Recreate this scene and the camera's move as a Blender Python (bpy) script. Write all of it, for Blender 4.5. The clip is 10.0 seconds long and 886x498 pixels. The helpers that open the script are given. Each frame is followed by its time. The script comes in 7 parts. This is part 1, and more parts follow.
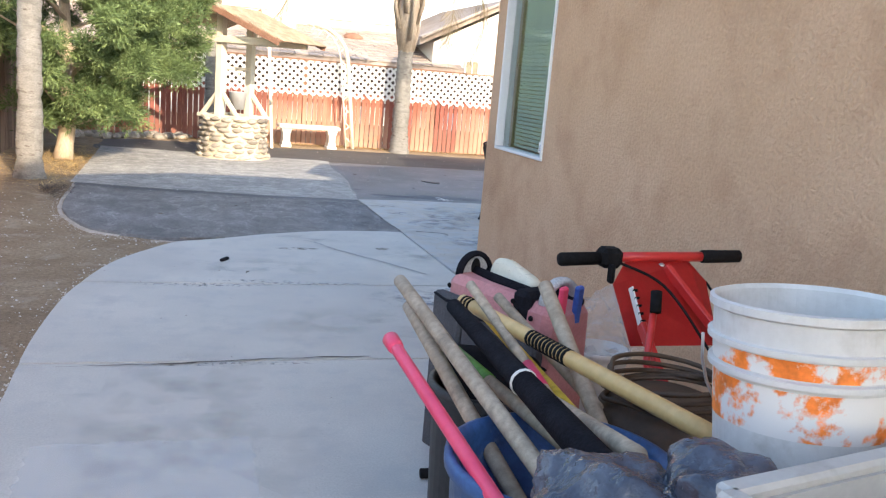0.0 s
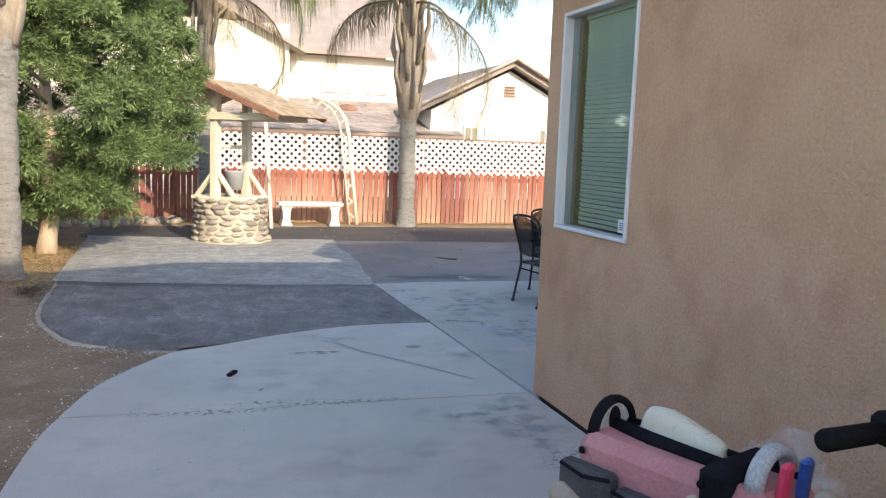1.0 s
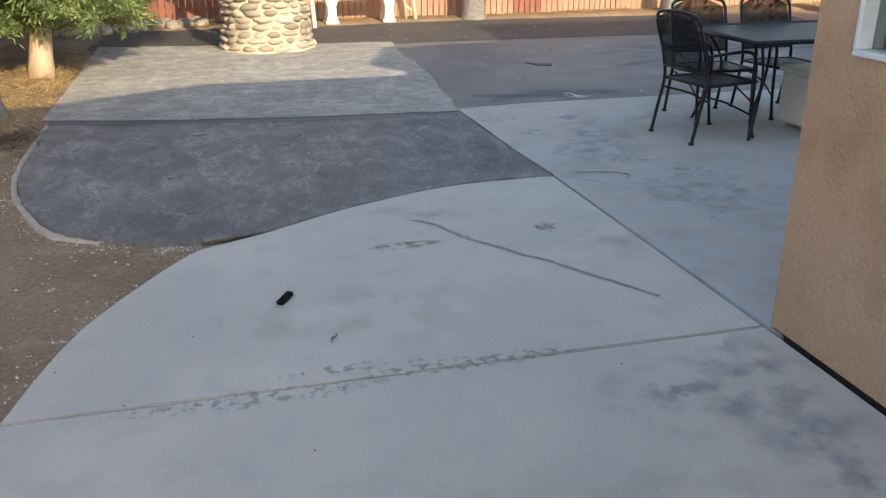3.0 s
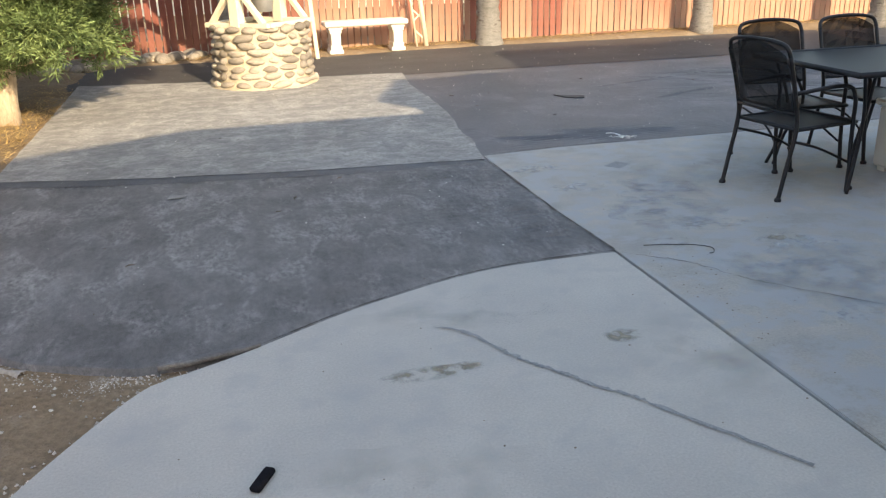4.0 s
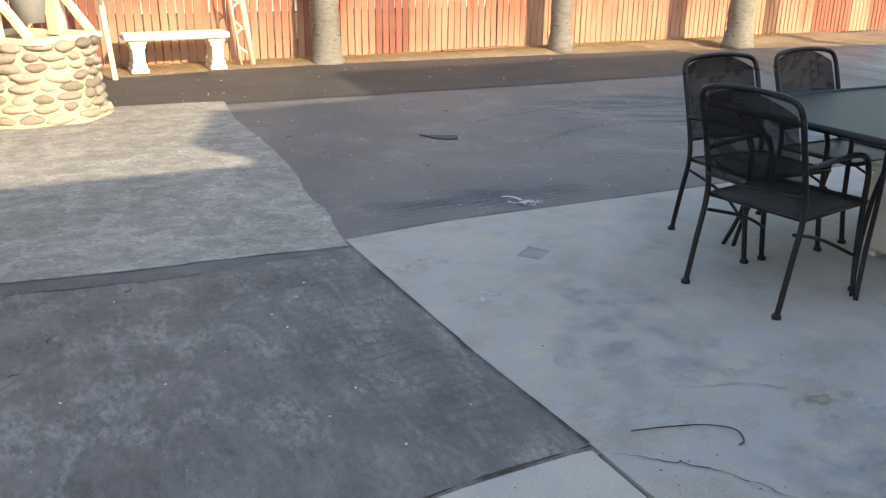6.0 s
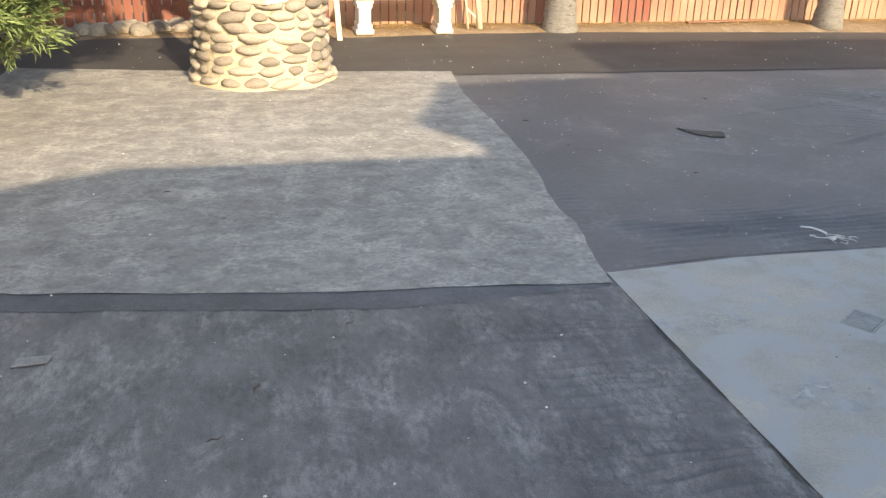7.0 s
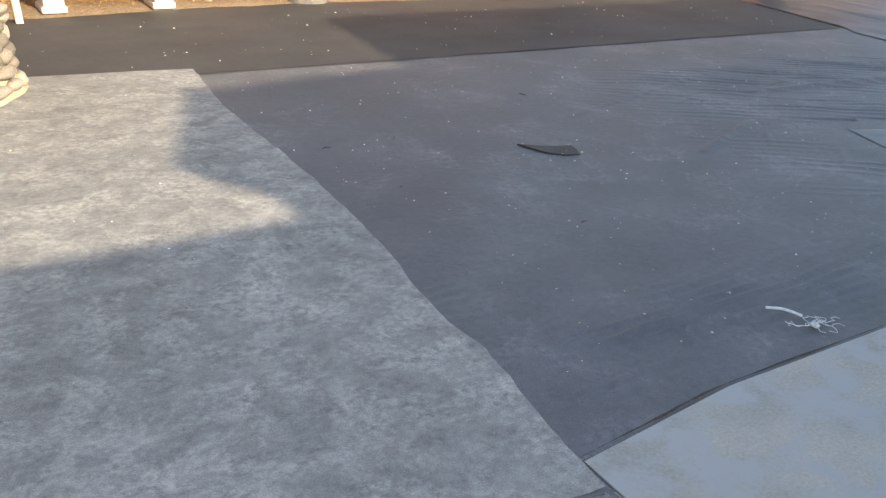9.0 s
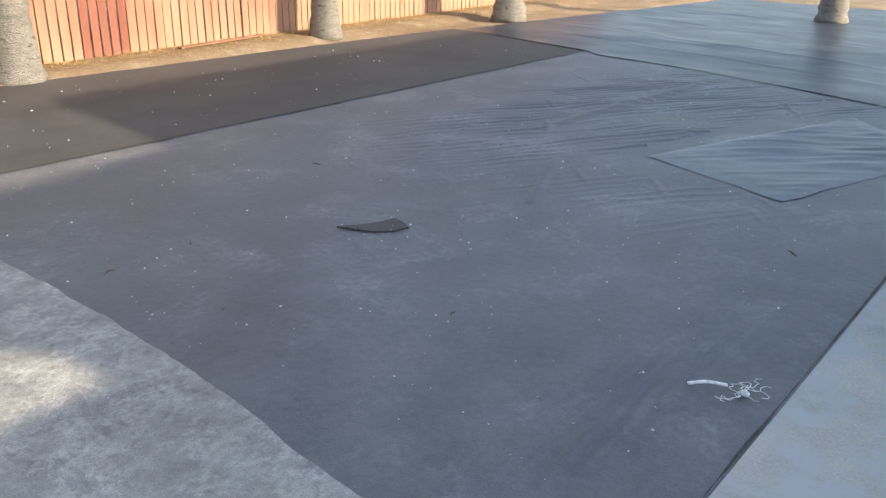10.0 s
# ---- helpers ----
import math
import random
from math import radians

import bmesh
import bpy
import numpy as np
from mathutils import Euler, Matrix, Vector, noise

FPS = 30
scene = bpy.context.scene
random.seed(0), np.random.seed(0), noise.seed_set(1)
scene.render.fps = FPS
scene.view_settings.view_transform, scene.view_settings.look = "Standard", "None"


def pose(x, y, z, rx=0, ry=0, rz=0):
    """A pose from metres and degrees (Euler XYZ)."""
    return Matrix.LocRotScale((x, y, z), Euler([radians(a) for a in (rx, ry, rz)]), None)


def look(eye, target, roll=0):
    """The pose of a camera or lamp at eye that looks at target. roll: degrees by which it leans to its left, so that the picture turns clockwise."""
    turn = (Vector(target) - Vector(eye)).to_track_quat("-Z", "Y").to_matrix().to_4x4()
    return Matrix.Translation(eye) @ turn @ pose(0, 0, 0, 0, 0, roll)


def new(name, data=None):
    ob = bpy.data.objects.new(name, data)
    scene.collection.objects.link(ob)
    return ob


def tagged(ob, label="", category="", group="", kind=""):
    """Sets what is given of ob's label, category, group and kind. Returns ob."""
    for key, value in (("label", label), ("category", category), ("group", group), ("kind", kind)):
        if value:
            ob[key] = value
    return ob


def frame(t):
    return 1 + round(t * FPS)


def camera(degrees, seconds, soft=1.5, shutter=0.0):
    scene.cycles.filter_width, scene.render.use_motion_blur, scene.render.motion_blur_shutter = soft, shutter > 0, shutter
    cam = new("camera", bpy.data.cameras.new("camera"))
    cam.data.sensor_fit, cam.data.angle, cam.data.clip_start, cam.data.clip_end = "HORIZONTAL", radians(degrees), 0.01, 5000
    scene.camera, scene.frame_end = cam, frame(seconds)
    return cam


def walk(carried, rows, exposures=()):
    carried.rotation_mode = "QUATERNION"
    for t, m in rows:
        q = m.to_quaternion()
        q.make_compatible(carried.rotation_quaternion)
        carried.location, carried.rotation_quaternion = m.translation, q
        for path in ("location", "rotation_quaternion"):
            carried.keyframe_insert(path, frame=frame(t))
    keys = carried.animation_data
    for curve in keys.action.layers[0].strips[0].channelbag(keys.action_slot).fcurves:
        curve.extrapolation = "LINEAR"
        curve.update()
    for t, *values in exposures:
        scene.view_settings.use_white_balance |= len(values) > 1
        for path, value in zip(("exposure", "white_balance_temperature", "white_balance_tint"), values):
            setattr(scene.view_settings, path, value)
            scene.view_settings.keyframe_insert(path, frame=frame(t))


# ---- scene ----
cam = camera(55.5, 10.0, soft=1.25, shutter=0.0)
PATH = [
    (0, (-0.03, -0.078, 1.53), (0.549, 1.797, 1.14), 4.9),
    (0.5, (-0.024, 0.422, 1.521), (0.562, 2.323, 1.317), 2.3),
    (1, (-0.061, 1.042, 1.534), (0.528, 2.939, 1.297), 2.1),
    (1.5, (-0.01, 1.57, 1.507), (0.589, 3.438, 1.117), 1.5),
    (2, (0.053, 2.164, 1.501), (0.633, 4.012, 1.003), 0.7),
    (2.5, (0.014, 2.751, 1.513), (0.489, 4.546, 0.768), 0.6),
    (3, (0.092, 3.3, 1.504), (0.552, 5.105, 0.776), -0.2),
    (3.2, (0.108, 3.515, 1.505), (0.562, 5.336, 0.813), 0.7),
    (4.3, (0.332, 4.811, 1.439), (0.769, 6.638, 0.754), -2.1),
    (4.5, (0.339, 4.996, 1.435), (0.772, 6.823, 0.747), -1.9),
    (5, (0.42, 5.438, 1.429), (0.865, 7.259, 0.731), -2.4),
    (5.2, (0.487, 5.612, 1.424), (1.006, 7.412, 0.724), -1.6),
    (6.3, (0.709, 6.573, 1.414), (1.552, 8.254, 0.732), 0.6),
    (6.5, (0.718, 6.761, 1.413), (1.338, 8.514, 0.676), -0.2),
    (7, (0.66, 7.242, 1.405), (1.048, 9.047, 0.637), 1.3),
    (7.5, (0.663, 7.606, 1.386), (1.067, 9.406, 0.614), 1.3),
    (8, (0.686, 8.066, 1.375), (1.101, 9.836, 0.54), 2.0),
    (8.5, (0.645, 8.471, 1.394), (1.174, 10.203, 0.546), 1.5),
    (9, (0.713, 8.958, 1.384), (1.698, 10.477, 0.535), 3.6),
    (9.5, (0.714, 9.366, 1.385), (1.96, 10.704, 0.575), 5.0),
    (10, (0.81, 9.693, 1.382), (2.256, 10.855, 0.634), 0.9),
]
walk(cam, [(t, look(eye, target, roll)) for t, eye, target, roll in PATH],
     [(0.0, 1.95, 6700, 11), (0.5, 1.65, 6600, 10), (1.0, 1.4, 6500, 10), (1.5, 1.25, 6450, 10), (2.0, 1.33, 6700, 10), (2.5, 1.42, 7150, 10), (4.5, 1.71, 7800, 10), (6.5, 1.68, 7900, 10), (7.5, 1.75, 7900, 10), (8.5, 1.64, 7600, 10), (10.0, 1.76, 7200, 9)])

# world and sun: low afternoon sun from behind the camera's start
SUN = Vector((0.28, -0.96, 0.466)).normalized()
world = bpy.data.worlds.new("sky")
scene.world = world
world.use_nodes = True
wn, wl = world.node_tree.nodes, world.node_tree.links
sky = wn.new("ShaderNodeTexSky")
sky.sky_type, sky.sun_disc = "NISHITA", False
sky.sun_elevation, sky.sun_rotation = math.asin(SUN.z), math.atan2(SUN.x, SUN.y)
sky.dust_density, sky.air_density = 1.0, 1.0
wl.new(sky.outputs[0], wn["Background"].inputs[0])
wn["Background"].inputs[1].default_value = 0.15
sun = new("sun", bpy.data.lights.new("sun", "SUN"))
sun.data.energy, sun.data.angle, sun.data.color = 2.45, radians(0.6), (1.0, 0.86, 0.67)
sun.matrix_world = look((0, 0, 30), Vector((0, 0, 30)) - SUN)


# ---- building helpers ----
def part(name, bm, material, parent=None, label="", smooth=False):
    me = bpy.data.meshes.new(name)
    bm.normal_update()
    bm.to_mesh(me)
    bm.free()
    if smooth:
        for p in me.polygons:
            p.use_smooth = True
    for m in (material if isinstance(material, (list, tuple)) else [material]):
        me.materials.append(m)
    ob = new(name, me)
    if parent:
        ob.parent = parent
    if label:
        ob["label"] = label
    return ob


def thing(name, m, label, category, group="", kind=""):
    ob = new(name)
    ob.empty_display_size = 0.1
    ob.matrix_basis = m
    return tagged(ob, label, category, group, kind)


def sub(name, ob, parent, m=None):
    """Another object on ob's mesh, as a part of parent."""
    o = new(name, ob.data)
    o.parent = parent
    if m is not None:
        o.matrix_basis = m
    return o


def box(bm, lo, hi, m=None, bevel=0.0):
    x0, y0, z0 = lo
    x1, y1, z1 = hi
    v = [bm.verts.new(c) for c in ((x0, y0, z0), (x1, y0, z0), (x1, y1, z0), (x0, y1, z0),
                                   (x0, y0, z1), (x1, y0, z1), (x1, y1, z1), (x0, y1, z1))]
    f = [bm.faces.new([v[i] for i in q]) for q in ((3, 2, 1, 0), (4, 5, 6, 7), (0, 1, 5, 4), (1, 2, 6, 5), (2, 3, 7, 6), (3, 0, 4, 7))]
    if m is not None:
        for a in v:
            a.co = m @ a.co
    if bevel:
        bmesh.ops.bevel(bm, geom=list({e for q in f for e in q.edges}), offset=bevel, segments=1, affect="EDGES")
    return bm


def beam(bm, a, b, w, h, up=(0, 0, 1), bevel=0.0):
    """A squared bar from a to b, w wide and h deep."""
    a, b = Vector(a), Vector(b)
    d = b - a
    z = d.normalized()
    x = Vector(up).cross(z)
    x = x.normalized() if x.length > 1e-4 else Vector((1, 0, 0))
    y = z.cross(x)
    m = Matrix((x, y, z)).transposed().to_4x4()
    m.translation = a
    return box(bm, (-w / 2, -h / 2, 0), (w / 2, h / 2, d.length), m, bevel)


def tube(bm, pts, radii, n=10, caps=True, squash=1.0):
    pts = [Vector(p) for p in pts]
    if not isinstance(radii, (list, tuple)):
        radii = [radii] * len(pts)
    rings, ref = [], None
    for i, p in enumerate(pts):
        d = (pts[min(i + 1, len(pts) - 1)] - pts[max(i - 1, 0)]).normalized()
        if ref is None:
            ref = Vector((0, 0, 1)) if abs(d.z) < 0.9 else Vector((1, 0, 0))
        x = (ref - d * ref.dot(d)).normalized()
        y = d.cross(x)
        ref = x
        rings.append([bm.verts.new(p + (x * math.cos(k * math.tau / n) * squash + y * math.sin(k * math.tau / n)) * radii[i]) for k in range(n)])
    for r0, r1 in zip(rings, rings[1:]):
        for k in range(n):
            bm.faces.new((r0[k], r0[(k + 1) % n], r1[(k + 1) % n], r1[k]))
    if caps:
        bm.faces.new(rings[0][::-1])
        bm.faces.new(rings[-1])
    return bm


def lathe(bm, prof, n=32, cap0=True, cap1=True, m=None, wob=0.0):
    rings = []
    for r, z in prof:
        ring = []
        for k in range(n):
            a = k * math.tau / n
            rr = r * (1 + wob * noise.noise((math.cos(a) * 2, math.sin(a) * 2, z * 6)))
            c = Vector((rr * math.cos(a), rr * math.sin(a), z))
            ring.append(bm.verts.new(m @ c if m is not None else c))
        rings.append(ring)
    for r0, r1 in zip(rings, rings[1:]):
        for k in range(n):
            bm.faces.new((r0[k], r0[(k + 1) % n], r1[(k + 1) % n], r1[k]))
    if cap0:
        bm.faces.new(rings[0][::-1])
    if cap1:
        bm.faces.new(rings[-1])
    return bm


def blob(bm, c, r, seed=0, amp=0.2, sub_=2, freq=1.5):
    """A lumpy ellipsoid."""
    g = bmesh.ops.create_icosphere(bm, subdivisions=sub_, radius=1)
    for v in g["verts"]:
        k = 1 + amp * noise.noise(v.co * freq + Vector((seed * 7.3, seed * 3.1, seed)))
        v.co = Vector((v.co.x * r[0] * k + c[0], v.co.y * r[1] * k + c[1], v.co.z * r[2] * k + c[2]))
    return bm


def prism(bm, outline, z0, z1):
    lo = [bm.verts.new((x, y, z0)) for x, y in outline]
    hi = [bm.verts.new((x, y, z1)) for x, y in outline]
    bm.faces.new(lo[::-1])
    bm.faces.new(hi)
    n = len(lo)
    for i in range(n):
        bm.faces.new((lo[i], lo[(i + 1) % n], hi[(i + 1) % n], hi[i]))
    return bm


def curve_y(pts, x):
    """The value at x of the broken line pts, eased."""
    for (x0, y0), (x1, y1) in zip(pts, pts[1:]):
        if x <= x1:
            u = max(0.0, (x - x0) / (x1 - x0))
            return y0 + (y1 - y0) * u
    return pts[-1][1]


# ---- materials ----
def mat(name, c1, c2, rough=0.8, scale=4.0, fine=60.0, bump=0.1, metal=0.0, stain=None, stain_at=(0.55, 0.7), stain_scale=1.2,
        stretch=(1, 1, 1), rand=0.0, fine_mix=0.3, spec=0.4, dist=0.01, trans=0.0, alpha=1.0, sheen=0.0, island=0.0, rough_var=0.1):
    """Two colours mixed by coarse and fine noise, stains with a shape of their own, and fine relief."""
    m = bpy.data.materials.new(name)
    m.use_nodes = True
    n, l = m.node_tree.nodes, m.node_tree.links
    b = n["Principled BSDF"]
    tc = n.new("ShaderNodeTexCoord")
    mp = n.new("ShaderNodeMapping")
    mp.inputs["Scale"].default_value = stretch
    l.new(tc.outputs["Object"], mp.inputs[0])

    def noi(s, detail=5.0, r=0.6):
        t = n.new("ShaderNodeTexNoise")
        t.inputs["Scale"].default_value, t.inputs["Detail"].default_value, t.inputs["Roughness"].default_value = s, detail, r
        l.new(mp.outputs[0], t.inputs["Vector"])
        return t.outputs[0]

    def ramp(src, a, z):
        r = n.new("ShaderNodeMapRange")
        r.inputs["From Min"].default_value, r.inputs["From Max"].default_value = a, z
        l.new(src, r.inputs["Value"])
        return r.outputs[0]

    def mix(f, a, c):
        x = n.new("ShaderNodeMix")
        x.data_type = "RGBA"
        for s, val in ((x.inputs[0], f), (x.inputs[6], a), (x.inputs[7], c)):
            if hasattr(val, "links"):
                l.new(val, s)
            else:
                s.default_value = val if isinstance(val, float) else (*val, 1)
        return x.outputs[2]

    coarse, fin = noi(scale), noi(fine, 3.0)
    col = mix(ramp(coarse, 0.32, 0.68), c1, c2)
    mul = n.new("ShaderNodeMath")
    mul.operation = "MULTIPLY_ADD"
    l.new(ramp(fin, 0.25, 0.75), mul.inputs[0])
    mul.inputs[1].default_value, mul.inputs[2].default_value = 2 * fine_mix, 1 - fine_mix
    hs = n.new("ShaderNodeHueSaturation")
    l.new(col, hs.inputs["Color"])
    l.new(mul.outputs[0], hs.inputs["Value"])
    col = hs.outputs[0]
    for amount, source in ((rand, "ShaderNodeObjectInfo"), (island, "ShaderNodeNewGeometry")):
        if amount:
            oi = n.new(source)
            h2 = n.new("ShaderNodeHueSaturation")
            rr = n.new("ShaderNodeMapRange")
            rr.inputs["To Min"].default_value, rr.inputs["To Max"].default_value = 1 - amount, 1 + amount
            l.new(oi.outputs["Random" if source.endswith("Info") else "Random Per Island"], rr.inputs["Value"])
            l.new(col, h2.inputs["Color"])
            l.new(rr.outputs[0], h2.inputs["Value"])
            col = h2.outputs[0]
    if stain:
        col = mix(ramp(noi(stain_scale, 6.0, 0.65), *stain_at), col, stain)
    l.new(col, b.inputs["Base Color"])
    rv = n.new("ShaderNodeMapRange")
    rv.inputs["To Min"].default_value, rv.inputs["To Max"].default_value = max(0.02, rough - rough_var), min(1.0, rough + rough_var)
    l.new(coarse, rv.inputs["Value"])
    l.new(rv.outputs[0], b.inputs["Roughness"])
    b.inputs["Metallic"].default_value, b.inputs["Specular IOR Level"].default_value = metal, spec
    b.inputs["Transmission Weight"].default_value, b.inputs["Alpha"].default_value = trans, alpha
    b.inputs["Sheen Weight"].default_value = sheen
    if bump:
        bp = n.new("ShaderNodeBump")
        bp.inputs["Strength"].default_value, bp.inputs["Distance"].default_value = bump, dist
        l.new(fin, bp.inputs["Height"])
        l.new(bp.outputs[0], b.inputs["Normal"])
    return m


M_STUCCO = mat("stucco", (0.525, 0.33, 0.2), (0.6, 0.395, 0.255), 0.95, 1.0, 55, 0.8, fine_mix=0.1, stain=(0.41, 0.24, 0.145), stain_at=(0.5, 0.8), stain_scale=2.2, spec=0.12, dist=0.016)
M_GAP_SHADE = mat("painted gap shade", (0.03, 0.025, 0.02), (0.05, 0.04, 0.035), 0.95, 4, 50, 0.2)
# Walk lifted and patio lowered in tone to stand in for uneven light.
M_CONC = mat("concrete", (0.47, 0.455, 0.42), (0.565, 0.538, 0.485), 0.8, 1.3, 110, 0.35, fine_mix=0.12, stain=(0.435, 0.43, 0.412), stain_at=(0.5, 0.75), stain_scale=4.5, spec=0.3, dist=0.004)
M_PATIO = mat("patio concrete, shade in tone", (0.345, 0.335, 0.31), (0.5, 0.468, 0.41), 0.75, 3.0, 90, 0.4, fine_mix=0.15, stain=(0.42, 0.425, 0.42), stain_at=(0.46, 0.57), stain_scale=5.5, spec=0.3, dist=0.005)
# Dirt in the slab joints; also colours the painted shade strips at the edge.
M_JOINT = mat("joint dirt and edge shade", (0.05, 0.045, 0.04), (0.09, 0.08, 0.07), 0.95, 9, 90, 0.4)
M_PATCH = mat("crack filler", (0.27, 0.275, 0.275), (0.33, 0.335, 0.33), 0.9, 9, 120, 0.3)
M_STAIN = mat("mud stain", (0.27, 0.23, 0.17), (0.38, 0.34, 0.28), 0.9, 14, 90, 0.3)
M_DAMP = mat("blue grey stain", (0.27, 0.29, 0.33), (0.4, 0.42, 0.45), 0.75, 5, 90, 0.2)
M_DIRT = mat("dry dirt", (0.23, 0.165, 0.105), (0.34, 0.26, 0.175), 0.97, 1.4, 38, 0.7, fine_mix=0.25, stain=(0.4, 0.33, 0.25), stain_at=(0.55, 0.75), stain_scale=3.0, spec=0.1, dist=0.03)
M_LITTER = mat("pale edging concrete", (0.38, 0.34, 0.29), (0.52, 0.48, 0.42), 0.95, 9, 80, 0.6, fine_mix=0.2)
M_STRAW = mat("dry needles", (0.42, 0.27, 0.1), (0.6, 0.44, 0.2), 0.95, 7, 60, 0.3, island=0.45)


def fabric(name, dark, light, rub, rough, spec, blotch=9.0, streak=(1, 0.45, 1), weave=0.4, amount=0.5, rub_at=(0.5, 0.75), clouds=0.25):
    """Non-woven ground fabric: uneven blotches, drawn-out fibre streaks, rubbed pale patches and a fine web."""
    m = bpy.data.materials.new(name)
    m.use_nodes = True
    n, l = m.node_tree.nodes, m.node_tree.links
    b = n["Principled BSDF"]
    geo = n.new("ShaderNodeNewGeometry")

    def noi(scale, detail, stretch=(1, 1, 1), r=0.6, warp=0.0):
        mp, t = n.new("ShaderNodeMapping"), n.new("ShaderNodeTexNoise")
        mp.inputs["Scale"].default_value = stretch
        l.new(geo.outputs["Position"], mp.inputs[0])
        l.new(mp.outputs[0], t.inputs["Vector"])
        t.inputs["Scale"].default_value, t.inputs["Detail"].default_value, t.inputs["Roughness"].default_value, t.inputs["Distortion"].default_value = scale, detail, r, warp
        return t.outputs[0]

    def span(src, a, z, lo=0.0, hi=1.0):
        r = n.new("ShaderNodeMapRange")
        for k, v in (("From Min", a), ("From Max", z), ("To Min", lo), ("To Max", hi)):
            r.inputs[k].default_value = v
        l.new(src, r.inputs["Value"])
        return r.outputs[0]

    def two(op, p, q):
        x = n.new("ShaderNodeMath")
        x.operation = op
        for s_, v in ((x.inputs[0], p), (x.inputs[1], q)):
            if isinstance(v, float):
                s_.default_value = v
            else:
                l.new(v, s_)
        return x.outputs[0]

    def mix(f, p, q):
        x = n.new("ShaderNodeMix")
        x.data_type = "RGBA"
        l.new(f, x.inputs[0])
        for s_, v in ((x.inputs[6], p), (x.inputs[7], q)):
            if isinstance(v, tuple):
                s_.default_value = (*v, 1)
            else:
                l.new(v, s_)
        return x.outputs[2]

    blot, fibre, web, cloud = noi(blotch, 5.0, streak, 0.62, 0.4), noi(42, 4.0, streak, 0.7), noi(210, 2.0), noi(1.1, 4.0)
    f = two("ADD", two("MULTIPLY", span(blot, 0.33, 0.67), 0.6), two("MULTIPLY", span(fibre, 0.3, 0.7), 0.4))
    col = mix(f, dark, light)
    worn = two("MULTIPLY", span(noi(blotch * 0.55, 7.0, streak, 0.72, 0.6), rub_at[0], rub_at[1]), span(fibre, 0.35, 0.6))
    col = mix(two("MULTIPLY", worn, amount), col, rub)
    hs = n.new("ShaderNodeHueSaturation")
    l.new(col, hs.inputs["Color"])
    l.new(two("MULTIPLY", span(cloud, 0.3, 0.7, 1 - clouds, 1 + clouds), span(web, 0.25, 0.75, 0.8, 1.2)), hs.inputs["Value"])
    l.new(hs.outputs[0], b.inputs["Base Color"])
    l.new(span(blot, 0.3, 0.7, rough - 0.08, rough + 0.08), b.inputs["Roughness"])
    b.inputs["Specular IOR Level"].default_value = spec
    bp = n.new("ShaderNodeBump")
    bp.inputs["Strength"].default_value, bp.inputs["Distance"].default_value = weave, 0.006
    l.new(two("ADD", two("MULTIPLY", fibre, 1.0), two("MULTIPLY", web, 0.35)), bp.inputs["Height"])
    l.new(bp.outputs[0], b.inputs["Normal"])
    return m


M_FAB_N = fabric("dark woven fabric", (0.117, 0.115, 0.115), (0.25, 0.241, 0.234), (0.43, 0.42, 0.405), 0.7, 0.2, 8.5, (1, 0.5, 1), 0.7, 0.75, (0.49, 0.7))
# Darker than the near sheet, for the band below the seam.
M_FAB_D = fabric("darker band fabric", (0.095, 0.1, 0.108), (0.165, 0.168, 0.175), (0.24, 0.24, 0.24), 0.6, 0.25, 8.0, (1, 1, 1), 0.4, 0.3)
M_FAB_L = fabric("worn grey fabric", (0.2, 0.198, 0.19), (0.4, 0.39, 0.368), (0.6, 0.58, 0.54), 0.85, 0.12, 9.5, (0.9, 0.95, 1), 1.0, 0.75, (0.46, 0.68), 0.15)
M_FAB_R = fabric("charcoal fabric", (0.093, 0.096, 0.106), (0.166, 0.165, 0.173), (0.285, 0.285, 0.29), 0.55, 0.38, 5.0, (0.8, 0.8, 1), 0.45, 0.6, (0.52, 0.72), 0.16)
M_FAB_U = fabric("black fabric", (0.052, 0.05, 0.05), (0.088, 0.083, 0.081), (0.13, 0.12, 0.11), 0.7, 0.3, 3.0, (0.5, 1, 1), 0.25, 0.4, (0.5, 0.8), 0.2)
M_FAB_S = fabric("glossy fabric", (0.028, 0.035, 0.048), (0.05, 0.057, 0.072), (0.075, 0.082, 0.1), 0.44, 0.33, 2.5, (1, 0.4, 1), 0.12, 0.3)
M_FAB_O = fabric("bluish loose fabric", (0.12, 0.13, 0.142), (0.17, 0.18, 0.192), (0.22, 0.23, 0.24), 0.5, 0.5, 3.0, (1, 1, 1), 0.2, 0.3)
M_PICKET = mat("faded red stain", (0.29, 0.095, 0.065), (0.38, 0.16, 0.11), 0.9, 2.0, 26, 0.5, rand=0.22, stretch=(5, 5, 0.6), fine_mix=0.2, spec=0.15)


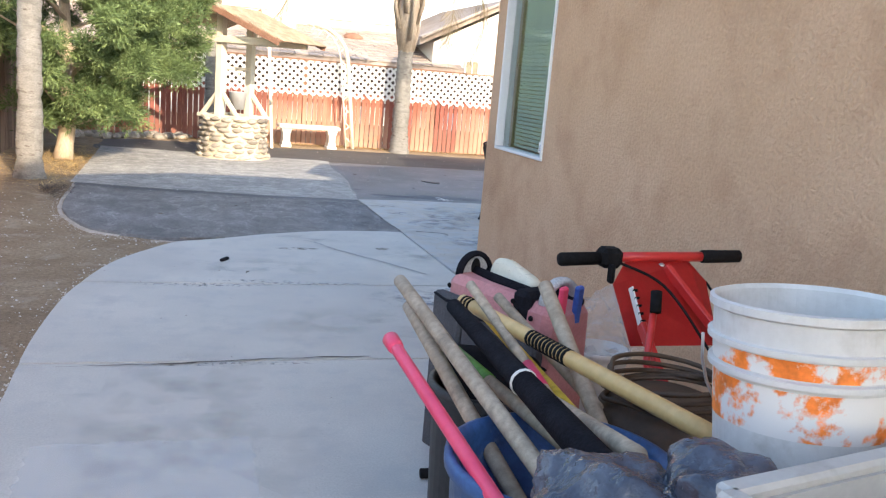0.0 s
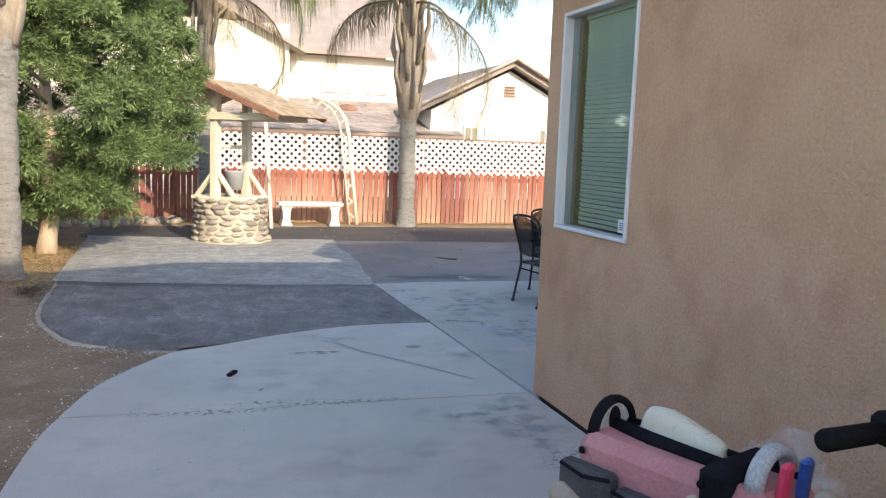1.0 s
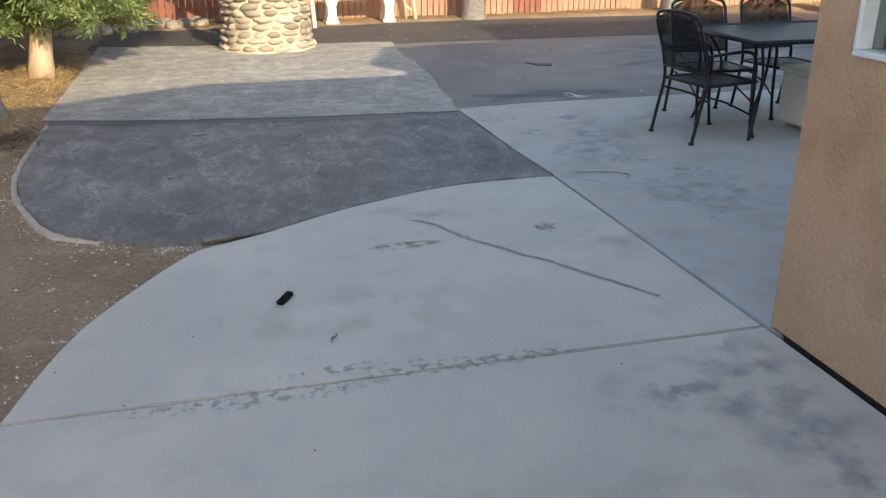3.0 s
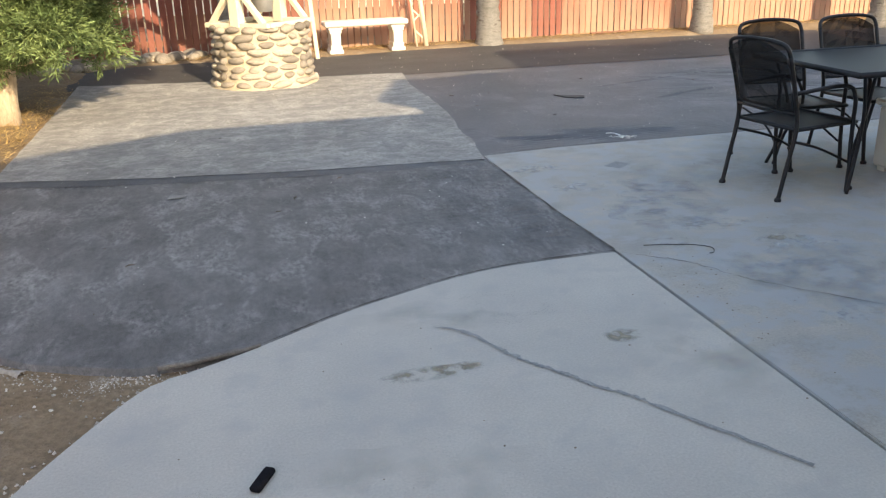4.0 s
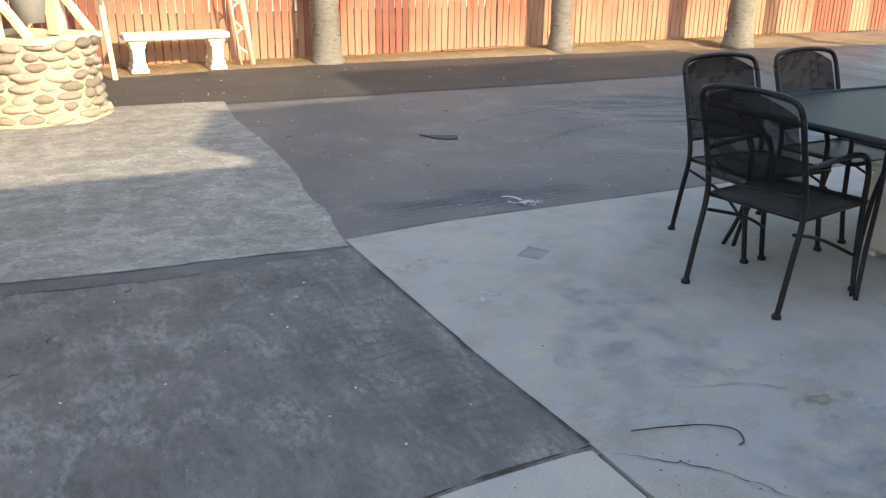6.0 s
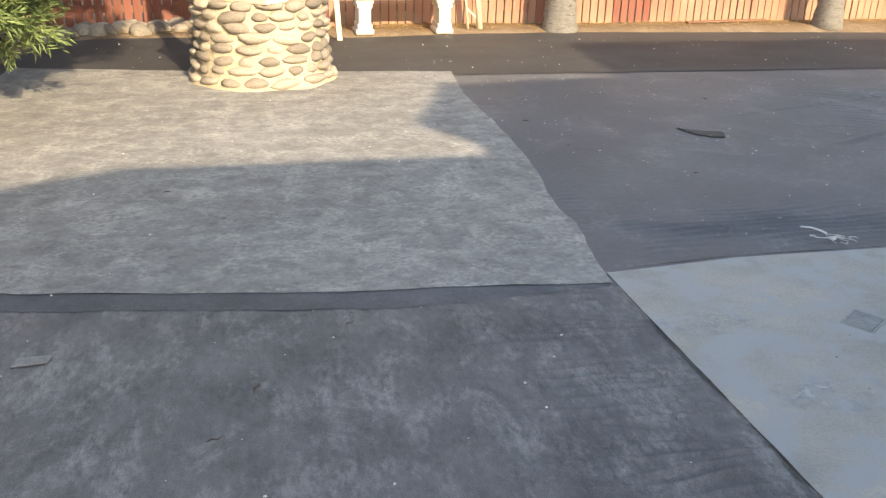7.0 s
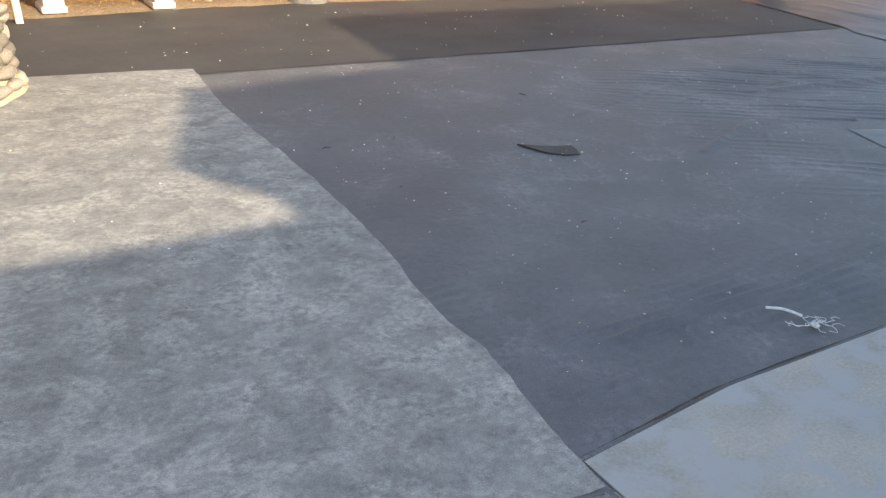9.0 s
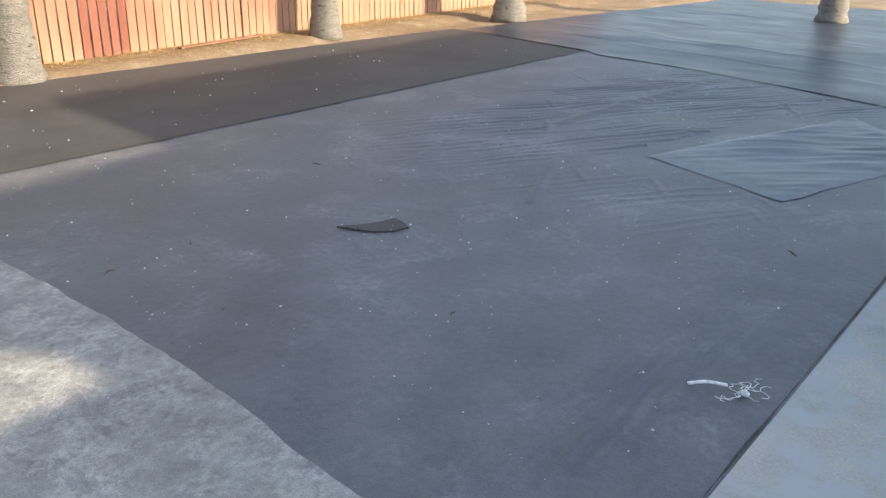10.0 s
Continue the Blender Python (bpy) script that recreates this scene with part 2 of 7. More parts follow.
def bleach(m, pale, amount):
    """Sun and sprinklers have bleached the boards upwards from the ground."""
    n, l = m.node_tree.nodes, m.node_tree.links
    b = n["Principled BSDF"]
    src = b.inputs["Base Color"].links[0].from_socket
    tc, sep, r, t, ad, mp = n.new("ShaderNodeTexCoord"), n.new("ShaderNodeSeparateXYZ"), n.new("ShaderNodeMapRange"), n.new("ShaderNodeTexNoise"), n.new("ShaderNodeMath"), n.new("ShaderNodeMapping")
    mp.inputs["Scale"].default_value = (1, 1, 0.3)
    geo = n.new("ShaderNodeNewGeometry")
    l.new(geo.outputs["Position"], mp.inputs[0])
    l.new(mp.outputs[0], t.inputs["Vector"])
    t.inputs["Scale"].default_value, t.inputs["Detail"].default_value = 2.4, 6.0
    l.new(tc.outputs["Object"], sep.inputs[0])
    ad.operation = "MULTIPLY_ADD"
    l.new(t.outputs[0], ad.inputs[0])
    ad.inputs[1].default_value = -2.2
    l.new(sep.outputs["Z"], ad.inputs[2])
    r.inputs["From Min"].default_value, r.inputs["From Max"].default_value, r.inputs["To Max"].default_value = -0.1, -0.95, amount
    l.new(ad.outputs[0], r.inputs["Value"])
    x = n.new("ShaderNodeMix")
    x.data_type = "RGBA"
    l.new(r.outputs[0], x.inputs[0])
    l.new(src, x.inputs[6])
    x.inputs[7].default_value = (*pale, 1)
    l.new(x.outputs[2], b.inputs["Base Color"])


# Deeper red boards; left of x = 1 the tone stands for tree shade.
M_PICKET2 = mat("dark red board, part tree shade", (0.2, 0.065, 0.05), (0.28, 0.1, 0.075), 0.9, 2.0, 26, 0.5, rand=0.2, stretch=(5, 5, 0.6), fine_mix=0.2, spec=0.15)
bleach(M_PICKET, (0.45, 0.285, 0.2), 0.85)
bleach(M_PICKET2, (0.34, 0.18, 0.13), 0.4)
M_RAIL = mat("rail wood", (0.22, 0.11, 0.07), (0.32, 0.18, 0.12), 0.9, 3, 40, 0.3)
M_WHITE = mat("white paint", (0.74, 0.72, 0.67), (0.82, 0.8, 0.76), 0.6, 5, 60, 0.15, fine_mix=0.05, spec=0.3)
M_CREAM = mat("cream painted wood", (0.68, 0.6, 0.45), (0.77, 0.7, 0.55), 0.7, 4, 50, 0.25, fine_mix=0.08, stretch=(1, 1, 0.4), stain=(0.5, 0.42, 0.3), stain_at=(0.66, 0.85), stain_scale=5)
M_STONE = mat("river stone", (0.28, 0.245, 0.205), (0.42, 0.37, 0.3), 0.85, 6, 60, 0.35, rand=0.42, fine_mix=0.2, stain=(0.19, 0.17, 0.16), stain_at=(0.52, 0.72), stain_scale=9, spec=0.25)
M_MORTAR = mat("tan mortar", (0.49, 0.42, 0.3), (0.58, 0.51, 0.385), 0.95, 8, 45, 0.8, fine_mix=0.15, spec=0.15, dist=0.02)
M_SHINGLE = mat("brown shingle", (0.34, 0.25, 0.16), (0.44, 0.34, 0.23), 0.9, 6, 50, 0.4, rand=0.2, fine_mix=0.15)
M_TILE = mat("roof tile", (0.33, 0.27, 0.23), (0.42, 0.35, 0.3), 0.9, 2, 20, 0.3, rand=0.15, island=0.15, fine_mix=0.12)
M_NEIGH = mat("cream stucco", (0.7, 0.64, 0.52), (0.76, 0.7, 0.58), 0.95, 1, 60, 0.2, fine_mix=0.04)
M_GLASS_D = mat("dark window glass", (0.08, 0.1, 0.1), (0.12, 0.14, 0.14), 0.08, 1, 5, 0.0, spec=0.6, rough_var=0.02)
M_IRON = mat("black wrought iron", (0.012, 0.012, 0.014), (0.022, 0.022, 0.025), 0.45, 8, 90, 0.2, metal=0.3, spec=0.5)
M_TRUNK = mat("grey palm trunk", (0.2, 0.188, 0.17), (0.36, 0.34, 0.31), 0.95, 5, 45, 0.9, stretch=(1, 1, 3), fine_mix=0.28, stain=(0.12, 0.1, 0.085), stain_at=(0.56, 0.68), stain_scale=5, spec=0.1, dist=0.025)
M_BOOT = mat("palm leaf bases", (0.26, 0.21, 0.165), (0.4, 0.34, 0.27), 0.95, 3, 30, 0.5, stretch=(3, 3, 0.7), fine_mix=0.25, spec=0.1, island=0.25)
M_BARK = mat("tan bark", (0.4, 0.31, 0.22), (0.52, 0.42, 0.31), 0.95, 5, 35, 0.6, stretch=(2, 2, 0.6), fine_mix=0.2, spec=0.1)
M_LEAF = mat("conifer leaf", (0.065, 0.11, 0.042), (0.2, 0.265, 0.1), 0.6, 1.9, 9, 0.0, island=0.45, fine_mix=0.2, spec=0.25)
M_FROND = mat("palm frond", (0.07, 0.11, 0.045), (0.19, 0.22, 0.08), 0.6, 1.2, 9, 0.0, island=0.4, fine_mix=0.2, spec=0.3)
M_DEAD = mat("dry palm frond", (0.15, 0.12, 0.075), (0.26, 0.21, 0.13), 0.85, 1.2, 9, 0.0, island=0.35, fine_mix=0.2, spec=0.2)

# ---- ground ----
LEFT = [(-0.8, -9.0), (-0.8, 3.85), (-0.82, 4.6), (-0.785, 5.4), (-0.715, 5.9), (-0.59, 6.44), (-0.42, 6.83), (-0.15, 7.28),
        (0.03, 7.39), (0.24, 7.5), (0.62, 7.735), (0.87, 7.855), (1.19, 7.985), (1.51, 8.055), (2.02, 8.075)]
FENCE_Y = lambda x: 17.25 + 0.03 * x


def smooth_line(pts, k=6):
    """Catmull-Rom through pts."""
    out = []
    p = [Vector(q) for q in pts]
    for i in range(len(p) - 1):
        a, b, c, d = p[max(i - 1, 0)], p[i], p[i + 1], p[min(i + 2, len(p) - 1)]
        for j in range(k):
            t = j / k
            out.append(tuple(0.5 * ((2 * b) + (c - a) * t + (2 * a - 5 * b + 4 * c - d) * t * t + (3 * b - a - 3 * c + d) * t ** 3)))
    out.append(tuple(p[-1]))
    return out


WEST_Y = [-9, 4.6, 5.4, 5.9, 6.44, 6.83, 7.28, 7.4, 7.46, 7.62, 7.86, 8.34, 8.86, 9.9, 14.5, 16.3]
WEST_X = [-0.8, -0.82, -0.785, -0.715, -0.59, -0.42, -0.15, -0.1, -0.2, -0.58, -0.89, -1.11, -1.24, -1.3, -1.43, -1.5]


def ground_height(x, y):
    z = -0.032 + 0.01 * noise.noise((x * 1.3, y * 1.3, 0)) + 0.007 * noise.noise((x * 6, y * 6, 2))
    west_side = float(np.interp(y, WEST_Y, WEST_X))
    if y < 16.3 and west_side + 0.3 < x < 9 or x > 2 and 5 < y < 16:
        z = -0.09
    edge = FENCE_Y(x) - y
    if -3 < x < 14 and -0.4 < edge < 0.75:
        z += 0.055 * min(1.0, (0.75 - edge) / 0.25)
    if x < -1.3 and 8 < y < 17.5:
        z += 0.05 * min(1.0, (-1.3 - x) / 0.4)
    return z


def axis(lo, hi, step, far):
    a = [lo + i * step for i in range(int((hi - lo) / step) + 1)]
    return [-far, -120, -40, lo - 12, lo - 4] + a + [hi + 4, hi + 12, 60, 150, far]


gx, gy = axis(-3.2, 15.0, 0.1, 900), axis(-3.0, 18.4, 0.1, 900)
bm = bmesh.new()
rows_ = [[bm.verts.new((x, y, ground_height(x, y))) for x in gx] for y in gy]
for r0, r1 in zip(rows_, rows_[1:]):
    for i in range(len(gx) - 1):
        bm.faces.new((r0[i], r0[i + 1], r1[i + 1], r1[i]))
tagged(part("ground", bm, M_DIRT, smooth=True), "bare dry brown dirt with pebbles and dust", "ground", kind="structure")

# concrete slabs, with open joints between them
edge = smooth_line(LEFT[1:])


def slab(name, outline, top=0.0, material=None):
    bm = bmesh.new()
    prism(bm, outline, -0.14, top)
    up = max(bm.faces, key=lambda f: f.calc_center_median().z)
    bmesh.ops.bevel(bm, geom=list(up.edges), offset=0.007, segments=2, affect="EDGES")
    return part(name, bm, material or M_CONC, pavement, smooth=False)


pavement = thing("pavement", pose(0, 0, 0), "pale grey concrete walk and patio slabs with joints", "pavement", kind="structure")
west = [(x, y) for x, y in edge]
G = 0.005


def between(y0, y1):
    """The walk's outline from y0 to y1."""
    side = [(x, y) for x, y in west if y0 < y < y1]
    lo = [(-0.8, y0)] if y0 < 3.9 else [(np.interp(y0, [p[1] for p in west], [p[0] for p in west]), y0)]
    hi = [(np.interp(y1, [p[1] for p in west], [p[0] for p in west]), y1)] if y1 < 8 else []
    return lo, side, hi


for y0, y1 in ((-9.0, -1.0), (-1.0, 1.6), (1.6, 4.25), (4.25, 5.89)):
    lo, side, hi = between(y0 + G, y1 - G)
    if not hi:
        hi = [(-0.8, y1 - G)]
    slab("slab", [(2.066, y0 + G)] + [(2.066, y1 - G)] + hi[::-1] + side[::-1] + lo)
lo, side, hi = between(5.89 + G, 9)
slab("slab", [(2.064, 5.89 + G), (2.028, 8.065)] + side[::-1] + lo)
slab("slab", [(2.077, 5.8), (9.0, 5.8), (9.0, 10.34), (4.4, 10.255), (2.6, 10.26), (1.978, 10.2), (2.0, 8.9), (2.04, 8.07)], 0.0, M_PATIO)
bm = bmesh.new()
prism(bm, [(-0.74, -9), (2.2, -9), (2.2, 8.0), (1.2, 7.9), (0.3, 7.45), (-0.25, 7.1), (-0.6, 6.2), (-0.72, 5)], -0.1, -0.03)
prism(bm, [(2.0, 5.9), (2.2, 5.9), (2.2, 9.9), (2.0, 9.9)], -0.1, -0.031)
part("joint_fill", bm, M_JOINT, pavement)


# landscape fabric: sheets laid edge to edge, wrinkled where they are pulled
def steps(a, b, n):
    return [a + (b - a) * i / n for i in range(n + 1)]


def fbm(x, y, k):
    return noise.noise((x, y, k)) + 0.5 * noise.noise((x * 2.1, y * 2.1, k + 5)) + 0.25 * noise.noise((x * 4.3, y * 4.3, k + 9))


def sheet(left, right, bottom, top, material, label, z=-0.004, wr=None, nx=90, ny=90, fray=0.006):
    """One sheet between two uneven sides (x at y) and two uneven ends (y at x)."""
    bm = bmesh.new()
    grid = []
    for i in range(nx + 1):
        col = []
        for j in range(ny + 1):
            v = j / ny
            ym = bottom(left(0)) * (1 - v) + top(left(0)) * v
            x = left(ym) * (1 - i / nx) + right(ym) * i / nx
            y = bottom(x) * (1 - v) + top(x) * v
            x = left(y) * (1 - i / nx) + right(y) * i / nx
            if i in (0, nx):
                x += fray * fbm(y * 6, i, 4.0)
            if j in (0, ny):
                y += fray * fbm(x * 6, j, 8.0)
            h = z + 0.003 * noise.noise((x * 3, y * 3, z * 90)) + (wr(x, y) if wr else 0)
            col.append(bm.verts.new((x, y, h)))
        grid.append(col)
    for a, b in zip(grid, grid[1:]):
        for j in range(ny):
            bm.faces.new((a[j], b[j], b[j + 1], a[j + 1]))
    return tagged(part("landscape_fabric", bm, material, smooth=True), label, "ground fabric", "landscape fabric sheets")


def ramp01(v, a, b):
    return max(0.0, min(1.0, (v - a) / (b - a)))


def along(pts):
    """The broken line pts as a function."""
    return lambda t: curve_y(pts, t)


def pleat(x, y, k, pitch=0.07, turn=9.0, h=0.05):
    """Narrow sharp folds that run roughly along x, uneven in height and spacing."""
    wave = 0.5 + 0.5 * math.sin(y * math.tau / pitch + x * turn + 5 * noise.noise((x * 1.5, y * 2.2, k)) + 2.5 * noise.noise((x * 4, y * 5, k + 3)))
    return h * wave ** 4 * max(0.0, 0.5 + noise.noise((x * 2.2, y * 6, k + 7)) * 1.6)


def crease(x, y, p, q, w, h):
    """A single straight fold from p to q."""
    d = (q[0] - p[0], q[1] - p[1])
    L = math.hypot(*d)
    u = ((x - p[0]) * d[0] + (y - p[1]) * d[1]) / L
    if not 0 < u < L:
        return 0.0
    n = abs((x - p[0]) * d[1] - (y - p[1]) * d[0]) / L + 0.02 * noise.noise((u * 3, p[0], 1))
    return h * max(0.0, 1 - abs(n) / w) * math.sin(u / L * math.pi) ** 0.5


near_edge = [(-1.31, 10.5), (-1.3, 9.9), (-1.28, 9.3), (-1.24, 8.86), (-1.11, 8.34), (-0.89, 7.86), (-0.58, 7.62), (-0.2, 7.46), (0.0, 7.455), (0.24, 7.52), (0.62, 7.745), (0.87, 7.865), (1.19, 7.995), (1.51, 8.065), (2.02, 8.085)]
seam = [(-1.4, 10.62), (-0.93, 10.49), (-0.31, 10.35), (0.32, 10.26), (0.96, 10.17), (1.4, 10.155), (1.95, 10.095)]
WORN_EDGE = along([(10.0, 1.955), (10.2, 1.975), (10.45, 2.005), (10.75, 2.055), (10.95, 2.04), (11.15, 2.055), (11.45, 2.105), (11.8, 2.14), (12.3, 2.165), (12.9, 2.17), (13.6, 2.165), (14.1, 2.215), (14.6, 2.27)])


def near_wrinkles(x, y):
    k = ramp01(x, 1.0 + 0.35 * noise.noise((y * 3, 2, 7)), 1.75) * ramp01(2.0 - x, 0.0, 0.1) * ramp01(y, 8.12, 8.4) * ramp01(curve_y(seam, x) - 0.1 - y, 0.0, 0.25)
    fans = 0.0
    for ya, spread, reach in ((10.0, 30, 0.5), (9.72, 36, 0.55), (9.36, 32, 0.5), (8.98, 40, 0.65), (8.62, 34, 0.5)):
        dx = 1.985 - x
        ang = (y - ya) / (dx + 0.1)
        wave = 0.5 + 0.5 * math.sin(ang * spread + 2.5 * noise.noise((x * 3, y * 3, ya)))
        fans += 0.017 * wave ** 3 * ramp01(dx, 0.02, 0.12) * ramp01(reach - dx, 0, 0.3) * ramp01(0.5 - abs(ang), 0, 0.25) * (0.6 + 0.8 * noise.noise((y * 9, ya, 4)))
    if x < 0.2 and y - curve_y(near_edge, x) < 0.013:
        return -0.03
    return max(0.0, fans) + 0.35 * pleat(x, y, 4.1, 0.062, 5.0, 0.034) * k + 0.004 * max(0.0, fbm(x * 1.6, y * 5, 2)) * ramp01(curve_y(seam, x) - 0.12 - y, 0.0, 0.2)


rf = random.Random(31)
SHORT_FOLDS = []
for _ in range(30):
    fx, fy, fa, fl = rf.uniform(4.4, 8.0), rf.uniform(10.8, 13.4), rf.gauss(0.35, 0.35), rf.uniform(0.2, 0.55)
    SHORT_FOLDS.append(((fx, fy), (fx + fl * math.cos(fa), fy + fl * math.sin(fa))))


def charcoal_wrinkles(x, y):
    h = pleat(x, y, 8.3, 0.055, -9, 0.013) * ramp01(0.32 - abs(y - 10.6), 0, 0.2) * ramp01(x, 2.15, 2.4) * ramp01(4.6 - x, 0, 2.2)
    h += pleat(x, y, 2.7, 0.06, 2, 0.012) * ramp01(x - WORN_EDGE(y), 0.02, 0.07) * ramp01(0.25 - (x - WORN_EDGE(y)), 0, 0.15) * ramp01(0.16 - abs(y - 11.05), 0, 0.1)
    k = ramp01(x, 4.1, 5.4) * ramp01(y, 10.6, 11.2) * ramp01(13.9 - y, 0, 0.8) * ramp01(8.7 - x, 0, 0.6)
    under = ramp01(abs((x - 6.3) * 0.95 + (y - 11.1) * 0.3), 0.85, 1.15) if abs(y - 11.1 + 0.25 * (x - 6.3)) < 0.75 else 1.0
    h += k * under * (pleat(x * 0.6 - y * 0.5, y + x * 0.55, 5.5, 0.1, 3, 0.009) + 0.003 * max(0.0, fbm(x * 1.3 + y, (y - x * 0.4) * 4, 7)) + (sum(crease(x, y, p, q, 0.022, 0.011) for p, q in SHORT_FOLDS) if k > 0.05 else 0.0))
    return h + crease(x, y, (4.25, 11.9), (5.1, 12.25), 0.04, 0.02) + crease(x, y, (5.6, 12.75), (8.3, 12.55), 0.07, 0.03) + crease(x, y, (3.9, 12.7), (5.9, 13.3), 0.04, 0.01)


SHINE_EDGE = along([(10.2, 7.75), (11.1, 8.06), (11.93, 8.35), (13.1, 8.65), (14.06, 8.75), (14.3, 8.94), (16.1, 9.3), (17.0, 9.4)])


def shine_folds(x, y):
    u = x - SHINE_EDGE(y)
    h = 0.0
    for c, w, a in ((0.9, 0.05, 0.012), (1.75, 0.06, 0.014), (3.1, 0.05, 0.012), (4.6, 0.06, 0.012)):
        h += 0.5 * a * max(0.0, 1 - abs(u - c + 0.04 * noise.noise((y * 0.7, c, 2))) / w)
    return h + 0.006 * fbm(x * 0.9, y * 0.6, 11)


sheet(lambda y: -1.31, lambda y: 2.07, lambda x: curve_y(near_edge, x) - (0.04 if x > -0.1 else 0.0), lambda x: curve_y(seam, x) + 0.12, M_FAB_N,
      "dark charcoal landscape fabric, wrinkled where it meets the concrete", -0.006, near_wrinkles, 150, 300, 0.0)
sheet(along([(10, -1.38), (12.5, -1.4), (15, -1.46)]), WORN_EDGE, along(seam), along([(-1.5, 15.02), (-1.14, 14.94), (0.0, 14.74), (1.26, 14.6), (2.3, 14.52)]), M_FAB_L,
      "worn grey landscape fabric with frayed weave, laid over the darker sheet", 0.004, lambda x, y: 0.005 * max(0.0, fbm(x * 4, y * 5, 5)) + 0.012 * ramp01(x - WORN_EDGE(y), -0.05, -0.01) * max(0.0, fbm(y * 5, 0, 3)), 70, 130, 0.009)
sheet(lambda y: 1.9, lambda y: 9.0, lambda x: 10.04 + 0.13 * ramp01(x, 1.965, 3.0), lambda x: 14.42 - 0.02 * (x - 2), M_FAB_R,
      "charcoal landscape fabric with creases and white specks", -0.006, charcoal_wrinkles, 520, 330, 0.0)
sheet(lambda y: -1.6, along([(14.2, 8.86), (16.1, 9.27), (17.0, 9.4)]), lambda x: 14.7 - 0.1 * (x + 1.6) if x < 2.2 else 14.375 - 0.014 * (x - 2.4), along([(-1.6, 16.25), (-0.85, 16.7), (1.5, 16.5), (3.5, 16.8), (7, 16.6), (9.4, 16.4)]), M_FAB_U,
      "black landscape fabric strip along the fence border", -0.001, lambda x, y: 0.006 * max(0.0, fbm(x * 3, 1, 6)) * ramp01(14.5 - y, 0, 0.1), 110, 40, 0.012)
sheet(SHINE_EDGE, lambda y: 16.0, lambda x: 10.3, lambda x: 16.45 - 0.13 * (x - 8.4), M_FAB_S,
      "bluish shiny landscape fabric with long fold lines", -0.001, shine_folds, 170, 60, 0.012)

# the turned-up hem by the dirt corner
bm = bmesh.new()
hem = []
for i in range(25):
    u = i / 24
    x = -0.1 + 0.38 * u
    y = curve_y(near_edge, x) - 0.012
    w = 0.05 * math.sin(u * math.pi) ** 0.6 + 0.004
    hem.append([bm.verts.new((x, y + d * w, z)) for d, z in ((0.12, -0.008), (0.0, 0.004), (0.05, 0.013 + 0.004 * noise.noise((u * 9, 1, 1))), (1.0, 0.005), (1.25, -0.006))])
for a, b in zip(hem, hem[1:]):
    for k in range(4):
        bm.faces.new((a[k], b[k], b[k + 1], a[k + 1]))
tagged(part("fabric_hem", bm, M_FAB_N, smooth=True), "turned-up grey hem of the fabric beside the concrete", "ground fabric")

# a loose piece of fabric lying on top, folded aslant
bm = bmesh.new()
A_, B_, C_, D_ = Vector((5.5, 11.87, 0)), Vector((5.16, 10.93, 0)), Vector((6.75, 10.42, 0)), Vector((7.5, 11.2, 0))
cols = []
for i in range(91):
    u = i / 90
    col = []
    for j in range(51):
        v = j / 50
        p = (A_ * (1 - u) + D_ * u) * (1 - v) + (B_ * (1 - u) + C_ * u) * v
        p += Vector((0.015 * fbm(v * 5, u * 2, 3), 0.02 * fbm(u * 6, v, 7), 0))
        k = min(1.0, u * 12, (1 - u) * 12, v * 12, (1 - v) * 12)
        q = p - B_
        l_, n_ = q.x * 0.65 - q.y * 0.76, q.x * 0.76 + q.y * 0.65
        fold = max(0.0, noise.noise((l_ * 1.3, n_ * 7, 3))) + 0.7 * max(0.0, noise.noise((l_ * 2, n_ * 17, 9)))
        p.z = -0.002 + k * (0.008 + 0.032 * fold * min(1.0, 0.3 + q.length * 0.6))
        col.append(bm.verts.new(p))
    cols.append(col)
for a, b in zip(cols, cols[1:]):
    for j in range(50):
        bm.faces.new((a[j], a[j + 1], b[j + 1], b[j]))
tagged(part("fabric_offcut", bm, M_FAB_O, smooth=True), "wrinkled loose sheet of bluish grey landscape fabric", "ground fabric")

bm = bmesh.new()
band = [[bm.verts.new((x, curve_y(seam, x) - w * min(1.0, max(0.1, (2.0 - x) * 1.5)) * (1 + 0.12 * fbm(x * 3, w, 1)), 0.002 if w < 0 else -0.0035)) for x in steps(-1.33, 1.96, 80)] for w in (0.14, -0.06)]
for i in range(80):
    bm.faces.new((band[0][i], band[0][i + 1], band[1][i + 1], band[1][i]))
tagged(part("fabric_overlap", bm, M_FAB_D), "dark overlapping edge of the fabric sheets along the seam", "ground fabric")

# ---- the house beside the walk ----
house = thing("house", pose(0, 0, 0), "tan stucco house with a white framed window", "house")
WX, WY, WT = 2.072, 5.88, 0.2
wy0, wy1, wz0, wz1 = 4.80, 5.655, 1.09, 2.34


def corner_outline(y_from):
    c = [(WX + 0.03 - 0.03 * math.cos(a), WY - 0.03 + 0.03 * math.sin(a)) for a in (0, 0.4, 0.8, 1.2, math.pi / 2)]
    return [(WX, y_from)] + c + [(WX + WT, WY), (WX + WT, y_from)]


bm = bmesh.new()
box(bm, (WX, -9, 0.018), (WX + WT, wy0, 2.9))
box(bm, (WX, wy0, 0.018), (WX + WT, wy1, wz0))
box(bm, (WX, wy0, wz1), (WX + WT, wy1, 2.9))
prism(bm, corner_outline(wy1)[::-1], 0.018, 2.9)
part("wall", bm, M_STUCCO, house, "tan sprayed stucco, stained")
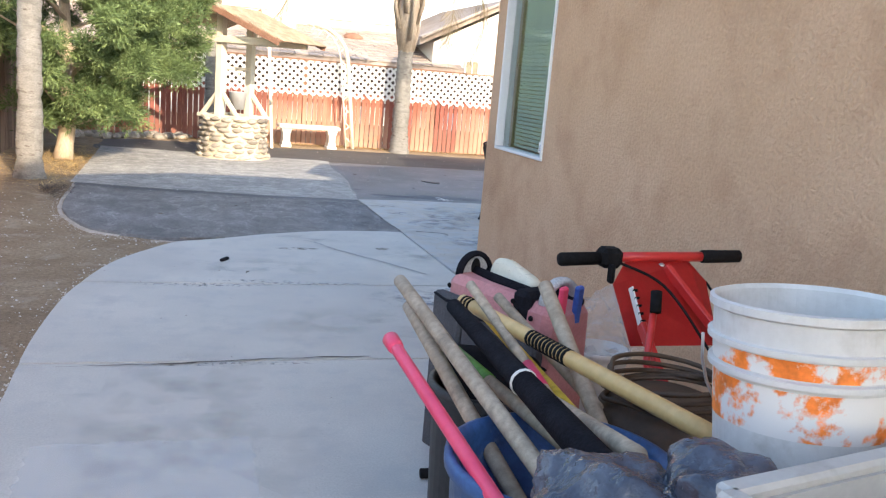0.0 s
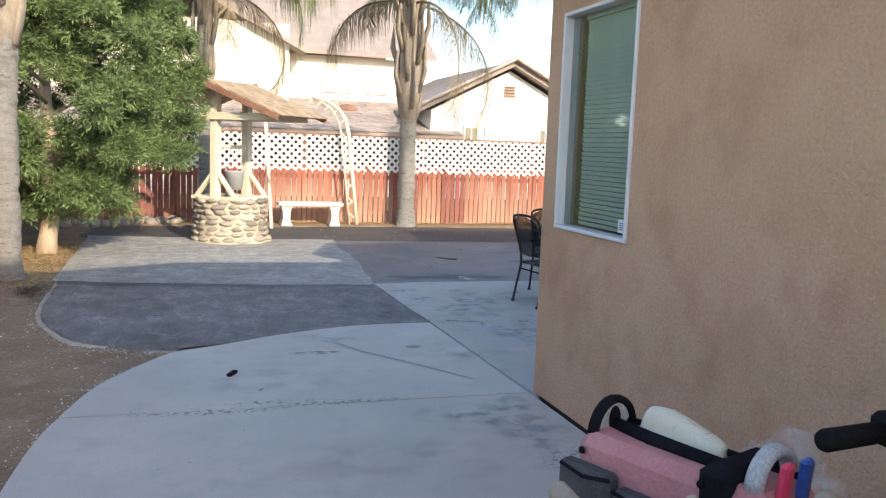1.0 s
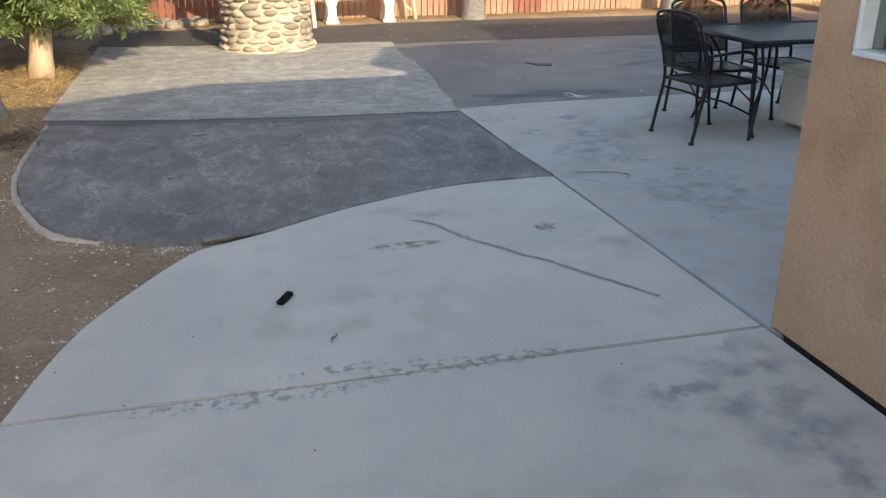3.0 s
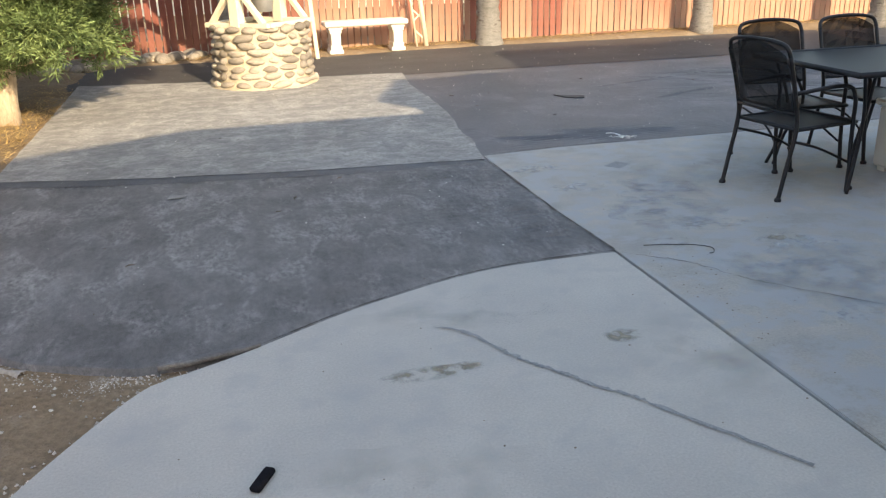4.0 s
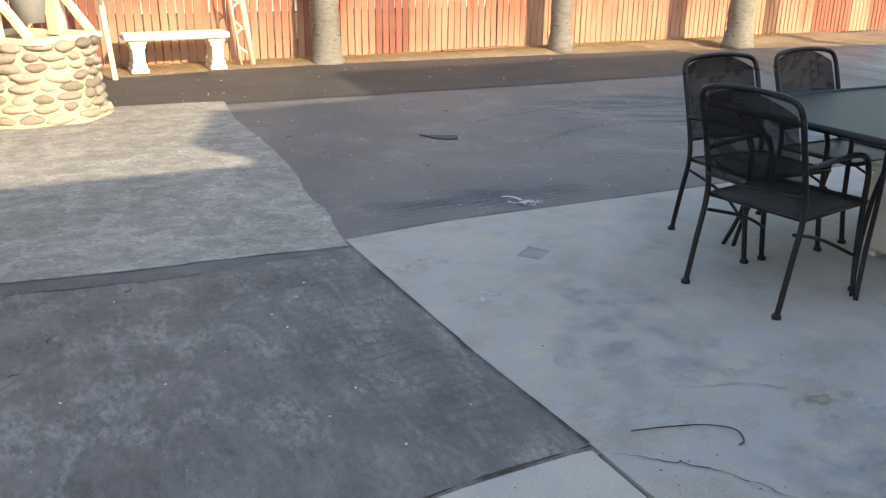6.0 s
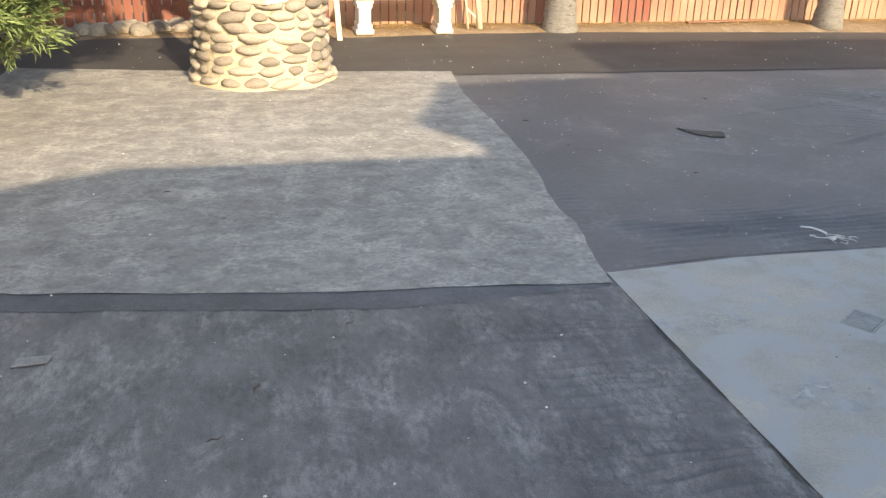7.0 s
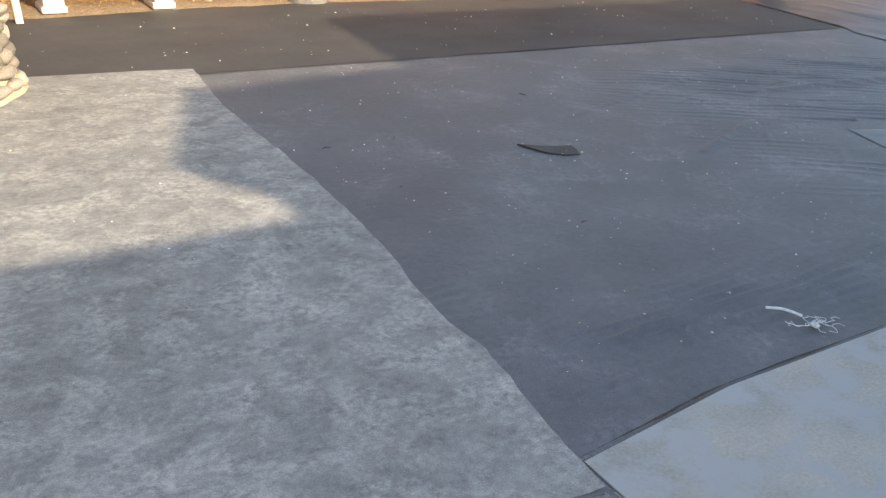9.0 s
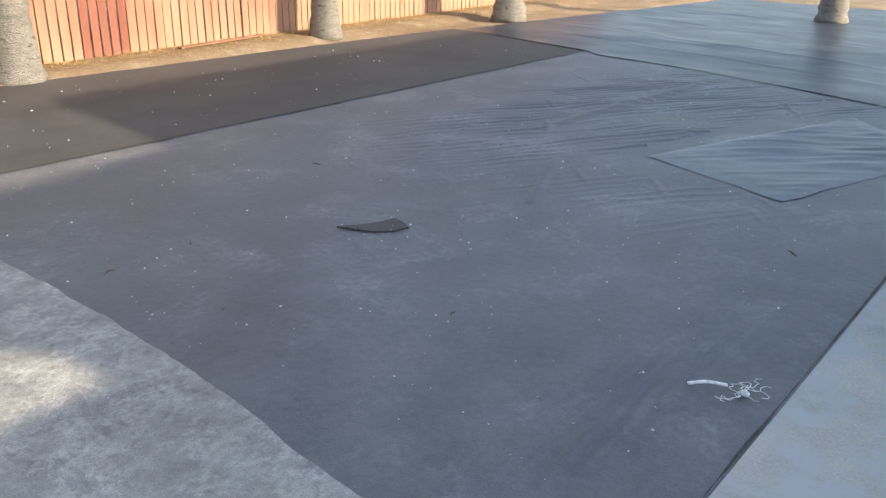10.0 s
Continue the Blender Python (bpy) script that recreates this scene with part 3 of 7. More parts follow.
for lo, hi in (((WX + WT, WY - WT, 0.03), (13.0, WY, 2.9)), ((13.0 - WT, -9, 0.03), (13.0, WY - WT, 2.9)), ((WX, -9.2, 0.03), (13.0, -9.0, 2.9))):
    bm = bmesh.new()
    box(bm, lo, hi)
    part("wall", bm, M_STUCCO, house)
# Recessed base in near-black: shade under the wall edge is in its colour.
bm = bmesh.new()
box(bm, (WX + 0.02, -9, -0.05), (12.9, WY - 0.02, 0.03))
part("footing", bm, M_GAP_SHADE, house)
# roof: unseen gable, ridge along x, plus a raised part added for its shadow
bm = bmesh.new()
for y0, z0, y1, z1 in ((6.25, 2.62, -1.6, 5.92), (-9.5, 2.62, -1.6, 5.92)):
    prof = [(y0, z0), (y1, z1), (y1, z1 + 0.16), (y0, z0 + 0.14)]
    a = [bm.verts.new((1.5, y, z)) for y, z in prof]
    b = [bm.verts.new((13.5, y, z)) for y, z in prof]
    bm.faces.new(a)
    bm.faces.new(b[::-1])
    for i in range(4):
        bm.faces.new((a[i], b[i], b[(i + 1) % 4], a[(i + 1) % 4]))
bmesh.ops.recalc_face_normals(bm, faces=bm.faces)
part("roof", bm, M_TILE, house, "brown tile roof")
for x in (WX + 0.05, 12.85):
    bm = bmesh.new()
    f = [bm.verts.new((x, y, z)) for y, z in ((5.7, 2.88), (-1.6, 5.95), (-9.1, 2.88))]
    g = [bm.verts.new((x + 0.15, y, z)) for y, z in ((5.7, 2.88), (-1.6, 5.95), (-9.1, 2.88))]
    bm.faces.new(f)
    bm.faces.new(g[::-1])
    for i in range(3):
        bm.faces.new((f[i], g[i], g[(i + 1) % 3], f[(i + 1) % 3]))
    bmesh.ops.recalc_face_normals(bm, faces=bm.faces)
    part("gable", bm, M_STUCCO, house)
# Unseen raised block, outlined so its shadow fits the edge on the fabric.
bm = bmesh.new()
upper = [(4.64, 2.9), (4.64, 4.52), (4.95, 4.75), (6.6, 4.85), (7.3, 5.75), (13.2, 5.75), (13.2, 2.9)]
a = [bm.verts.new((x, 4.2, z)) for x, z in upper]
b = [bm.verts.new((x, -1.5, z)) for x, z in upper]
bm.faces.new(a)
bm.faces.new(b[::-1])
for i in range(len(a)):
    bm.faces.new((a[i], b[i], b[(i + 1) % len(a)], a[(i + 1) % len(a)]))
bmesh.ops.recalc_face_normals(bm, faces=bm.faces)
part("upper_storey", bm, M_STUCCO, house)
# Thin unseen eave, added to notch the cast shadow.
bm = bmesh.new()
eave = [(4.64, 3.5), (4.42, 3.62), (4.1, 4.1), (4.95, 4.76), (4.95, 4.5)]
a = [bm.verts.new((x, 4.32, z)) for x, z in eave]
b = [bm.verts.new((x, 4.21, z)) for x, z in eave]
bm.faces.new(a)
bm.faces.new(b[::-1])
for i in range(len(a)):
    bm.faces.new((a[i], b[i], b[(i + 1) % len(a)], a[(i + 1) % len(a)]))
bmesh.ops.recalc_face_normals(bm, faces=bm.faces)
part("eave_bracket", bm, M_RAIL, house)

# the window: frame, glass, blind, warning sticker
window = thing("window_1", pose(WX, (wy0 + wy1) / 2, wz0), "white framed sliding window with closed white blinds", "window", kind="structure")
W2, HZ = (wy1 - wy0) / 2, wz1 - wz0
M_FRAME = mat("white vinyl", (0.66, 0.66, 0.65), (0.72, 0.72, 0.71), 0.4, 6, 60, 0.05, fine_mix=0.03)
M_SLAT = mat("blind slat", (0.42, 0.46, 0.43), (0.5, 0.54, 0.5), 0.6, 6, 60, 0.05, fine_mix=0.03)
bm = bmesh.new()
fw = 0.021
box(bm, (-0.014, -W2, 0), (0.09, W2, fw), None, 0.004)
box(bm, (-0.014, -W2, HZ - fw), (0.09, W2, HZ), None, 0.004)
box(bm, (-0.014, -W2, fw), (0.09, -W2 + fw, HZ - fw), None, 0.004)
box(bm, (-0.014, W2 - fw, fw), (0.09, W2, HZ - fw), None, 0.004)
part("window_frame", bm, M_FRAME, window)
bm = bmesh.new()
box(bm, (0.045, -W2 + fw, fw), (0.049, W2 - fw, HZ - fw))
M_GLASS = bpy.data.materials.new("clear glass")
M_GLASS.use_nodes = True
g_ = M_GLASS.node_tree.nodes["Principled BSDF"]
g_.inputs["Base Color"].default_value = (0.86, 0.95, 0.9, 1)
g_.inputs["Transmission Weight"].default_value, g_.inputs["Roughness"].default_value, g_.inputs["IOR"].default_value = 1.0, 0.02, 1.45
pane = part("pane", bm, M_GLASS, window)
pane.visible_shadow = False
blind = thing("window_blind", pose(WX + 0.085, (wy0 + wy1) / 2, wz0), "white horizontal slat blind lowered behind the glass", "blind")
bm = bmesh.new()
box(bm, (-0.013, -W2 + 0.04, -0.001), (0.013, W2 - 0.14, 0.001), pose(0, 0, 0, 0, 62, 0))
slat0 = part("slat", bm, M_SLAT, blind)
slat0.matrix_basis = pose(0, 0, 0.045)
for i in range(1, 45):
    sub("slat", slat0, blind, pose(0, 0, 0.045 + i * 0.0265, 0, 0, random.uniform(-0.3, 0.3)))
bm = bmesh.new()
box(bm, (-0.015, -W2 + 0.04, 1.2), (0.02, W2 - 0.14, 1.24))
part("head_rail", bm, M_SLAT, blind)
# an added dark panel stands in for the unlit room behind
bm = bmesh.new()
box(bm, (WX + WT + 0.5, wy0 - 0.6, 0.3), (WX + WT + 0.55, wy1 + 0.1, 2.85))
tagged(part("wall_inner", bm, M_GLASS_D), "dark panel added for the unlit room behind the window", "wall", kind="structure")
sticker = thing("window_sticker", pose(WX + 0.0435, wy0 + 0.115, wz0 + 0.075), "small white sticker with blue print on the window corner", "sticker")
bm = bmesh.new()
box(bm, (-0.001, -0.06, -0.035), (0.001, 0.06, 0.035))
part("label_sheet", bm, M_WHITE, sticker)
M_BLUE = mat("blue print", (0.06, 0.1, 0.3), (0.09, 0.14, 0.36), 0.6, 8, 60, 0)
bm = bmesh.new()
box(bm, (-0.0022, -0.052, -0.024), (-0.0012, -0.012, 0.02))
for k in range(4):
    box(bm, (-0.0022, 0.0, -0.02 + k * 0.011), (-0.0012, 0.05 - 0.008 * (k % 2), -0.015 + k * 0.011))
part("print", bm, M_BLUE, sticker)

# ---- fences ----
def picket_mesh(w, h):
    bm = bmesh.new()
    box(bm, (-w / 2, -0.009, 0), (w / 2, 0.009, h), None, 0.003)
    return bm


M_DARKB = mat("lattice hole shade", (0.045, 0.03, 0.025), (0.08, 0.055, 0.045), 0.9, 3, 30, 0.4, stretch=(1, 1, 5), fine_mix=0.2)
fence = thing("fence", pose(0, 0, 0), "red stained wooden picket fence, faded and bleached near the ground", "fence", kind="structure")
proto, x = None, -2.6
k = 0
while x < 15.5:
    panel = int((x + 2.6) // 2.4)
    # Below x = 1 the tree's shade is put into the picket colour.
    if proto is None or k % 5 == 0:
        proto = part("picket", picket_mesh(0.083 + 0.004 * (k % 3), 1.12), M_PICKET2 if x < 1.0 or noise.noise((x * 0.9, 3.1, 0)) > 0.22 else M_PICKET, fence)
        o = proto
    else:
        o = sub("picket", proto, fence)
    o.matrix_basis = pose(x, FENCE_Y(x) + random.uniform(-0.004, 0.004), 0.0 + random.uniform(-0.012, 0.012), random.uniform(-0.6, 0.6), random.uniform(-0.5, 0.5), 1.7)
    x += 0.098 + random.uniform(0.0, 0.006)
    k += 1
for i in range(8):
    xa = -2.65 + i * 2.4
    bm = bmesh.new()
    beam(bm, (xa, FENCE_Y(xa) + 0.075, -0.1), (xa, FENCE_Y(xa) + 0.075, 1.74), 0.09, 0.09, (0, 1, 0), 0.004)
    part("post", bm, M_RAIL, fence)
    if i < 7:
        xb = xa + 2.4
        for z in (0.22, 0.92, 1.06):
            bm = bmesh.new()
            beam(bm, (xa, FENCE_Y(xa) + 0.035, z), (xb, FENCE_Y(xb) + 0.035, z), 0.04, 0.085)
            part("rail", bm, M_RAIL, fence)
        # Dark board added so the lattice holes look shaded.
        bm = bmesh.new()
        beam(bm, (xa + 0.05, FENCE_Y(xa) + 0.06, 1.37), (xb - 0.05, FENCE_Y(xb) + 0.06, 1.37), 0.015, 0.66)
        part("backing_board", bm, M_DARKB, fence, "added board darkened for the shade behind the lattice")
        bm = bmesh.new()
        beam(bm, (xa, FENCE_Y(xa), 1.722), (xb, FENCE_Y(xb), 1.722), 0.05, 0.03)
        part("top_rail", bm, M_RAIL, fence)
# lattice: two layers of slats, clipped to each panel
for i in range(7):
    xa, z0, z1 = -2.65 + i * 2.4, 1.03, 1.705
    lat = thing("lattice_panel", pose(xa, FENCE_Y(xa) - 0.012, 0, 0, 0, 1.72), "white painted diagonal lattice panel along the fence top", "lattice", "lattice panels", kind="structure")
    for s, layer in ((1, 0.0), (-1, -0.008)):
        bm = bmesh.new()
        c = -0.8 + 0.03 * (i % 3)
        while c < 3.2:
            pts = []
            for z in (z0, z1):
                xx = c + s * (z - z0) if s > 0 else c - (z - z0)
                pts.append((xx, z))
            (x0, za), (x1, zb) = pts
            # clip to the panel
            def cl(px, pz, qx, qz):
                if px < 0:
                    pz, px = pz + (0 - px) * (qz - pz) / (qx - px), 0
                if px > 2.395:
                    pz, px = pz + (2.395 - px) * (qz - pz) / (qx - px), 2.395
                return px, pz
            if max(x0, x1) > 0.03 and min(x0, x1) < 2.36:
                a_, b_ = cl(x0, za, x1, zb), cl(x1, zb, x0, za)
                beam(bm, (a_[0], layer, a_[1]), (b_[0], layer, b_[1]), 0.047, 0.0065, (0, 1, 0))
            c += 0.15
        ob = part("slats", bm, M_WHITE, lat)
        ob["kind"] = "stuff"

# old grey fence and red boards along the west side
side = thing("side_fence", pose(0, 0, 0), "weathered dark red and grey board fence along the dirt strip", "fence", kind="structure")
M_GREYB = mat("weathered board", (0.2, 0.13, 0.1), (0.3, 0.22, 0.18), 0.9, 3, 30, 0.5, rand=0.25, stretch=(4, 4, 0.6), fine_mix=0.2)
proto = None
for i in range(118):
    y = -1.0 + i * 0.155
    if proto is None or i % 6 == 0:
        bm = bmesh.new()
        box(bm, (-0.009, -0.072, 0), (0.009, 0.072, 1.72), None, 0.003)
        proto = part("board", bm, M_PICKET2 if i < 84 else M_GREYB, side)
        o = proto
    else:
        o = sub("board", proto, side)
    o.matrix_basis = pose(-2.62 + random.uniform(-0.004, 0.004), y, -0.03 + random.uniform(-0.015, 0.015), random.uniform(-0.5, 0.5), 0, 0)
for z in (0.3, 1.4):
    bm = bmesh.new()
    box(bm, (-2.68, -1.0, z), (-2.635, 17.2, z + 0.09))
    part("rail", bm, M_RAIL, side)

# ---- stone wishing well ----
well = thing("wishing_well", pose(0.645, 14.45, -0.005) @ Matrix.Scale(0.965, 4), "round river stone wishing well with cream posts and a shingled roof", "well")
bm = bmesh.new()
lathe(bm, [(0.64, 0), (0.63, 0.014), (0.6, 0.03), (0.578, 0.06), (0.54, 0.3), (0.53, 0.66), (0.50, 0.675), (0.36, 0.675), (0.36, 0.2)], 72, True, True, None, 0.06)
part("mortar_ring", bm, M_MORTAR, well, "tan mortar between the stones", True)
rs = random.Random(4)
stones = []
for i in range(9):
    bm = bmesh.new()
    blob(bm, (0, 0, 0), (1, 1, 1), i + 3, 0.28, 2, 1.1)
    me_ob = part("stone", bm, M_STONE, well, smooth=True)
    stones.append(me_ob)
used = 0
for row in range(8):
    z, a = 0.055 + row * 0.087, rs.uniform(0, 1)
    end = a + math.tau
    while a < end - 0.12:
        w = rs.uniform(0.075, 0.15) if row else rs.uniform(0.09, 0.15)
        r = 0.575 - 0.045 * min(1, z / 0.3) + rs.uniform(-0.004, 0.012) + (0.02 if row == 0 else 0)
        ang = a + w / r * 0.5 * 1.7
        m = Matrix.Rotation(ang, 4, "Z") @ Matrix.Translation((r - 0.005, 0, z + rs.uniform(-0.012, 0.012))) @ Matrix.Rotation(rs.uniform(-0.14, 0.14), 4, "X") @ Matrix.Diagonal((rs.uniform(0.045, 0.062), w * 0.86, rs.uniform(0.036, 0.05), 1))
        if used < len(stones):
            stones[used].matrix_basis = m
        else:
            sub("stone", stones[used % len(stones)], well, m)
        used += 1
        a += w * 1.86 / r
# timber frame on the rim, posts and ridge running away from the walk
fr = Matrix.Rotation(radians(-40), 4, "Z")


def wp(x, y, z):
    return fr @ Vector((x, y, z))


UX, UY = fr.to_3x3() @ Vector((1, 0, 0)), fr.to_3x3() @ Vector((0, 1, 0))
for a_, b_ in (((-0.44, -0.4, 0.7), (0.44, -0.4, 0.7)), ((-0.44, 0.4, 0.7), (0.44, 0.4, 0.7)), ((-0.42, -0.4, 0.7015), (-0.42, 0.4, 0.7015)), ((0.42, -0.4, 0.7015), (0.42, 0.4, 0.7015))):
    bm = bmesh.new()
    beam(bm, wp(*a_), wp(*b_), 0.09, 0.05, (0, 0, 1), 0.005)
    part("rim_board", bm, M_CREAM, well)
for s in (-1, 1):
    py = 0.4 * s
    bm = bmesh.new()
    beam(bm, wp(0, py, 0.68), wp(0, py, 2.44), 0.125, 0.125, UY, 0.006)
    part("post", bm, M_CREAM, well)
    for dx in (-0.36, 0.36):
        bm = bmesh.new()
        beam(bm, wp(dx, py, 0.72), wp(dx * 0.12, py, 1.1), 0.05, 0.075, UY, 0.004)
        part("brace", bm, M_CREAM, well)
    bm = bmesh.new()
    beam(bm, wp(-0.52, py - 0.085 * 1, 1.965), wp(1.2, py - 0.085, 1.965), 0.045, 0.11, (0, 0, 1), 0.004)
    part("cross_beam", bm, M_CREAM, well)
bm = bmesh.new()
tube(bm, [wp(0, -0.45, 1.5), wp(0, 0.45, 1.5)], 0.03, 10)
part("winding_bar", bm, M_CREAM, well)
# roof: two slopes meeting at the ridge
RZ, RY = 2.5, 0.66
for s, run in ((-1, 0.75), (1, 1.33)):
    ex, ez = s * run, RZ - 0.37 * run
    L = math.hypot(run, RZ - ez)
    mid = wp(ex / 2, 0, (RZ + ez) / 2 - 0.02)
    slope_m = Matrix.Translation(mid) @ fr @ Matrix.Rotation(math.atan2(RZ - ez, ex), 4, "Y")
    bm = bmesh.new()
    box(bm, (-L / 2, -RY, -0.012), (L / 2, RY, 0.01), slope_m)
    part("roof_board", bm, M_RAIL, well)
    for y in (-RY - 0.02, RY + 0.02):
        bm = bmesh.new()
        box(bm, (-L / 2, y - 0.018, -0.075), (L / 2, y + 0.018, 0.012), slope_m, 0.003)
        part("barge_board", bm, M_RAIL, well)
    n_c, n_r = int(L / 0.14), 9
    proto_s = None
    for c in range(n_c):
        for r in range(n_r):
            u = -L / 2 + (c + 0.5) * L / n_c
            y = -RY + (r + 0.5 + 0.25 * (c % 2)) * 2 * RY / (n_r + 0.25)
            mm = slope_m @ Matrix.Translation((u, y, 0.014)) @ Matrix.Rotation(0.055, 4, "Y") @ Matrix.Rotation(rs.uniform(-0.03, 0.03), 4, "Z")
            if proto_s is None:
                bm = bmesh.new()
                box(bm, (-L / n_c * 0.7, -RY / n_r * 0.95, 0), (L / n_c * 0.7, RY / n_r * 0.95, 0.012))
                proto_s = part("shingle", bm, M_SHINGLE, well)
                proto_s.matrix_basis = mm
            else:
                sub("shingle", proto_s, well, mm)
M_ZINC = mat("galvanised steel", (0.5, 0.5, 0.5), (0.62, 0.62, 0.62), 0.45, 7, 60, 0.1, metal=0.35, fine_mix=0.08)
pail = thing("hanging_pail", pose(0.69, 14.37, 0.79), "galvanised metal pail hanging inside the wishing well", "pail")
bm = bmesh.new()
lathe(bm, [(0.105, 0), (0.145, 0.27), (0.15, 0.275), (0.15, 0.285), (0.138, 0.28), (0.1, 0.01)], 28)
part("body", bm, M_ZINC, pail, smooth=True)
bm = bmesh.new()
tube(bm, [(0.145 * math.cos(a), 0, 0.27 + 0.2 * math.sin(a)) for a in [i * math.pi / 12 for i in range(13)]], 0.005, 6)
part("bail_handle", bm, M_ZINC, pail, smooth=True)
bm = bmesh.new()
tube(bm, [(0, 0, 0.46), (0.01, 0, 0.57), (0, 0, 0.67)], 0.008, 6)
part("rope", bm, M_CREAM, pail, smooth=True)

# ---- bench, poles ----
M_BENCH = mat("white cast stone", (0.7, 0.67, 0.6), (0.8, 0.77, 0.7), 0.85, 6, 50, 0.5, fine_mix=0.1, stain=(0.55, 0.5, 0.42), stain_at=(0.62, 0.85), stain_scale=5)
bench = thing("garden_bench", pose(2.2, 16.82, 0.005, 0, 0, 2), "white cast stone garden bench on two baluster legs", "bench")
bm = bmesh.new()
box(bm, (-0.6, -0.19, 0.375), (0.6, 0.19, 0.445), None, 0.015)
part("seat", bm, M_BENCH, bench)
for s in (-1, 1):
    bm = bmesh.new()
    for z0, z1, w in ((0, 0.06, 0.1), (0.06, 0.12, 0.082), (0.12, 0.28, 0.068), (0.28, 0.33, 0.085), (0.33, 0.376, 0.1)):
        box(bm, (s * 0.45 - w, -0.15, z0), (s * 0.45 + w, 0.15, z1), None, 0.01)
    part("leg", bm, M_BENCH, bench)
pole = thing("white_pole", pose(1.45, 16.35, 0), "thin white painted pole standing behind the well", "pole")
bm = bmesh.new()
beam(bm, (0, 0, -0.02), (-0.13, 0, 1.98), 0.055, 0.055, (0, 1, 0), 0.004)
part("shaft", bm, M_CREAM, pole)
lean = thing("leaning_trellis_post", pose(3.12, 16.93, 0), "leaning white trellis post with a bent top by the bench", "post")
for off, w in ((0.0, 0.075), (-0.14, 0.03)):
    bm = bmesh.new()
    pts = [(off, 0, 0), (off - 0.1, 0, 0.9), (off - 0.2, 0, 1.75), (off - 0.26, 0, 2.0), (off - 0.4, 0, 2.2), (off - 0.62, 0, 2.34), (off - 0.9, 0, 2.4)]
    tube(bm, pts, w / 2, 8)
    part("upright", bm, M_CREAM, lean, smooth=True)
for i in range(11):
    z = 0.25 + i * 0.15
    bm = bmesh.new()
    xo = -0.1 * z / 0.9
    beam(bm, (xo - 0.13, 0, z), (xo, 0, z + 0.12 * (1 if i % 2 else -1)), 0.012, 0.02)
    part("lattice_bar", bm, M_CREAM, lean)
for i in range(5):
    a = i / 4
    bm = bmesh.new()
    p = Vector((-0.26 - 0.6 * a, 0, 2.05 + 0.36 * a ** 0.6))
    beam(bm, p, p + Vector((-0.09, 0, -0.12)), 0.012, 0.02)
    part("lattice_bar", bm, M_CREAM, lean)

# ---- palms ----
def palm(name, x, y, r, h, boots, label, fronds, dead, seed, lean_=(0.0, 0.0), drop=1.0, boot_h=1.5):
    rp = random.Random(seed)
    t = thing(name, pose(x, y, -0.03), label, "palm tree")
    bm = bmesh.new()
    pts, rad = [], []
    n = int(h / 0.07)
    for i in range(n + 1):
        z = h * i / n
        ring = 0.12 * (1 if i % 2 == 0 else 0) * (0.2 + 0.8 * rp.random()) + 0.03 * rp.random()
        flare = 0.35 * math.exp(-z / 0.18)
        pts.append((lean_[0] * (z / h) ** 1.4, lean_[1] * z / h, z))
        rad.append(r * (1.0 + flare - 0.12 * z / h) * (1 - ring))
    tube(bm, pts, rad, 22)
    for v in bm.verts:
        v.co += Vector((v.co.x, v.co.y, 0)) * (0.12 * noise.noise((v.co.x * 9, v.co.y * 9, v.co.z * 5 + seed)) - 0.06 * abs(noise.noise((v.co.x * 14, v.co.y * 14, v.co.z * 2.5 + seed))))
    part("trunk", bm, M_TRUNK, t, smooth=True)
    tx, ty = pts[-1][0], pts[-1][1]
    # old leaf bases round the top of the trunk
    for i in range(boots):
        a, z = i * 2.4, h - 0.15 + boot_h * i / boots
        ca, sa = math.cos(a), math.sin(a)
        w = r * (0.95 + 0.55 * math.sin(min(1, i / boots) * math.pi))
        bm = bmesh.new()
        p0 = Vector((tx + ca * w * 0.75, ty + sa * w * 0.75, z))
        p1 = Vector((tx + ca * w * 1.25, ty + sa * w * 1.25, z + 0.4))
        p2 = Vector((tx + ca * w * 1.15, ty + sa * w * 1.15, z + 0.85))
        tube(bm, [p0, p1, p2], [0.11, 0.1, 0.04], 7, True, 0.45)
        part("leaf_base", bm, M_BOOT, t, smooth=True)
    if boots:
        bm = bmesh.new()
        tube(bm, [(tx, ty, h - 0.2), (tx, ty, h + 0.6), (tx, ty, h + boot_h + 0.3)], [r * 0.85, r * 1.3, r * 0.8], 12)
        part("crown_shaft", bm, M_BOOT, t, smooth=True)
    for i in range(fronds):
        isdead = i < dead
        a = i * 2.39996 + rp.uniform(-0.3, 0.3)
        L = rp.uniform(2.4, 3.4)
        up = rp.uniform(-0.1, 0.5) if isdead else rp.uniform(0.3, 1.25)
        fall = rp.uniform(1.6, 2.2) if isdead else rp.uniform(0.9, 1.7)
        fall *= drop
        bm = bmesh.new()
        spine, base = [], Vector((tx, ty, h + boot_h + (-0.3 if isdead else 0.1)))
        p, ang = base.copy(), up
        for k in range(15):
            spine.append(p.copy())
            d = Vector((math.cos(a) * math.cos(ang), math.sin(a) * math.cos(ang), math.sin(ang)))
            p += d * L / 14
            ang -= fall / 14 * (1.3 if k > 4 else 0.8)
        tube(bm, spine, [0.028 - 0.024 * k / 14 for k in range(15)], 5)
        sidev = Vector((-math.sin(a), math.cos(a), 0))
        for k in range(135):
            u = 0.14 + 0.86 * k / 135
            f = u * 14
            i0 = min(13, int(f))
            c = spine[i0].lerp(spine[i0 + 1], f - i0)
            tan = (spine[i0 + 1] - spine[i0]).normalized()
            ll = (0.95 - 0.75 * abs(u - 0.42)) * rp.uniform(0.65, 1.0)
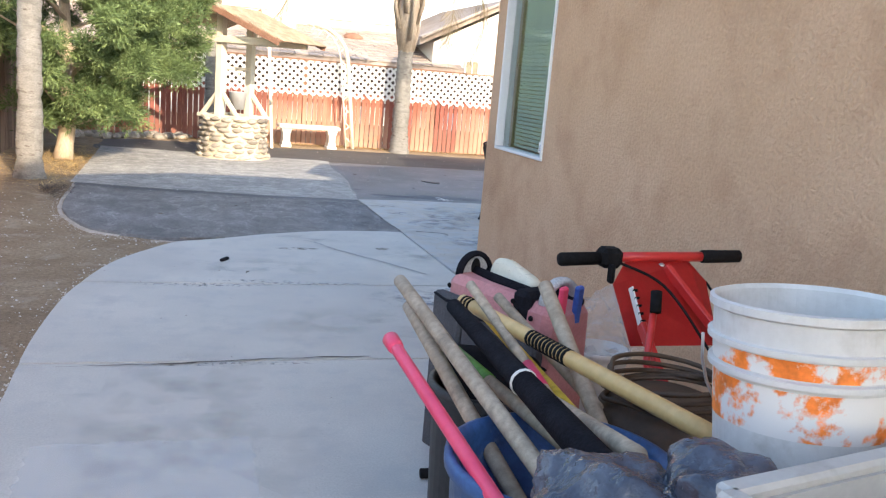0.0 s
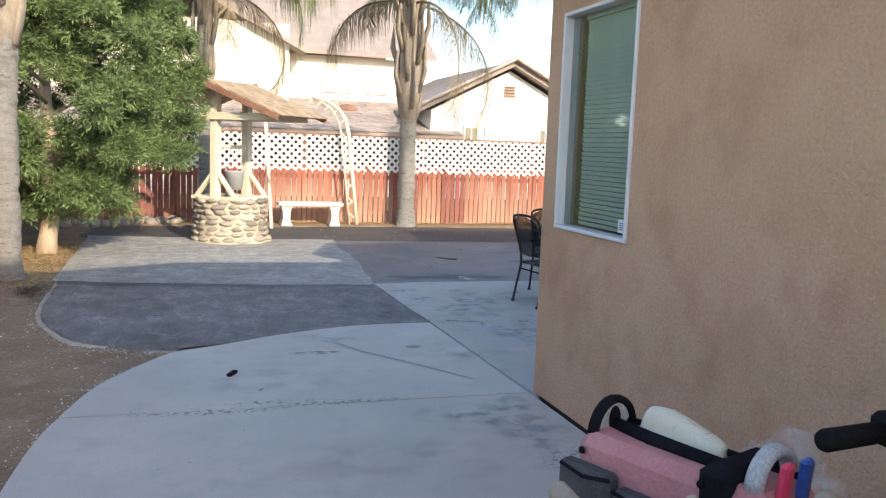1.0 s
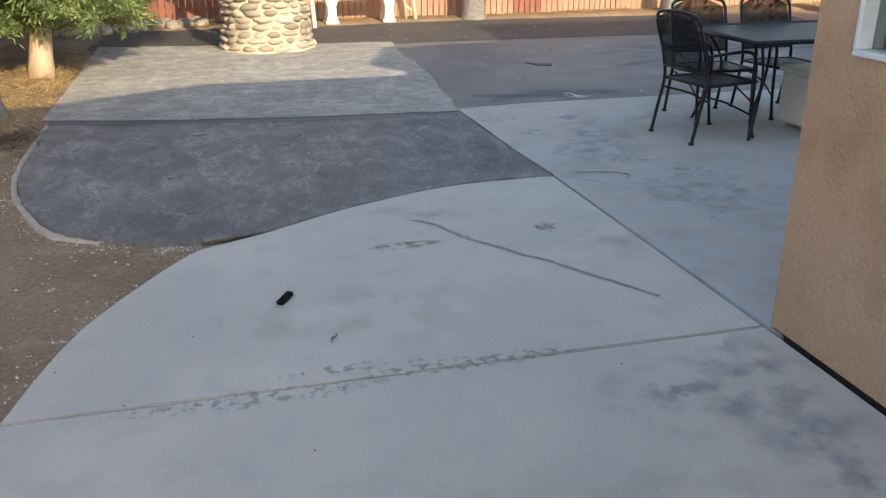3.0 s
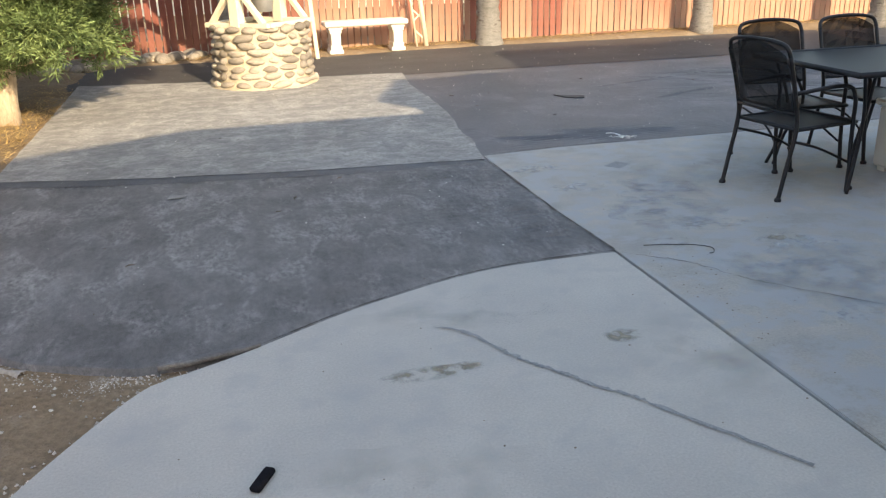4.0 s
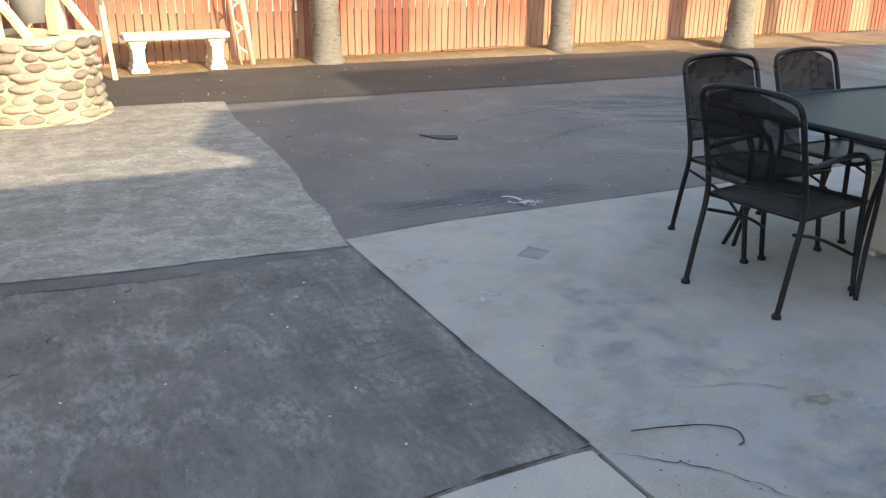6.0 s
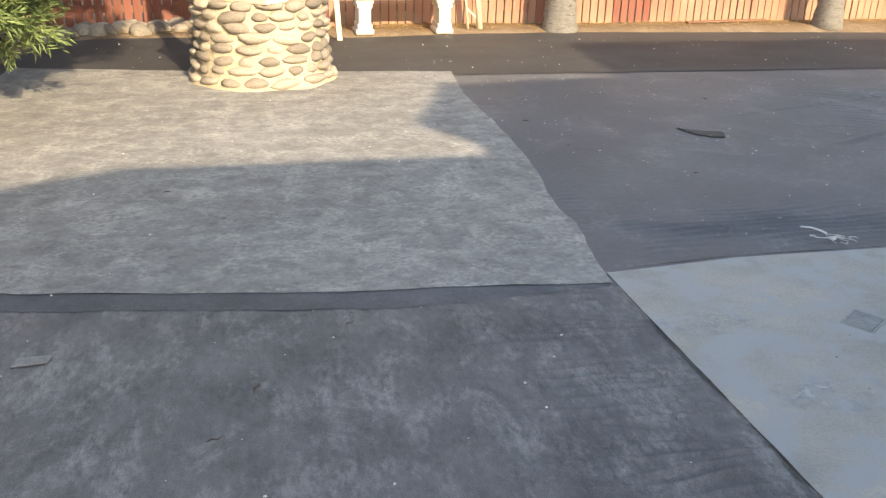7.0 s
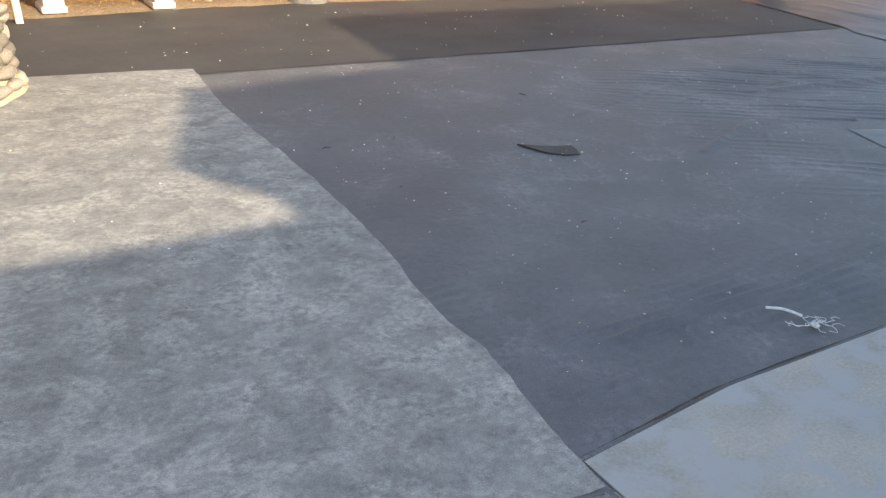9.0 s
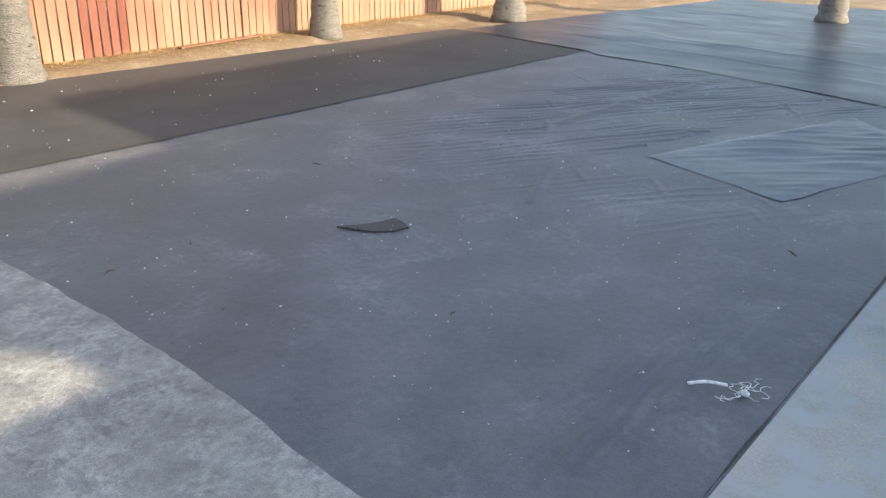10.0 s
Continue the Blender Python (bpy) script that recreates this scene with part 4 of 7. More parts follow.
            for s in (-1, 1):
                d = (sidev * s * rp.uniform(0.5, 0.9) + tan * 0.5 + Vector((0, 0, -0.6 + rp.uniform(-0.35, 0.35)))).normalized()
                q1 = c + d * ll * 0.5
                q2 = c + d * ll * 0.68 + Vector((0, 0, -ll * rp.uniform(0.35, 0.7)))
                wv = tan * 0.0055
                v = [bm.verts.new(c - wv), bm.verts.new(c + wv), bm.verts.new(q1 + wv), bm.verts.new(q1 - wv), bm.verts.new(q2)]
                bm.faces.new((v[0], v[1], v[2], v[3]))
                bm.faces.new((v[3], v[2], v[4]))
        part("frond", bm, M_DEAD if isdead else M_FROND, t)
    return t


palm("palm_tree", 4.07, 16.9, 0.185, 2.25, 22, "grey ringed palm trunk with ragged leaf bases and drooping fronds", 36, 3, 3, drop=0.98, boot_h=2.3)
palm("palm_tree", 0.3, 16.75, 0.12, 2.6, 12, "slim palm tree with yellowing fronds behind the wishing well", 24, 3, 5, drop=1.3, boot_h=1.9)
palm("palm_tree", 7.66, 16.98, 0.16, 3.6, 14, "grey palm trunk standing in the straw border by the fence", 14, 4, 8)
palm("palm_tree", 10.6, 16.47, 0.2, 3.6, 14, "grey palm trunk at the end of the straw border", 14, 4, 9)
palm("palm_tree", 13.74, 13.13, 0.19, 4.2, 14, "palm trunk rising through the shiny fabric", 14, 4, 10)
palm("palm_tree", -1.83, 10.72, 0.15, 2.6, 18, "pale grey ringed palm trunk in the dirt strip", 12, 3, 12, (0.02, 0.0), boot_h=3.5)

# ---- feathery evergreen tree ----
tree = thing("evergreen_tree", pose(-1.75, 12.75, -0.03), "bushy feathery green evergreen tree with a pale trunk", "tree")
bm = bmesh.new()
tube(bm, [(0, 0, 0), (0.03, 0, 0.25), (0.08, 0.02, 0.6), (0.05, 0.05, 1.4), (0.0, 0.1, 2.6), (0, 0.1, 3.6)], [0.15, 0.115, 0.1, 0.085, 0.06, 0.02], 12)
part("trunk", bm, M_BARK, tree, smooth=True)
rt = random.Random(21)
puffs = []
while len(puffs) < 128:
    z = rt.uniform(0.6, 4.5)
    rad = 1.75 * math.sin(min(1.0, (z - 0.1) / 2.2) * math.pi / 2) * (1 if z < 2.9 else max(0.1, 1 - (z - 2.9) / 2.2))
    a = rt.uniform(0, math.tau)
    u = rt.uniform(0.3, 1.0) ** 0.5
    rad *= 0.9 + 0.3 * noise.noise((math.cos(a) * 1.8, math.sin(a) * 1.8, z * 1.3))
    c = Vector((0.28 + rad * u * math.cos(a), 0.1 + rad * u * math.sin(a), z))
    hollow = ((c.x + 0.5) / 0.42) ** 2 + ((c.z - 1.3) / 0.55) ** 2 < 1 and c.y < 0.35
    if c.x < -0.95 or hollow or c.z < 1.25 and c.x > 0.85 or any((c - q).length < 0.3 for q in puffs):
        continue
    puffs.append(c)
clumps = []
for c in puffs:
    R_ = rt.uniform(0.2, 0.31)
    for k in range(11):
        d = Vector((rt.gauss(0, 1), rt.gauss(0, 1), rt.gauss(0.15, 0.8))).normalized()
        clumps.append(c + Vector((d.x, d.y, d.z * 0.75)) * R_ * rt.uniform(0.55, 1.0))
for i in range(26):
    c = clumps[i * 33]
    bm = bmesh.new()
    z0 = max(0.5, c.z - rt.uniform(0.3, 0.8))
    tube(bm, [(0.05, 0.05, z0), (c.x * 0.5, c.y * 0.5, (z0 + c.z) / 2 + 0.05), c], [0.03, 0.018, 0.006], 6)
    part("limb", bm, M_BARK, tree, smooth=True)


def leaf_clump(seed, n=342, R=0.18):
    """Narrow leaves in whorls round short twigs."""
    rc = random.Random(seed)
    bm = bmesh.new()
    for tw in range(9):
        d = Vector((rc.gauss(0, 1), rc.gauss(0, 1), rc.gauss(0.15, 0.8))).normalized()
        for k in range(n // 9):
            u = rc.uniform(0.25, 1.0)
            p = d * R * u + Vector((rc.gauss(0, 0.03), rc.gauss(0, 0.03), rc.gauss(0, 0.03)))
            e = (d + Vector((rc.gauss(0, 0.55), rc.gauss(0, 0.55), rc.gauss(0, 0.5)))).normalized()
            s = e.cross(Vector((rc.gauss(0, 1), rc.gauss(0, 1), rc.gauss(0, 1)))).normalized() * 0.0058
            L = rc.uniform(0.05, 0.095)
            v = [bm.verts.new(p), bm.verts.new(p + e * L * 0.5 + s), bm.verts.new(p + e * L), bm.verts.new(p + e * L * 0.5 - s)]
            bm.faces.new(v)
    return bm


protos = [part("leaf_clump", leaf_clump(i), M_LEAF, tree) for i in range(8)]
for i, c in enumerate(clumps):
    m = Matrix.Translation(c) @ Euler((rt.uniform(-0.5, 0.5), rt.uniform(-0.5, 0.5), rt.uniform(0, 6.3))).to_matrix().to_4x4() @ Matrix.Scale(rt.uniform(0.75, 1.15), 4)
    if i < 8:
        protos[i].matrix_basis = m
    else:
        sub("leaf_clump", protos[i % 8], tree, m)


# ---- neighbouring houses beyond the fence ----
def gable_roof(bm, x0, x1, y0, y1, z0, z1, along="x", th=0.14):
    if along == "x":
        ym = (y0 + y1) / 2
        polys = [[(x0, y0, z0), (x1, y0, z0), (x1, ym, z1), (x0, ym, z1)], [(x0, ym, z1), (x1, ym, z1), (x1, y1, z0), (x0, y1, z0)]]
    else:
        xm = (x0 + x1) / 2
        polys = [[(x0, y0, z0), (xm, y0, z1), (xm, y1, z1), (x0, y1, z0)], [(xm, y0, z1), (x1, y0, z0), (x1, y1, z0), (xm, y1, z1)]]
    for p in polys:
        lo = [bm.verts.new(q) for q in p]
        hi = [bm.verts.new((q[0], q[1], q[2] + th)) for q in p]
        bm.faces.new(lo[::-1])
        bm.faces.new(hi)
        for i in range(4):
            bm.faces.new((lo[i], lo[(i + 1) % 4], hi[(i + 1) % 4], hi[i]))


def tile_rows(parent, x0, x1, y0, y1, z0, z1, n, m_):
    """Courses of tiles on a slope that faces the yard."""
    sl = Vector((0, y1 - y0, z1 - z0))
    cols_ = int((x1 - x0) / 0.42)
    bm = bmesh.new()
    for c in range(n):
        for r in range(cols_):
            p = Vector((x0 + (r + 0.5 + 0.5 * (c % 2)) * 0.42, y0, z0)) + sl * ((c + 0.5) / n)
            mm = Matrix.Translation(p) @ Matrix.Rotation(math.atan2(sl.z, sl.y) - 0.06, 4, "X")
            box(bm, (-0.2, -sl.length / n * 0.6, 0.02), (0.2, sl.length / n * 0.6, 0.05), mm)
    ob = part("roof_tiles", bm, m_, parent)
    ob["kind"] = "stuff"


# Pale panes, so the far windows fade into the wall.
M_PALE_PANE = mat("pale window pane", (0.5, 0.49, 0.45), (0.6, 0.58, 0.53), 0.7, 3, 30, 0.1, stretch=(6, 1, 1))


def nb_window(parent, x, y, z, w, h, glass=None):
    bm = bmesh.new()
    for lo, hi in (((-w / 2, -0.03, 0), (w / 2, 0.03, 0.05)), ((-w / 2, -0.03, h - 0.05), (w / 2, 0.03, h)), ((-w / 2, -0.03, 0.05), (-w / 2 + 0.05, 0.03, h - 0.05)), ((w / 2 - 0.05, -0.03, 0.05), (w / 2, 0.03, h - 0.05)), ((-0.02, -0.025, 0.05), (0.02, 0.025, h - 0.05))):
        box(bm, lo, hi)
    f = part("window", bm, M_WHITE, parent)
    f.location = (x, y, z)
    bm = bmesh.new()
    box(bm, (-w / 2 + 0.05, -0.005, 0.05), (w / 2 - 0.05, 0.005, h - 0.05))
    part("pane", bm, glass or M_PALE_PANE, f)


nb1 = thing("neighbour_house", pose(0, 0, 0), "two storey cream stucco house with brown tile roofs beyond the fence", "house")
bm = bmesh.new()
box(bm, (-6, 26, 0), (7.6, 34, 2.0))
part("wall", bm, M_NEIGH, nb1)
bm = bmesh.new()
box(bm, (-6, 30.0, 2.0), (7.7, 38, 4.5))
part("upper_wall", bm, M_NEIGH, nb1)
bm = bmesh.new()
box(bm, (-3, 29.0, 2.0), (3.2, 30.0, 5.3))
part("bay_wall", bm, M_NEIGH, nb1)
bm = bmesh.new()
gable_roof(bm, -6.5, 8.1, 25.6, 34.6, 1.8, 2.9)
part("lower_roof", bm, M_TILE, nb1)
tile_rows(nb1, -6.4, 8.0, 25.6, 30.0, 1.92, 3.0, 12, M_TILE)
bm = bmesh.new()
gable_roof(bm, -6.4, 8.3, 29.5, 38.5, 4.5, 7.2)
part("upper_roof", bm, M_TILE, nb1)
bm = bmesh.new()
gable_roof(bm, -4.5, 3.7, 28.6, 34, 4.4, 6.4, "y")
part("bay_roof", bm, M_TILE, nb1)
nb_window(nb1, 4.95, 29.96, 3.3, 1.0, 0.62)
nb_window(nb1, 1.7, 28.96, 3.35, 1.2, 0.75)
nb_window(nb1, 6.3, 29.96, 3.3, 0.8, 0.62)
vent = part("roof_vent", lathe(bmesh.new(), [(0.36, 0), (0.33, 0.12), (0.2, 0.2), (0.02, 0.24)], 16), M_RAIL, nb1, "", True)
vent.location = (5.05, 28.6, 2.62)
nb2 = thing("neighbour_house", pose(0, 0, 0), "white stucco gabled house with a tile roof beyond the fence", "house")
bm = bmesh.new()
prof = [(7.15, 0), (12.2, 0), (12.2, 2.7), (9.67, 4.0), (7.15, 2.7)]
a = [bm.verts.new((x, 26, z)) for x, z in prof]
b = [bm.verts.new((x, 34, z)) for x, z in prof]
bm.faces.new(a[::-1])
bm.faces.new(b)
for i in range(5):
    bm.faces.new((a[i], a[(i + 1) % 5], b[(i + 1) % 5], b[i]))
bmesh.ops.recalc_face_normals(bm, faces=bm.faces)
part("wall", bm, M_WHITE, nb2)
bm = bmesh.new()
gable_roof(bm, 6.6, 12.75, 25.6, 34.4, 2.56, 4.12, "y", 0.17)
part("roof", bm, M_TILE, nb2)
for s in (-1, 1):
    for i in range(9):
        u = (i + 0.5) / 9
        bm = bmesh.new()
        box(bm, (-0.2, -0.2, 0), (0.2, 0.2, 0.09), None, 0.02)
        o = part("ridge_tile", bm, M_TILE, nb2)
        o.matrix_basis = Matrix.Translation((9.67 + s * 3.05 * (1 - u), 25.6, 2.74 + 1.55 * u)) @ Matrix.Rotation(s * 0.47, 4, "Y")
for x, w, g in ((8.45, 0.5, M_GLASS_D), (9.7, 1.6, M_PALE_PANE), (10.95, 0.5, M_GLASS_D)):
    nb_window(nb2, x, 25.96, 1.3, w, 0.95, g)
for i in range(4):
    bm = bmesh.new()
    box(bm, (9.5, 25.94, 3.2 + i * 0.09), (9.85, 25.99, 3.25 + i * 0.09))
    part("vent_slat", bm, M_RAIL, nb2)

# ---- patio set ----
def mesh_pattern(name):
    """Black expanded metal: a diamond weave with open holes."""
    m = bpy.data.materials.new(name)
    m.use_nodes = True
    n, l = m.node_tree.nodes, m.node_tree.links
    b = n["Principled BSDF"]
    b.inputs["Base Color"].default_value, b.inputs["Roughness"].default_value, b.inputs["Metallic"].default_value = (0.015, 0.015, 0.017, 1), 0.5, 0.3
    b.inputs["Alpha"].default_value = 0.83
    return m


M_MESH = mesh_pattern("black metal mesh")


def arc_path(pts, k=6):
    return smooth_line(pts, k)


def patio_chair(m, label):
    """Wrought iron chair that faces +x, origin on the floor under its seat."""
    t = thing("patio_chair", m, label, "chair", "patio chairs")
    r = 0.0125
    for s in (-1, 1):
        y = s * 0.235
        bm = bmesh.new()
        tube(bm, arc_path([(-0.31, y, 0.0), (-0.27, y, 0.2), (-0.23, y, 0.4), (-0.25, y, 0.55), (-0.33, y, 0.82)], 5), r, 8)
        part("back_leg", bm, M_IRON, t, smooth=True)
        bm = bmesh.new()
        tube(bm, arc_path([(0.24, y, 0.0), (0.21, y, 0.22), (0.2, y, 0.42), (0.19, y, 0.56), (0.1, y, 0.63), (-0.26, y, 0.615)], 5), r, 8)
        part("front_leg_and_arm", bm, M_IRON, t, smooth=True)
        bm = bmesh.new()
        tube(bm, arc_path([(-0.24, y * 0.9, 0.34), (0.0, y * 0.8, 0.27), (0.21, y * 0.95, 0.17)], 5), 0.008, 6)
        part("brace", bm, M_IRON, t, smooth=True)
        for xx in (-0.31, 0.24):
            bm = bmesh.new()
            lathe(bm, [(0.02, 0), (0.021, 0.012), (0.014, 0.022)], 10, True, True, Matrix.Translation((xx, y, 0)))
            part("foot", bm, M_IRON, t, smooth=True)
    bm = bmesh.new()
    tube(bm, arc_path([(-0.33, -0.235, 0.82), (-0.355, -0.2, 0.885), (-0.365, 0, 0.905), (-0.355, 0.2, 0.885), (-0.33, 0.235, 0.82)], 6), r, 8)
    part("back_rail", bm, M_IRON, t, smooth=True)
    bm = bmesh.new()
    rows__ = []
    for i in range(9):
        u = i / 8
        rows__.append([bm.verts.new((-0.245 - 0.115 * u - 0.03 * (1 - (2 * j / 8 - 1) ** 2), -0.23 + 0.46 * j / 8, 0.5 + (0.33 + 0.07 * (1 - (2 * j / 8 - 1) ** 2)) * u)) for j in range(9)])
    for a, b in zip(rows__, rows__[1:]):
        for j in range(8):
            bm.faces.new((a[j], a[j + 1], b[j + 1], b[j]))
    bmesh.ops.solidify(bm, geom=list(bm.faces), thickness=0.003)
    part("back_mesh", bm, M_MESH, t, "fine black metal mesh", True)
    bm = bmesh.new()
    tube(bm, [(-0.25, -0.23, 0.5), (-0.27, 0, 0.495), (-0.25, 0.23, 0.5)], 0.008, 6)
    part("lower_rail", bm, M_IRON, t, smooth=True)
    bm = bmesh.new()
    box(bm, (-0.22, -0.225, 0.405), (0.23, 0.225, 0.409))
    part("seat_mesh", bm, M_MESH, t, "fine black metal mesh")
    bm = bmesh.new()
    tube(bm, [(-0.22, -0.23, 0.405), (0.23, -0.23, 0.41), (0.235, 0.23, 0.41), (-0.22, 0.23, 0.405), (-0.22, -0.23, 0.405)], 0.012, 8)
    part("seat_frame", bm, M_IRON, t, smooth=True)
    return t


patio_chair(pose(3.53, 8.83, 0.0, 0, 0, 9), "black wrought iron mesh chair at the end of the patio table")
patio_chair(pose(3.86, 9.33, 0.0, 0, 0, -92), "black wrought iron mesh chair pushed in along the patio table")
patio_chair(pose(4.52, 9.36, 0.0, 0, 0, -88), "black wrought iron mesh chair pushed in along the patio table")
table = thing("patio_table", pose(4.5, 8.95, 0), "black wrought iron patio table with a mesh top", "table")
bm = bmesh.new()
box(bm, (-0.87, -0.49, 0.712), (0.87, 0.49, 0.716))
part("tabletop", bm, M_MESH, table, "fine black metal mesh")
bm = bmesh.new()
tube(bm, [(-0.88, -0.5, 0.71), (0.88, -0.5, 0.71), (0.88, 0.5, 0.71), (-0.88, 0.5, 0.71), (-0.88, -0.5, 0.71)], 0.017, 8)
part("rim", bm, M_IRON, table, smooth=True)
for sx in (-1, 1):
    for sy in (-1, 1):
        bm = bmesh.new()
        for o in (0, 0.07):
            tube(bm, arc_path([(sx * (0.78 - o), sy * 0.42, 0.7), (sx * (0.7 - o), sy * (0.36 - o), 0.45), (sx * 0.72, sy * (0.36 - o * 0.5), 0.2), (sx * (0.78 - o * 0.4), sy * (0.40 - o * 0.6), 0.0)], 6), 0.011, 7)
        part("leg", bm, M_IRON, table, smooth=True)
M_BIN = mat("off white plastic", (0.66, 0.63, 0.55), (0.73, 0.7, 0.62), 0.5, 5, 60, 0.05, fine_mix=0.04)
binn = thing("storage_bin", pose(4.75, 8.75, 0, 0, 0, 3), "off-white plastic storage bin under the patio table", "bin")
bm = bmesh.new()
box(bm, (-0.5, -0.26, 0.03), (0.5, 0.26, 0.42), None, 0.02)
part("body", bm, M_BIN, binn)
bm = bmesh.new()
box(bm, (-0.52, -0.28, 0.42), (0.52, 0.28, 0.46), None, 0.012)
part("lid", bm, M_BIN, binn)
for sx in (-0.44, 0.44):
    for sy in (-0.2, 0.2):
        bm = bmesh.new()
        box(bm, (sx - 0.03, sy - 0.03, 0), (sx + 0.03, sy + 0.03, 0.031))
        part("foot", bm, M_BIN, binn)

# ---- tools and clutter against the house ----
M_PINK = mat("pink canvas", (0.5, 0.2, 0.2), (0.6, 0.29, 0.28), 0.9, 5, 90, 0.3, fine_mix=0.12, stain=(0.36, 0.22, 0.21), stain_at=(0.58, 0.8), stain_scale=7)
M_GREYC = mat("grey pocket canvas", (0.05, 0.05, 0.055), (0.09, 0.09, 0.095), 0.9, 6, 120, 0.3)
M_BLACK = mat("black rubber", (0.008, 0.008, 0.009), (0.018, 0.017, 0.017), 0.75, 8, 90, 0.2, spec=0.05)
M_STRAP = mat("black webbing", (0.01, 0.01, 0.013), (0.02, 0.02, 0.024), 0.9, 12, 140, 0.3, spec=0.04)
M_GREYS = mat("grey webbing", (0.42, 0.42, 0.42), (0.52, 0.52, 0.5), 0.85, 8, 120, 0.2)
M_SHOE = mat("cream leather", (0.66, 0.62, 0.47), (0.75, 0.71, 0.57), 0.6, 6, 60, 0.15, fine_mix=0.05)
M_SOLE = mat("grey sole", (0.36, 0.35, 0.36), (0.45, 0.44, 0.44), 0.8, 6, 60, 0.2)
M_RED = mat("red enamel", (0.5, 0.025, 0.025), (0.58, 0.04, 0.035), 0.35, 5, 60, 0.05, fine_mix=0.06, stain=(0.35, 0.03, 0.025), stain_at=(0.62, 0.85), stain_scale=5)
M_HANDLE = mat("weathered ash handle", (0.3, 0.235, 0.165), (0.46, 0.37, 0.27), 0.85, 6, 50, 0.3, rand=0.3, fine_mix=0.22, stain=(0.18, 0.145, 0.11), stain_at=(0.54, 0.75), stain_scale=8)
M_YELH = mat("varnished yellow handle", (0.6, 0.37, 0.13), (0.68, 0.45, 0.19), 0.45, 5, 40, 0.1, fine_mix=0.08)
M_YELP = mat("yellow plastic", (0.7, 0.47, 0.03), (0.76, 0.53, 0.06), 0.5, 5, 40, 0.05)
M_PINKP = mat("hot pink plastic", (0.78, 0.05, 0.13), (0.83, 0.09, 0.17), 0.4, 5, 40, 0.05, fine_mix=0.04)
M_GREENP = mat("green plastic", (0.1, 0.28, 0.05), (0.15, 0.34, 0.08), 0.5, 5, 40, 0.05)
M_BUCK = mat("white bucket plastic", (0.55, 0.545, 0.525), (0.65, 0.645, 0.625), 0.45, 4, 50, 0.08, fine_mix=0.05, stain=(0.42, 0.4, 0.36), stain_at=(0.54, 0.8), stain_scale=9, spec=0.4)
M_ORANGE = mat("worn orange band", (0.85, 0.2, 0.03), (0.9, 0.27, 0.05), 0.5, 5, 40, 0.05, stain=(0.72, 0.7, 0.67), stain_at=(0.44, 0.5), stain_scale=9)
M_BLUEP = mat("blue plastic", (0.02, 0.07, 0.2), (0.045, 0.11, 0.26), 0.4, 4, 40, 0.05, stain=(0.2, 0.25, 0.32), stain_at=(0.6, 0.8), stain_scale=6)
M_CAN = mat("dark grey plastic", (0.025, 0.027, 0.03), (0.045, 0.048, 0.052), 0.5, 4, 40, 0.05)
M_BROWN = mat("brown leather", (0.05, 0.03, 0.018), (0.1, 0.06, 0.036), 0.6, 5, 40, 0.2, fine_mix=0.15)
M_FILM = mat("clear plastic film", (0.75, 0.78, 0.82), (0.85, 0.87, 0.9), 0.12, 5, 30, 0.4, trans=0.6, alpha=0.28, rough_var=0.05, dist=0.01)
M_FILM2 = mat("dusty blue plastic bag", (0.025, 0.033, 0.055), (0.11, 0.125, 0.16), 0.22, 7, 40, 0.5, alpha=0.93, rough_var=0.1, dist=0.02, spec=0.6)
M_LBLUE = mat("blue label", (0.04, 0.1, 0.4), (0.06, 0.14, 0.46), 0.4, 5, 40, 0)


def stick(name, a, b, r, material, label, bend=0.0, r1=None, tip=None):
    t = thing(name, Matrix.Identity(4), label, "tool handle", "tool handles")
    a, b = Vector(a), Vector(b)
    pts = [a.lerp(b, i / 10) + Vector((0, 0, -bend * 4 * (i / 10) * (1 - i / 10))) for i in range(11)]
    r1 = r1 or r
    rad = [r + (r1 - r) * i / 10 for i in range(11)]
    d = (b - a).normalized()
    bm = bmesh.new()
    tube(bm, [a - d * 0.006] + pts, [r * 0.6] + rad, 12)
    part("shaft", bm, material, t, smooth=True)
    if tip:
        bm = bmesh.new()
        tube(bm, [a - d * 0.01, a + d * 0.002, a + d * tip[0], a + d * (tip[0] + 0.01)], [r * 0.8, r * tip[1], r * tip[1] * 0.92, r * 1.02], 14)
        part("grip", bm, tip[2], t, smooth=True)
    return t, a, d


stick("pink_handle", (0.478, 1.96, 0.864), (0.548, 1.1, 0.745), 0.0165, M_PINKP, "hot pink plastic tool handle with a knob grip", 0, None, (0.05, 1.35, M_PINKP))
t_, a_, d_ = stick("shovel_handle", (0.61, 2.42, 0.905), (0.675, 1.2, 0.752), 0.021, M_HANDLE, "grey weathered wooden shovel handle leaning over a tub", 0.0)
stick("shovel_handle", (0.612, 2.3, 0.856), (0.67, 1.25, 0.62), 0.02, M_HANDLE, "brown worn wooden rake handle leaning over a tub", 0.0)
stick("hoe_handle", (0.788, 2.26, 0.936), (0.853, 1.74, 0.768), 0.015, M_HANDLE, "grey wooden hoe handle with red tape", 0.0)
bm = bmesh.new()
p0, p1 = Vector((0.788, 2.26, 0.936)), Vector((0.853, 1.74, 0.768))
tube(bm, [p0.lerp(p1, 0.72), p0.lerp(p1, 0.9)], 0.017, 10)
part("tape", bm, M_PINKP, bpy.data.objects["hoe_handle"], "red tape wrap", True)
stick("broom_handle", (0.888, 2.28, 0.893), (1.0, 1.75, 0.73), 0.016, M_HANDLE, "brown wooden broom handle in the tool pile", 0.0)
